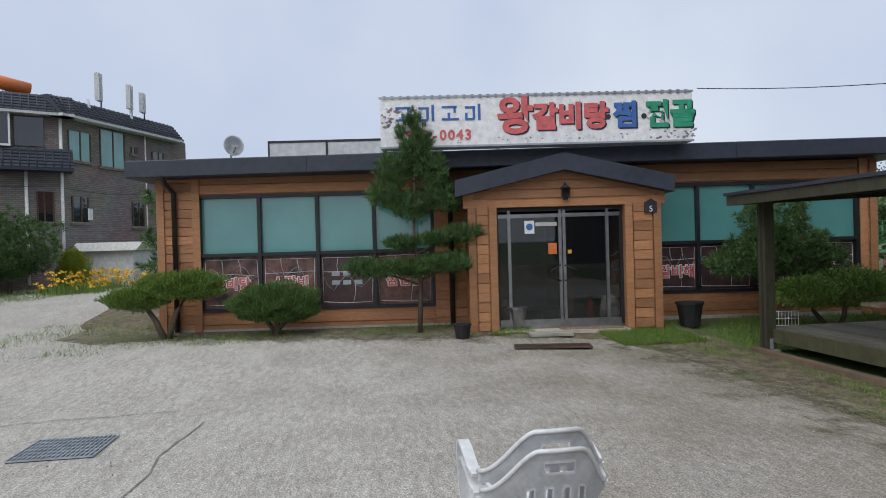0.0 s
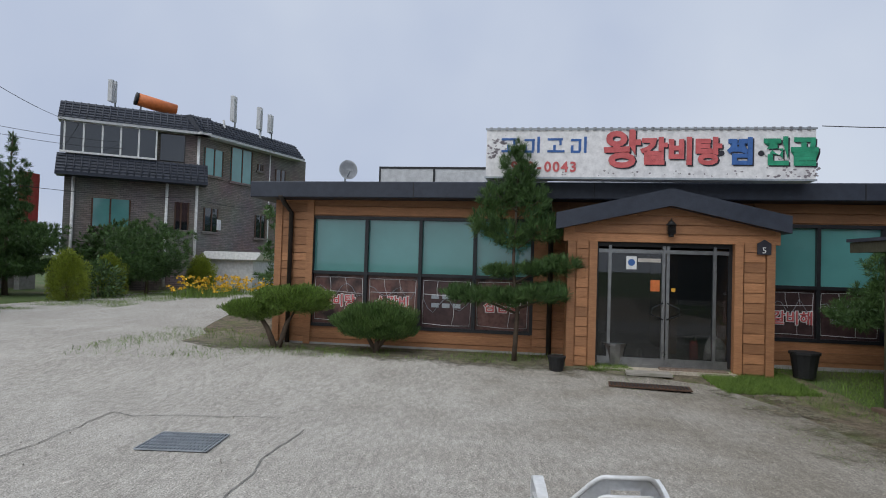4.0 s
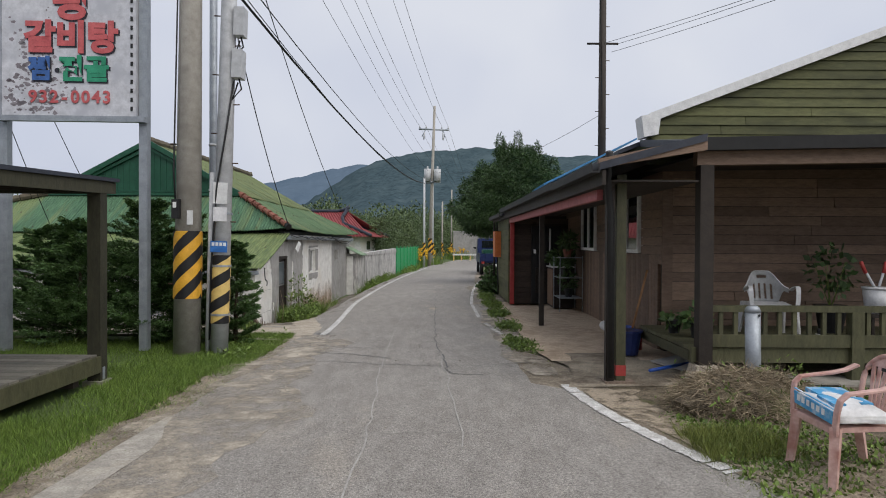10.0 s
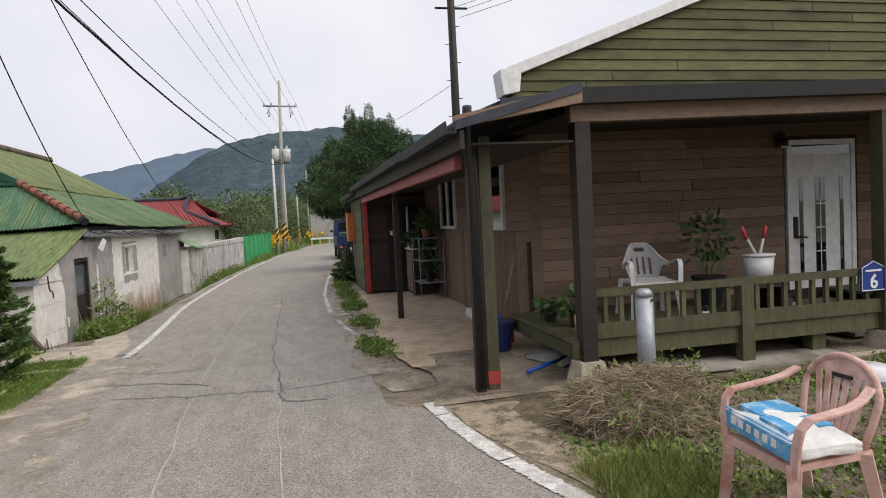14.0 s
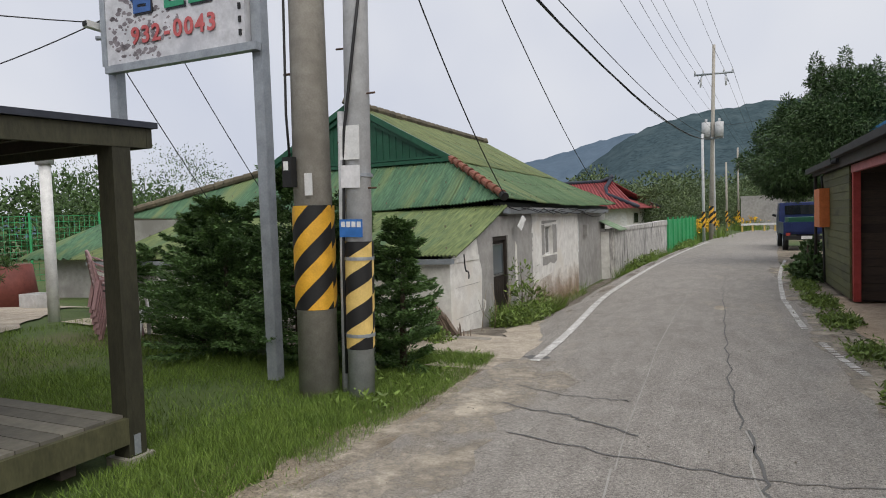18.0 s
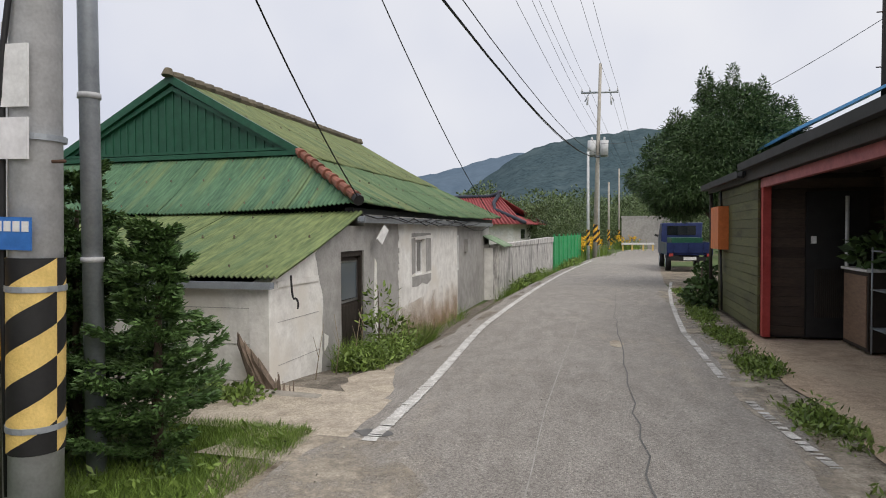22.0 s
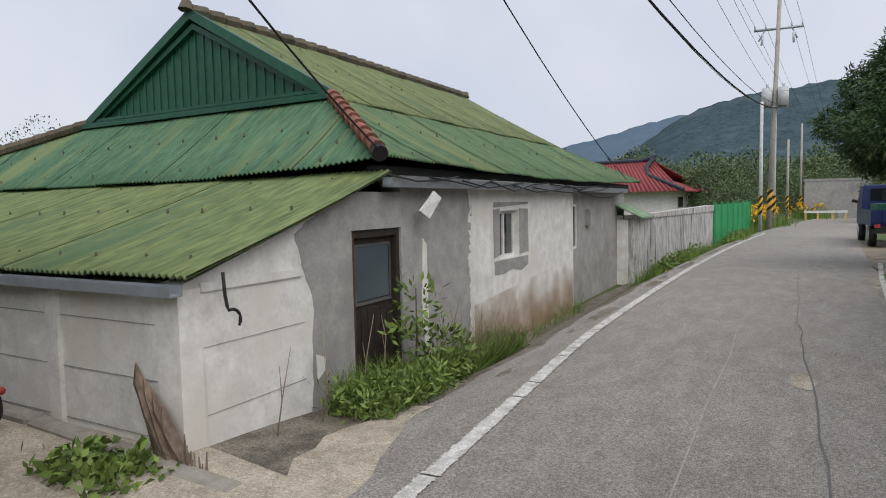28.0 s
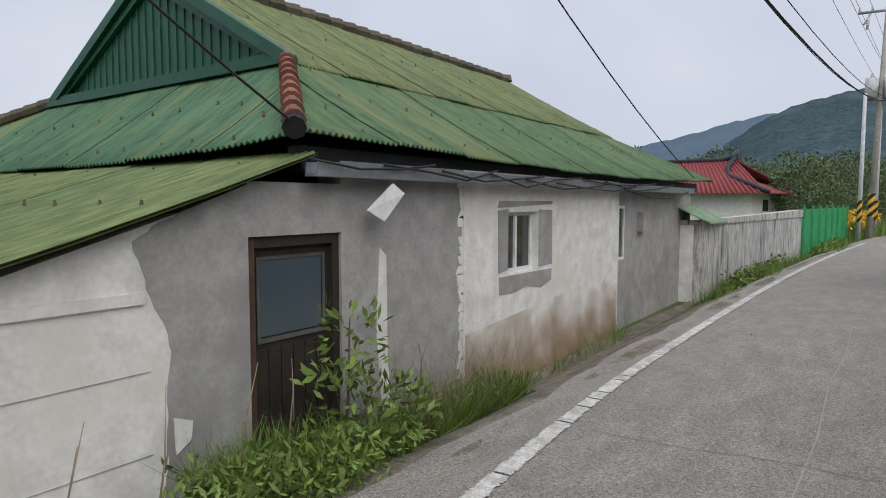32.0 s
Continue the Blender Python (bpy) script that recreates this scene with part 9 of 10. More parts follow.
tagged(crown("foliage", [((0, 0, 1.15), (.3, .4, .22))], 300, .16, .04, "leaf_tree", t, .8, .3, .1), "trailing leaves", kind="stuff")
# metal roof strip on the shed behind
bm = bmesh.new()
prism(bm, [(6.9, 21.0, 3.55), (10.0, 21.0, 5.1), (10.0, 21.0, 5.16), (6.9, 21.0, 3.62)], (0, 5, 0))
solid("roof_strip", bm, "bluesheet", "blue sheet roof of a shed behind the house", "roof")
bm = bmesh.new()
box(bm, 7.2, 21.5, -.2, 10, 26, 3.6)
solid("shed_wall", bm, "plaster_grey", "plain grey wall of the shed behind the house", "wall")
k = thing("porch_kerb", pose(8.4, 6.86, 0), "low concrete kerb along the porch", "kerb")
bm = bmesh.new()
box(bm, -1.55, -.06, -.05, 1.4, .06, .09)
part("kerb", bm, "apron", k, bevel=.012)
t = thing("water_barrel", pose(-10.9, 12.5, 0), "large upturned rusty red barrel on the paved yard", "barrel")
bar("body", [(0, 0, 0), (0, 0, .95)], .62, "redbarrel", t, seg=24, r1=.5)
bar("rim", [(0, 0, 0), (0, 0, .05)], .65, "redbarrel", t, seg=24)
t = thing("planter_box", pose(-9.7, 12.4, 0), "white plastic box beside the red barrel", "box")
for d in ((-.3, -.2, 0, .3, .2, .04), (-.3, -.2, .04, -.27, .2, .36), (.27, -.2, .04, .3, .2, .36), (-.27, -.2, .04, .27, -.17, .36), (-.27, .17, .04, .27, .2, .36)):
    bx("side", d, "chairwhite", t)
fe = thing("mesh_fence", pose(-17.5, 16, 0, 0, 0, 62), "green wire mesh fence behind the paved yard", "fence")
for k in range(4):
    bx("post", (k * 2 - 3.03, -.03, 0, k * 2 - 2.97, .03, 2.3), "fencegreen", fe)
for k in range(40):
    bar("wire", [(-3 + k * .15, 0, .1), (-3 + k * .15, 0, 2.2)], .006, "fencegreen", fe, seg=4)
for k in range(12):
    bar("wire", [(-3, 0, .1 + k * .19), (3, 0, .1 + k * .19)], .008, "fencegreen", fe, seg=4)
wb = thing("wire_basket", pose(-5.05, 4.55, .08, 0, 0, 80), "white wire basket standing on the grass", "basket")
for k in range(9):
    bar("wire", [(-.2 + k * .05, 0, 0), (-.2 + k * .05, 0, .32)], .005, "white", wb, seg=4)
for z in (0, .1, .21, .32):
    bar("wire", [(-.2, 0, z), (.2, 0, z)], .006, "white", wb, seg=4)
for x in (-.2, .2):
    bar("foot", [(x, 0, .02), (x, .2, 0)], .006, "white", wb, seg=4)


# ---- poles and wires ----
def far_pole(m, label, h=11.2):
    p = thing("utility_pole", m, label, "utility pole")
    bar("shaft", [(0, 0, -.2), (0, 0, h)], .13, "conc_post", p, seg=12, r1=.085)
    bar("crossarm", [(-1.05, 0, 9.55), (1.05, 0, 9.55)], .06, "galv", p)
    for x in (-1.0, -.55, .0, .55, 1.0):
        bar("insulator", [(x, 0, 9.58), (x, 0, 9.78)], .04, "conc_pale", p)
    for x in (-.85, .85):
        bar("brace", [(x * .7, 0, 9.5), (x * .95, -.2, 9.0)], .035, "galv", p)
        bar("fuse", [(x * .75, -.15, 9.3), (x * .8, -.2, 8.8)], .05, "conc_pale", p)
    for x in (-.35, .35):
        bar("transformer", [(x, -.15, 5.9), (x, -.15, 6.75)], .24, "conc_pale", p, seg=14)
        bar("bushing", [(x, -.15, 6.75), (x, -.15, 6.95)], .06, "conc_pale", p)
    bar("bracket", [(-.6, -.1, 5.85), (.6, -.1, 5.85)], .05, "galv", p)
    stripes("guard", p, 0, 0, .137, .9, 1.9, False, 2.5)
    return p


far_pole(pose(2.44, 44, 0, 0, 1.6, 0), "concrete utility pole with crossarm and transformers by the road")
for x, y, h, mname, lab in ((2.62, 45.2, 6.8, "conc_pale", "pale telephone pole beside the far utility pole"), (3.24, 58, 5.4, "conc_post", "distant utility pole at the road bend"), (4.16, 66, 7.2, "conc_post", "distant utility pole with striped guard"), (2.1, 42.8, 6.0, "conc_pale", "slim pale pole by the green fence")):
    t = thing("utility_pole", pose(x, y, 0), lab, "utility pole")
    bar("shaft", [(0, 0, -.2), (0, 0, h)], .09, mname, t, seg=10, r1=.07)
    stripes("guard", t, 0, 0, .096, .7, 1.6, False, 2.5)
t = thing("utility_pole", pose(9.14, 22.3, 0), "dark slender utility pole behind the timber house", "utility pole")
bar("shaft", [(0, 0, -.1), (0, 0, 11)], .16, "post_dark", t, seg=12, r1=.12)
for k in range(9):
    bar("step_bolt", [(-.25 if k % 2 else .25, 0, 4.5 + k * .6), (0, 0, 4.5 + k * .6)], .014, "rust", t)
bar("crossarm", [(-.55, 0, 8.7), (.55, 0, 8.7)], .04, "post_dark", t)
t = thing("utility_pole", pose(-11.1, -15.88, 0, 0, .6, 0), "grey wooden utility pole among the golden shrubs", "utility pole")
bar("shaft", [(0, 0, -.1), (0, 0, 7.68)], .16, "conc_post", t, seg=12, r1=.12)
for s in (-1, 1):
    bar("insulator", [(0, 0, 7.4), (s * .25, .05, 7.45)], .03, "conc_pale", t)
t = thing("lamp_post", pose(-6.9, 10.9, 0), "white post beside the outbuildings", "post")
bar("post", [(0, 0, -.1), (0, 0, 2.75)], .09, "white", t, seg=14)
bar("lamp_head", [(0, 0, 2.75), (0, 0, 3.0)], .14, "conc_pale", t, seg=14)


def wire(a, b, sag=.4, r=.008, label="thin black overhead cable"):
    pts = []
    for k in range(13):
        t = k / 12
        p = Vector(a).lerp(Vector(b), t)
        p.z -= sag * 4 * t * (1 - t)
        pts.append(p)
    w = thing("overhead_cable", Matrix.Translation(pts[0]), label, "cable")
    bm = bmesh.new()
    tube(bm, [p - pts[0] for p in pts], r * .72, 5)
    part("cable", bm, "wire", w)


PA, PB, FP = (-.0, 8.97), (.55, 9.0), (2.71, 44)
for z0, z1, sag, r in ((5.25, 5.8, .9, .03), (5.35, 5.9, 1.05, .011), (5.6, 6.0, .8, .014), (7.4, 6.2, .5, .008), (8.2, 7.2, .6, .008)):
    wire((PB[0], PB[1], z0), (FP[0], FP[1], z1), sag, r, "thick bundled overhead cable" if r > .025 else "thin black overhead cable")
for dx in (-1.0, -.55, .55, 1.0):
    wire((FP[0] + dx, FP[1], 9.78), (dx * .8 + .3, 8.9, 11.5), .7, .011)
    wire((FP[0] + dx, FP[1], 9.78), (FP[0] + dx + 5, 110, 9.5), .8, .011)
for dx, z in ((0, 8.7), (.3, 8.4), (.55, 8.7)):
    wire((9.14 + dx, 22.3, z), (19 + dx * 2, -2, 7.5 + dx), .5, .011)
wire((9.14, 22.3, 6.3), (2.0, -6, 9.0), .6, .014)
wire((9.1, 22.3, 6.2), (2.71, 44, 6.6), .8, .011)
wire((PB[0], PB[1], 5.2), (2.3, -14, 6.2), .5, .03, "thick bundled overhead cable")
wire((PB[0], PB[1], 5.5), (2.9, -14, 7.2), .5, .02)
wire((PB[0], PB[1], 6.4), (4.5, -14, 8.2), .4, .012)
for k in range(4):
    wire((-5.55, 7.6, 3.05 + .05 * k), (PA[0] - .15, PA[1], 7.3 + .45 * k), .12, .010)
wire((-5.78, 3.6, 4.03), (-2.95, 9.1, 3.95), .18, .010)
wire((-5.55, 7.6, 3.0), (-2.9, 9.1, 4.0), .12, .010)
wire((-2.95, 9.05, 5.3), (-2.5, 11.8, 1.3), .1, .009)
wire((-2.9, 9.05, 3.8), (-3.6, 11.8, 1.3), .05, .009)
wire((PB[0] - .1, PB[1], 5.3), (.12, 13.9, 1.98), .25, .012)
wire((PB[0], PB[1], 6.6), (.12, 23.4, 1.95), .5, .012)
wire((PA[0], PA[1], 8.6), (-9, 13, 9.5), .2, .010)
wire((-11.1, -15.88, 7.35), (-23.8, -19.2, 7.6), .35, .014)
for z, x in ((7.2, -13.6), (7.05, -14.2)):
    wire((-11.1, -15.88, z), (x, -21.2, 4.05), .05, .012)
wire((-10.2, -18.6, 5.9), (-24.6, -17.4, 7.0), .35, .012)
wire((-10.2, -18.6, 5.75), (-24.6, -17.4, 6.7), .4, .012)
wire((-9.7, -18.5, 4.1), (-25.6, -14.9, 4.6), .35, .014)
wire((-25.5, -14.5, 4.5), (-32, -11.5, 5.0), .3, .014)


# ---- truck ----
def truck():
    t = thing("pickup_truck", pose(6.1, 31.0, 0), "small blue flatbed truck parked at the roadside, seen from behind", "truck")
    bx("bed_floor", (-.8, 0, .62, .8, 2.6, .70), "truckblue", t)
    bx("tailgate", (-.8, -.04, .70, .8, 0, 1.08), "truckblue", t, bevel=.01)
    for x in (-.8, .76):
        bx("side_board", (x, 0, .70, x + .04, 2.6, 1.08), "truckblue", t)
    for x in (-.5, 0, .5):
        bx("tailgate_rib", (x - .03, -.06, .72, x + .03, -.04, 1.06), "truckblue", t)
    bm = bmesh.new()
    prism(bm, [(-.78, 2.7, .55), (-.78, 2.7, 1.35), (-.74, 2.75, 1.85), (-.74, 3.8, 1.85), (-.78, 4.3, 1.2), (-.78, 4.3, .55)], (1.56, 0, 0))
    part("cab", bm, "truckblue", t, bevel=.03)
    bx("rear_window", (-.55, 2.68, 1.35, .55, 2.72, 1.72), "darkglass", t)
    bx("bumper", (-.75, -.12, .42, .75, -.04, .56), "black", t)
    bx("plate", (-.22, -.13, .44, .22, -.122, .56), "white", t)
    for x in (-.72, .58):
        bx("tail_light", (x, -.125, .58, x + .14, -.05, .68), "redpaint", t)
    bx("chassis", (-.35, .1, .4, .35, 4, .6), "black", t)
    for x in (-.78, .6):
        for y in (.7, 3.6):
            w = bar("tyre", [(x, y, .31), (x + .18, y, .31)], .31, "black", t, seg=18)
            bar("rim", [(x - .005, y, .31), (x + .185, y, .31)], .17, "galv", w, seg=14)
    bar("mirror", [(-.8, 4.0, 1.3), (-.95, 4.0, 1.35)], .05, "black", t)
    bx("load", (-.6, .4, .7, .5, 2.2, 1.25), "greengable", t, "green tarpaulin-covered load")


truck()


# ---- bicycle ----
def bicycle():
    b = thing("bicycle", pose(-2.05, 11.6, .03, -9, 0, 187) @ Matrix.Scale(.8, 4), "silver folding bicycle with a black saddle leaning on the wall", "bicycle")
    for x, n in ((-.48, "back"), (.48, "front")):
        bm = bmesh.new()
        ring = [(x + .235 * math.cos(a), 0, .25 + .235 * math.sin(a)) for a in [2 * math.pi * k / 24 for k in range(25)]]
        tube(bm, ring, .022, 6)
        w = part("wheel", bm, "black", b, smooth=True)
        bar("hub", [(x, -.05, .25), (x, .05, .25)], .025, "steel", w)
        for k in range(12):
            a = 2 * math.pi * k / 12
            bar("spoke", [(x, 0, .25), (x + .225 * math.cos(a), 0, .25 + .225 * math.sin(a))], .003, "steel", w, seg=4)
        bm = bmesh.new()
        tube(bm, [(x + .275 * math.cos(a), 0, .25 + .275 * math.sin(a)) for a in [math.pi * (.1 + .75 * k / 10) for k in range(11)]], .024, 6)
        part("mudguard", bm, "steel", b, smooth=True)
    bar("main_tube", [(-.15, 0, .36), (.15, 0, .42), (.40, 0, .55)], .032, "galv", b)
    bar("seat_tube", [(-.12, 0, .28), (-.2, 0, .75)], .022, "steel", b)
    bar("chain_stay", [(-.12, .03, .3), (-.48, .05, .25)], .014, "galv", b)
    bar("seat_stay", [(-.18, .02, .55), (-.48, .05, .25)], .014, "galv", b)
    bar("fork", [(.41, 0, .62), (.48, .05, .25)], .018, "galv", b)
    bar("stem", [(.42, 0, .5), (.36, 0, 1.0)], .02, "black", b)
    bm = bmesh.new()
    tube(bm, [(.34, -.27, 1.05), (.36, -.1, .98), (.36, .1, .98), (.34, .27, 1.05)], .015, 6)
    part("handlebar", bm, "rust", b)
    for s in (-1, 1):
        bar("grip", [(.34, s * .2, 1.03), (.33, s * .3, 1.06)], .022, "black", b)
    bm = bmesh.new()
    prism(bm, [(-.32, -.08, .78), (-.32, .08, .78), (-.06, .025, .76), (-.06, -.025, .76)], (0, 0, .05))
    part("saddle", bm, "black", b, bevel=.012)
    bar("crank", [(-.12, -.08, .18), (-.12, .08, .38)], .012, "steel", b)
    bx("pedal", (-.16, -.14, .15, -.08, -.08, .18), "orange", b)
    bar("reflector", [(-.76, 0, .35), (-.78, 0, .35)], .035, "redpaint", b)
    bar("kickstand", [(-.3, .03, .25), (-.42, .16, -.03)], .01, "black", b)
    for s in (-1, 1):
        bar("brake_cable", [(.34, s * .2, 1.04), (.45, s * .1, .9), (.43, 0, .6)], .005, "wire", b, seg=4)


bicycle()
t = thing("push_hoe", pose(-3.1, 11.72, .03, -8, 0, 0), "black long-handled tool leaning on the white wall", "tool")
bar("shaft", [(0, 0, 0), (0, .05, 1.35)], .022, "black", t)
bar("grip", [(-.12, .05, 1.38), (0, .05, 1.33), (.12, .05, 1.38)], .02, "black", t)
bx("head", (-.18, -.08, 0, .12, .1, .16), "orange", t)
# rotten corner post flaring into a splintered stump on the kerb
t = thing("rotten_post", pose(0, 11.84, 0), "rotten brown timber post with a splintered stump at the wall corner", "timber")
q7 = random.Random(7)
for k in range(5):
    # a fan of split lengths, wide at the foot and running out in ragged points
    bm = bmesh.new()
    rows = []
    for i in range(9):
        z = -.12 + .08 * i
        lo, hi = -.13 - .33 * max(0, z) - .02, .14 - .75 * max(0, z) + .06 * max(0, -z)
        hi = max(hi, lo + .03)
        x0, x1 = lo + (hi - lo) * k / 5, lo + (hi - lo) * (k + .96) / 5
        if z > .52 - .09 * abs(k - .5):
            break
        y = .012 * math.sin(k * 2.1 + i * .5)
        rows.append([bm.verts.new((x, yy + y, z + q7.uniform(-.01, .02))) for x, yy in ((x0, .05), (x1, .05), (x1, -.03), (x0, -.02))])
    tip = bm.verts.new(((x0 + x1) / 2, .01, z + .05))
    for r0, r1 in zip(rows, rows[1:]):
        for i in range(4):
            bm.faces.new((r0[i], r0[(i + 1) % 4], r1[(i + 1) % 4], r1[i]))
    for i in range(4):
        bm.faces.new((rows[-1][i], rows[-1][(i + 1) % 4], tip))
    bmesh.ops.recalc_face_normals(bm, faces=bm.faces[:])
    part("split_length", bm, "rotwood", t)
for k in range(11):
    x = .06 + k * .024
    bar("splinter", [(x, -.02, -.2), (x + q7.uniform(-.03, .01), q7.uniform(-.03, .02), .02 + .13 * math.sin(k * .4) ** 2 + q7.uniform(0, .06))], .018, "rotwood", t, seg=5, r1=.004)


# ---- hills and far woods ----
def hill(name, r0, r1, prof, a0, a1, material, label):
    """A wooded ridge: prof(azimuth in degrees) is the rise of its skyline."""
    v, f = [], []
    na, nr = 220, 14
    for j in range(nr + 1):
        t = j / nr
        r = r0 + (r1 - r0) * t
        for i in range(na + 1):
            az = a0 + (a1 - a0) * i / na
            rr = radians(az)
            h = prof(az) * r1 * (t ** 1.4)
            h += r1 * .004 * (noise.noise(Vector((az * .9, t * 9, 3))) + .6 * noise.noise(Vector((az * 4, t * 30, 7)))) * (.3 + t)
            v.append((3 + r * math.sin(rr), r * math.cos(rr), h - 2))
    for j in range(nr):
        for i in range(na):
            a = j * (na + 1) + i
            f.append((a, a + 1, a + na + 2, a + na + 1))
    ob = new(name, np_mesh(name, v, f, material))
    for q in ob.data.polygons:
        q.use_smooth = True
    tagged(ob, label, "hill", kind="structure")


def bump(x, c, w):
    return math.exp(-((x - c) / w) ** 2)


RIDGE = ((-60, .03), (-40, .05), (-19, .085), (-15.5, .10), (-12.4, .113), (-8, .132), (-5.2, .133), (-1.5, .142), (3.6, .149), (7.2, .140), (10.2, .131), (13, .134), (20, .12), (35, .09), (60, .05))


def ridge(a):
    return float(np.interp(a, [p[0] for p in RIDGE], [p[1] for p in RIDGE]))


hill("backdrop", 160, 420, lambda a: ridge(a) * smooth(-22, -3.5, a) + .012, -40, 60, "hill", "wooded hill beyond the village, its blue-green haze put into the colour")
hill("backdrop", 500, 900, lambda a: ridge(a) - .004 - .05 * smooth(-6, 2, a) + .045 * smooth(6, 13, a), -60, 60, "hill_far", "distant ridge coloured pale blue for haze")


def woods(n, pts, material, label, ln, wd):
    vs, fs, base = [], [], 0
    for x, y, r, h in pts:
        p, d = cloud_points(n, (x, y, h * .5), (r, r, h * .5), .5)
        v, f = leaves(p, ln, wd, d + np.array((0, 0, .2)), .1, .7)
        vs.append(v)
        fs.append(f + base)
        base += len(v)
    stuff("far_woods", np.concatenate(vs), np.concatenate(fs), material, label, "trees")


t = thing("retaining_wall", pose(6.6, 61, 0), "grey concrete retaining wall at the road bend", "wall")
bx("wall", (-2.3, 0, -.2, 2.6, .3, 2.6), "plaster_grey", t)
bx("coping", (-2.35, -.04, 2.603, 2.65, .34, 2.75), "plaster_grey", t)
t = thing("guard_rail", pose(5.4, 56.5, .1), "low white and yellow guard rail at the road bend", "rail")
bx("rail", (-1.2, -.04, .35, 1.2, .04, .5), "white", t)
for x in (-1.1, -.4, .4, 1.1):
    bx("post", (x - .06, .045, -.15, x + .06, .14, .5), "yellow_pale", t)
q = np.random.default_rng(2)
woods(5200, [(x, y, r, h) for x, y, r, h in ((-2, 62, 2.2, 4.5), (1.5, 70, 2.6, 5.2), (-6, 74, 3, 5), (9, 52, 2, 5), (11, 60, 3, 7), (6.5, 80, 3, 4.5), (13, 72, 4, 7), (1, 84, 4, 5), (18, 66, 4, 8), (10.5, 44, 2.2, 5.5), (-12, 80, 4, 5), (3.2, 78, 2, 4))], "leaf_woods", "leafy trees along the far end of the road", .2, .05)
woods(1800, [(q.uniform(-40, 70), q.uniform(95, 150), q.uniform(4, 7), q.uniform(6, 10)) for _ in range(60)], "leaf_woods", "belt of trees at the foot of the hill", .5, .14)
woods(1600, [(-55 + q.uniform(-12, 12), q.uniform(5, 70), q.uniform(3.5, 6), q.uniform(4.5, 7)) for _ in range(36)], "leaf_tree", "dark tree belt behind the farmhouses", .45, .13)
woods(5000, [(-24, 30, 3, 6), (-27, 26, 3, 5.5), (-19, 33, 2.5, 5), (-14, 34, 2.5, 5)], "leaf_tree", "bushes behind the outbuildings", .13, .03)
for x, y, mname in ((1.9, 47, "petal"), (4.9, 62, "petal")):
    p = np.stack([x + q.normal(size=160) * .5, y + q.normal(size=160) * 1.5, q.uniform(.3, 1.1, 160)], 1)
    v, f = leaves(np.repeat(p, 5, 0), .14, .06, np.array((0, 0, .4)), 0, .9)
    stuff("flowers", v, f, mname, "yellow flowers at the roadside", "flowers")
    v, f = blades(lambda k: (x + q.normal(size=k) * .6, y + q.normal(size=k) * 1.6), 1500, .3, 1.0, .02, .2)
    stuff("flower_stems", v, f, "grass", "green stems under the roadside flowers", "grass")


# ---- grass, weeds and straw ----
def scatter(boxes, holes=(), thr=-.7):
    """A sampler of x, y over rectangles (x0, y0, x1, y1, weight) without the holes."""
    def area(n):
        w = np.array([b[4] for b in boxes], float)
        pick = rng.choice(len(boxes), n * 2, p=w / w.sum())
        b = np.array([c[:4] for c in boxes])[pick]
        x = b[:, 0] + (b[:, 2] - b[:, 0]) * rng.random(n * 2)
        y = b[:, 1] + (b[:, 3] - b[:, 1]) * rng.random(n * 2)
        clump = np.sin(x * 2.3 + 1.3 * np.sin(y * 1.7)) + np.sin(y * 2.9 + x) + rng.normal(size=n * 2) * .9
        ok = clump > thr
        for a, c, d, e in holes:
            ok &= ~((x > a) & (x < d) & (y > c) & (y < e))
        x, y = x[ok], y[ok]
        return np.resize(x, n), np.resize(y, n)
    return area


deck = (-4.1, 3.6, -.3, 6.9)
v, f = blades(scatter([(-6.4, 2.6, -3.7, 11.8, 4), (-3.7, 2.9, .0, 3.55, .3), (-3.7, 7.1, .0, 10.2, 4), (-.3, 3.2, .75, 8.4, 4), (0, 7.5, 1.05, 10.6, 3), (-1.6, 10.35, 1.0, 10.85, 2.6), (-6.3, 1.75, -4.7, 3.1, 4), (-6.2, .1, -5.75, .75, .5), (-.2, 2.3, .6, 3.6, .3)], (deck,)), 165000, .03, .105, .0036, .5)
stuff("grass", v, f, "grass", "fresh green grass round the pavilion", "grass")
v, f = blades(scatter([(-7.0, -5.6, -6.0, .2, .5), (-9.5, -8.2, -5.6, -5.6, .4), (-13, -17.5, -10, -13.6, 1.5), (-27, -15.5, -14, -12, 3), (-9.5, -16.3, -4.5, -15.2, 1.5)]), 42000, .03, .13, .006, .6)
stuff("grass", v, f, "grass", "thin grass along the forecourt edge", "grass")
v, f = blades(scatter([(.02, 13.2, .5, 16.3, 5), (.02, 16.3, .25, 20, .25), (.3, 22.6, .8, 25.5, .8), (.75, 25.5, 1.25, 33, 1.2), (1.2, 33, 2.0, 46, 2)]), 8500, .08, .45, .005, .45)
stuff("grass", v, f, "grass", "tall weeds along the old house wall", "grass")
v, f = blades(scatter([(.1, 14.3, .5, 16.2, 4)]), 420, .35, .85, .0035, .4)
stuff("dry_grass", v, f, "straw", "tall dry grass stems by the old wall", "grass")
v, f = blades(scatter([(5.5, 3.6, 9, 6.6, 3), (9, 3.2, 17, 6.9, 4), (4.72, 8.2, 5.05, 20, .6), (5.9, 3.3, 9, 4.4, 1.2)], (), .9), 70000, .02, .075, .0042, .7)
stuff("grass", v, f, "grass_olive", "patchy weeds in the yard", "grass")
v, f = blades(scatter([(7.2, 3.5, 9.0, 4.6, 3), (5.6, 4.6, 6.3, 5.3, 1.2), (10.5, 3.6, 13, 5.0, 2)], (), 1.0), 16000, .06, .17, .0042, .5)
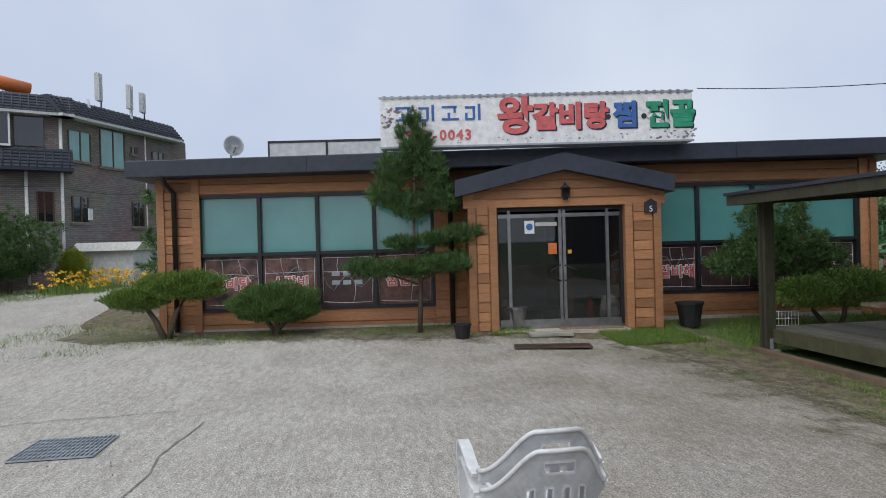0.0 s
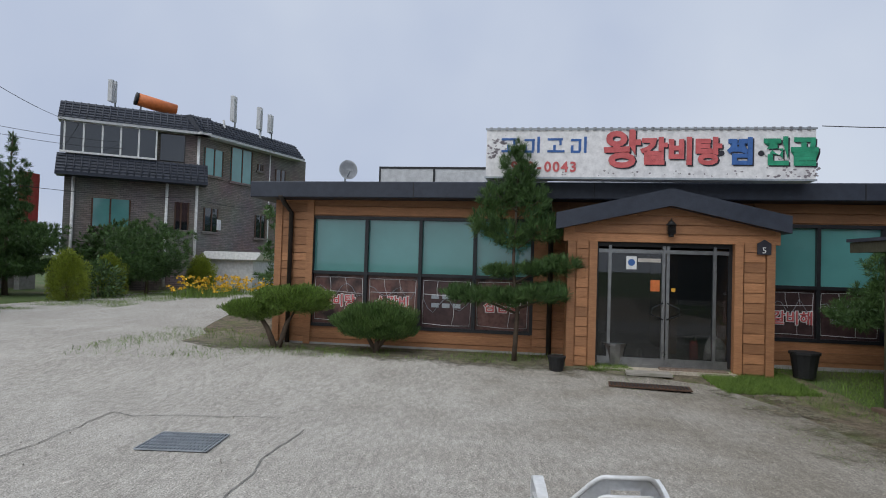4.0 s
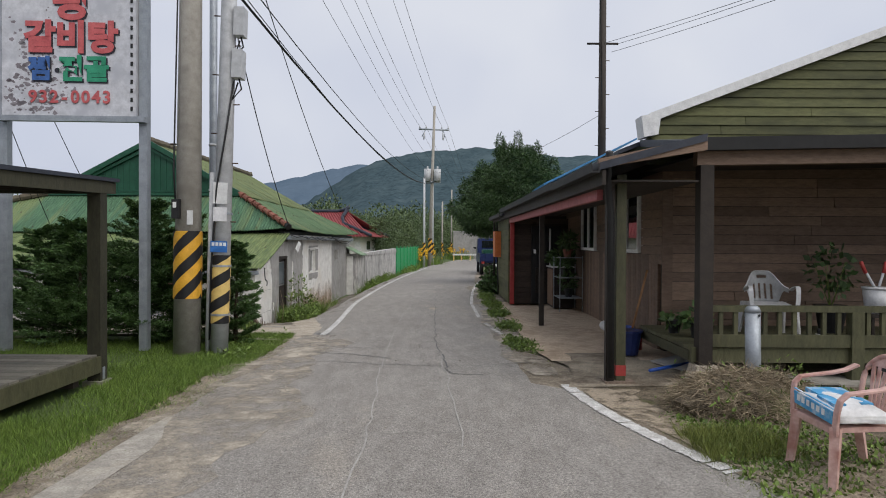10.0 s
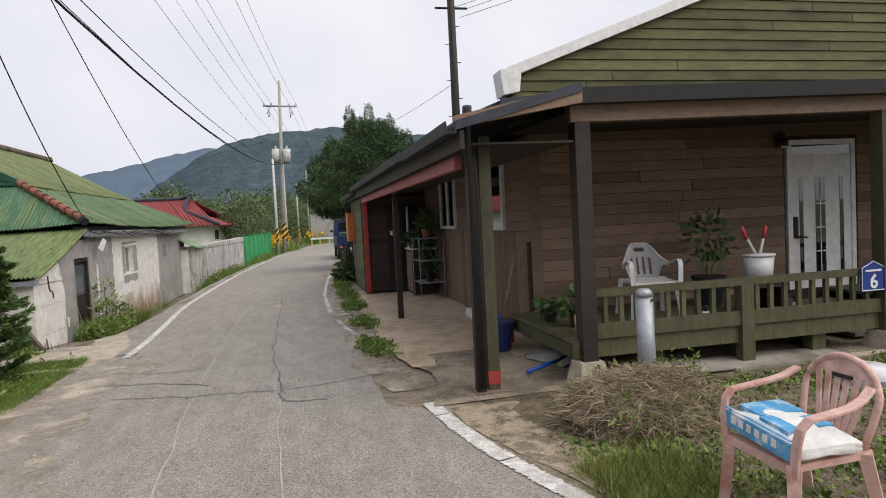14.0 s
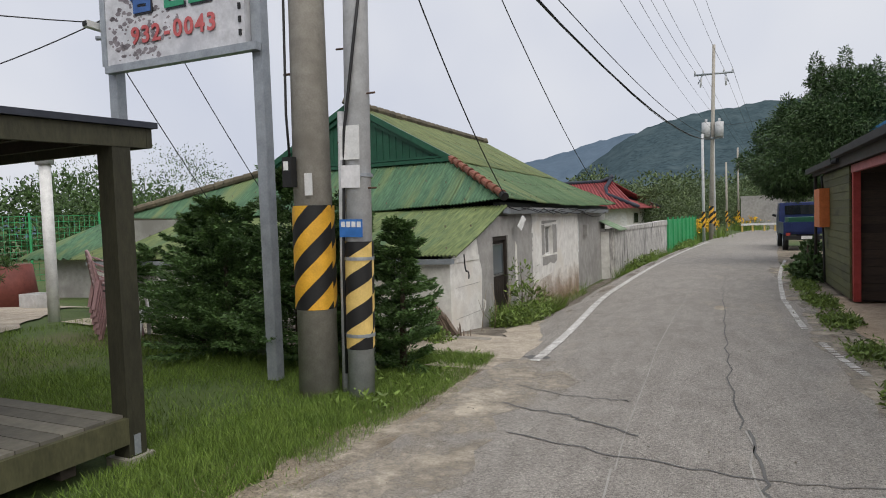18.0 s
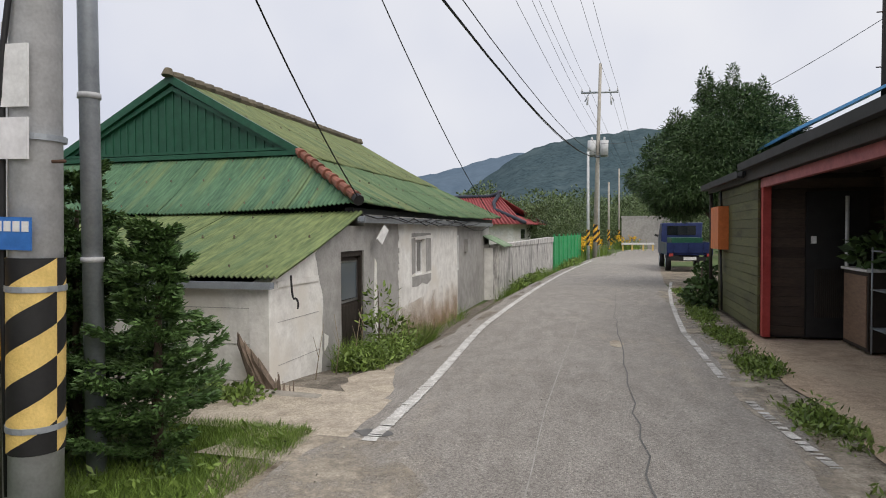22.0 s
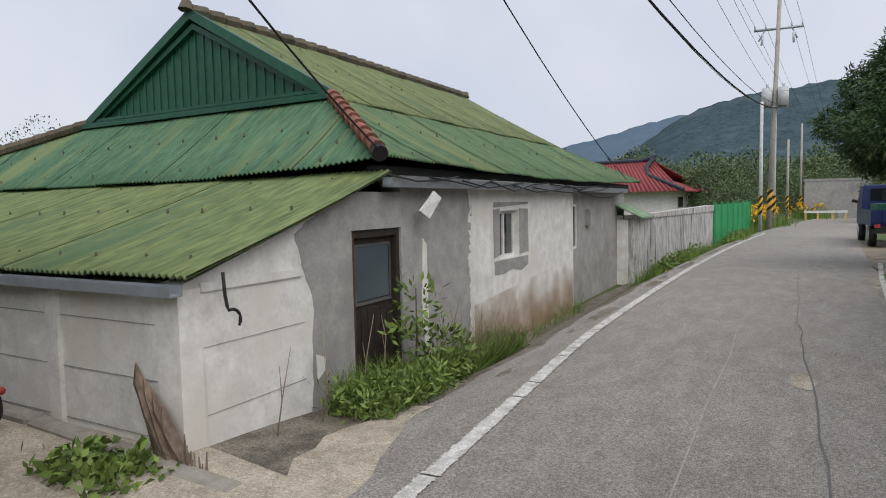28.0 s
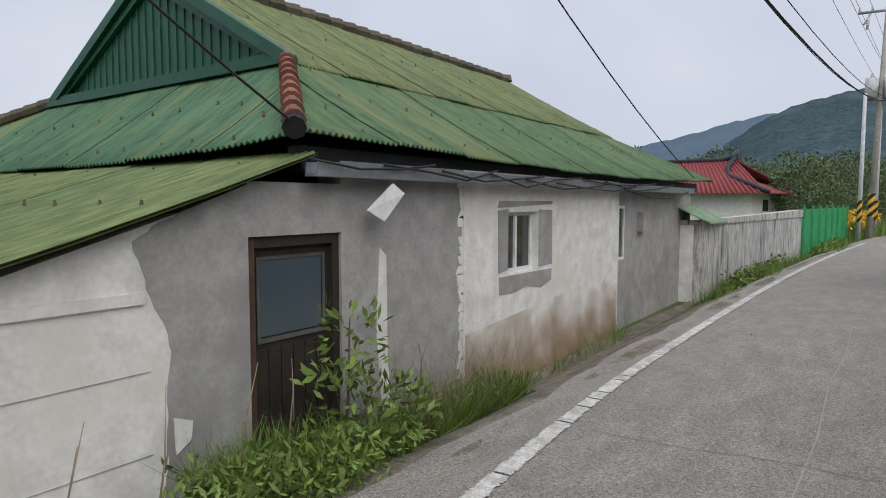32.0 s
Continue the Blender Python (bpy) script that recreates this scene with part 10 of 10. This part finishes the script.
stuff("grass", v, f, "grass_olive", "taller yellow-green grass tufts in the yard", "grass")
v, f = blades(scatter([(-4.6, 1.5, .3, 3.0, 3), (-5.6, .2, -4.4, 2.4, 1), (.2, 1.6, 1.1, 4.5, 1.2), (.75, 4.5, 1.25, 9.5, 1)], (), .5), 9000, .015, .06, .006, .9)
stuff("grass", v, f, "grass", "sparse grass creeping over the paving edge", "grass")
v, f = blades(scatter([(-4.6, 1.7, .3, 3.2, 3), (-5.6, -5, -4.7, 1, 1.5), (.5, 3.5, 1.2, 9.5, 1)], (), .2), 11000, .005, .03, .009, 1.8)
stuff("dry_leaves", v, f, "straw", "dry leaf litter along the paving edge", "leaf litter")
v, f = blades(scatter([(5.4, 3.4, 12, 6.8, 3), (-.4, 2.2, 1.0, 4.5, .8), (.3, 4.5, 1.1, 9.5, .8)]), 9000, .01, .05, .008, 1.4)
stuff("dry_grass", v, f, "straw", "dry straw bits on the soil", "grass")


def weeds(name, boxes, n, h, ln, wd, material, label, holes=()):
    """Low broad-leaved weeds: rosettes of a few leaves."""
    x, y = scatter(boxes, holes, .3)(n)
    z = np.array([ground_z(a, b) for a, b in zip(x, y)]) + .02
    k = 9
    p = np.repeat(np.stack([x, y, z], 1), k, 0)
    hh = np.repeat(rng.uniform(.3, 1.0, n), k)
    p += np.stack([rng.normal(size=n * k) * .05, rng.normal(size=n * k) * .05, rng.random(n * k) * h * hh], 1)
    v, f = leaves(p, ln, wd, np.array((0, 0, .35)), 0, .9)
    stuff(name, v, f, material, label, "weeds")


weeds("weeds", [(.15, 13.05, .75, 14.6, 5), (.05, 14.5, .45, 16.3, 1.8)], 520, .34, .075, .011, "leaf_weed", "broad-leaved weeds at the foot of the old wall")
weeds("weeds", [(-.6, 11.35, .1, 11.7, 2)], 70, .15, .075, .02, "leaf_weed", "low broad weeds at the corner of the kerb")
weeds("weeds", [(6.0, 5.45, 7.25, 6.6, 3)], 150, .42, .06, .010, "leaf_weed", "green weeds growing through the straw heap")
weeds("weeds", [(1.15, 33, 1.7, 43, 2), (.5, 24, .9, 31, 1)], 700, .4, .10, .02, "leaf_weed", "weeds along the far fence and wall")
weeds("weeds", [(4.62, 9.0, 4.98, 20.2, 4), (4.7, 13, 4.95, 20, 3), (4.8, 19.6, 5.15, 23, 2)], 1500, .13, .065, .011, "leaf_weed", "weeds in the joint along the carport apron")
weeds("weeds", [(5.7, 3.9, 9.5, 6.6, 4), (9.5, 3.2, 17, 6.9, 5)], 7500, .05, .046, .011, "leaf_weed", "low weeds spread over the yard")
weeds("weeds", [(12, 6.0, 17.5, 8.3, 4)], 1300, .3, .09, .014, "leaf_weed", "taller weeds before the barn")
weeds("weeds", [(.2, 8.4, 1.0, 10.6, 2), (-2.5, 9.4, .9, 9.9, 1)], 45, .16, .07, .011, "leaf_weed", "weeds round the poles")
plant("elder_shoot", pose(.28, 14.15, -.2), "bright green sapling growing before the old door", "shrub", [([(0, 0, 0), (0, .05, .5), (-.03, .1, .95)], .012, .005), ([(0, 0, 0), (.08, .2, .5)], .01, .004)],
      [((0, .08, .8), (.22, .25, .3)), ((.05, .1, .4), (.3, .4, .3)), ((.1, .3, .3), (.3, .4, .25))], 1500, .10, .018, "leaf_weed", up=.1)
plant("ivy_bush", pose(5.0, 19.7, 0), "dark ivy bush at the end of the carport wall", "shrub", [([(0, 0, 0), (0, 0, .8)], .04, .02)], [((0, 0, .28), (.32, .7, .32)), ((.08, .2, .6), (.2, .4, .3))], 4200, .10, .035, "leaf_tree")
for k in range(7):
    sp = thing("weed_stalk", pose(.18 + .05 * (k % 3), 12.5 + k * .42, -.15), "thin bare weed stalk before the old wall", "weed", "weed stalks")
    bar("stalk", [(0, 0, 0), (.03, .05, .35 + .06 * (k % 4)), (.06 * (-1) ** k, .12, .7 + .05 * (k % 3))], .007, "straw", sp, seg=5, r1=.002)
    bar("twig", [(.03, .05, .35), (-.08, .15, .55)], .004, "straw", sp, seg=4, r1=.002)


def straw_pile(m, w, h, n, label, seed):
    p = thing("straw_pile", m, label, "hay pile")
    bm = bmesh.new()
    bmesh.ops.create_icosphere(bm, subdivisions=3, radius=1)
    for v in bm.verts:
        k = noise.noise(v.co * 2.2 + Vector((seed, 0, 0)))
        v.co = Vector((v.co.x * w * (1 + .2 * k), v.co.y * w * .7 * (1 + .2 * k), max(0, v.co.z) * h * (.9 + .3 * k)))
    part("mound", bm, "yard", p)
    d = rng.normal(size=(n, 3))
    d[:, 2] = np.abs(d[:, 2])
    d /= np.linalg.norm(d, axis=1)[:, None]
    pts = d * np.array((w, w * .72, h)) * rng.uniform(.85, 1.08, (n, 1))
    v, f = leaves(pts, .17, .0028, np.stack([rng.normal(size=n), rng.normal(size=n), -.15 + .25 * rng.normal(size=n)], 1), .1, .4)
    ob = new("straw", np_mesh("straw", v, f, "straw"))
    ob.parent = p
    tagged(ob, kind="stuff")


straw_pile(pose(6.5, 6.0, .03), .68, .37, 11000, "heap of dry pulled weeds and straw", 1)
straw_pile(pose(9.15, 4.3, .03), .42, .30, 6000, "smaller heap of dry weeds", 5)

# grit and leaves on the paving
n = 5000
x, y = scatter([(-5, -12, 1.2, 2, 3), (1.3, -4, 4.6, 20, 3), (5.0, 7.3, 6.6, 16, 1.5)])(n)
z = np.array([ground_z(a, b) for a, b in zip(x, y)]) + .04
v, f = leaves(np.stack([x, y, z], 1), .02, .008, np.array((0, 0, .02)), 0, .5)
v[:, 2] = np.maximum(v[:, 2], np.repeat(z, 4))
stuff("grit", v, f, "conc_post", "loose grit and small stones on the paving", "grit")
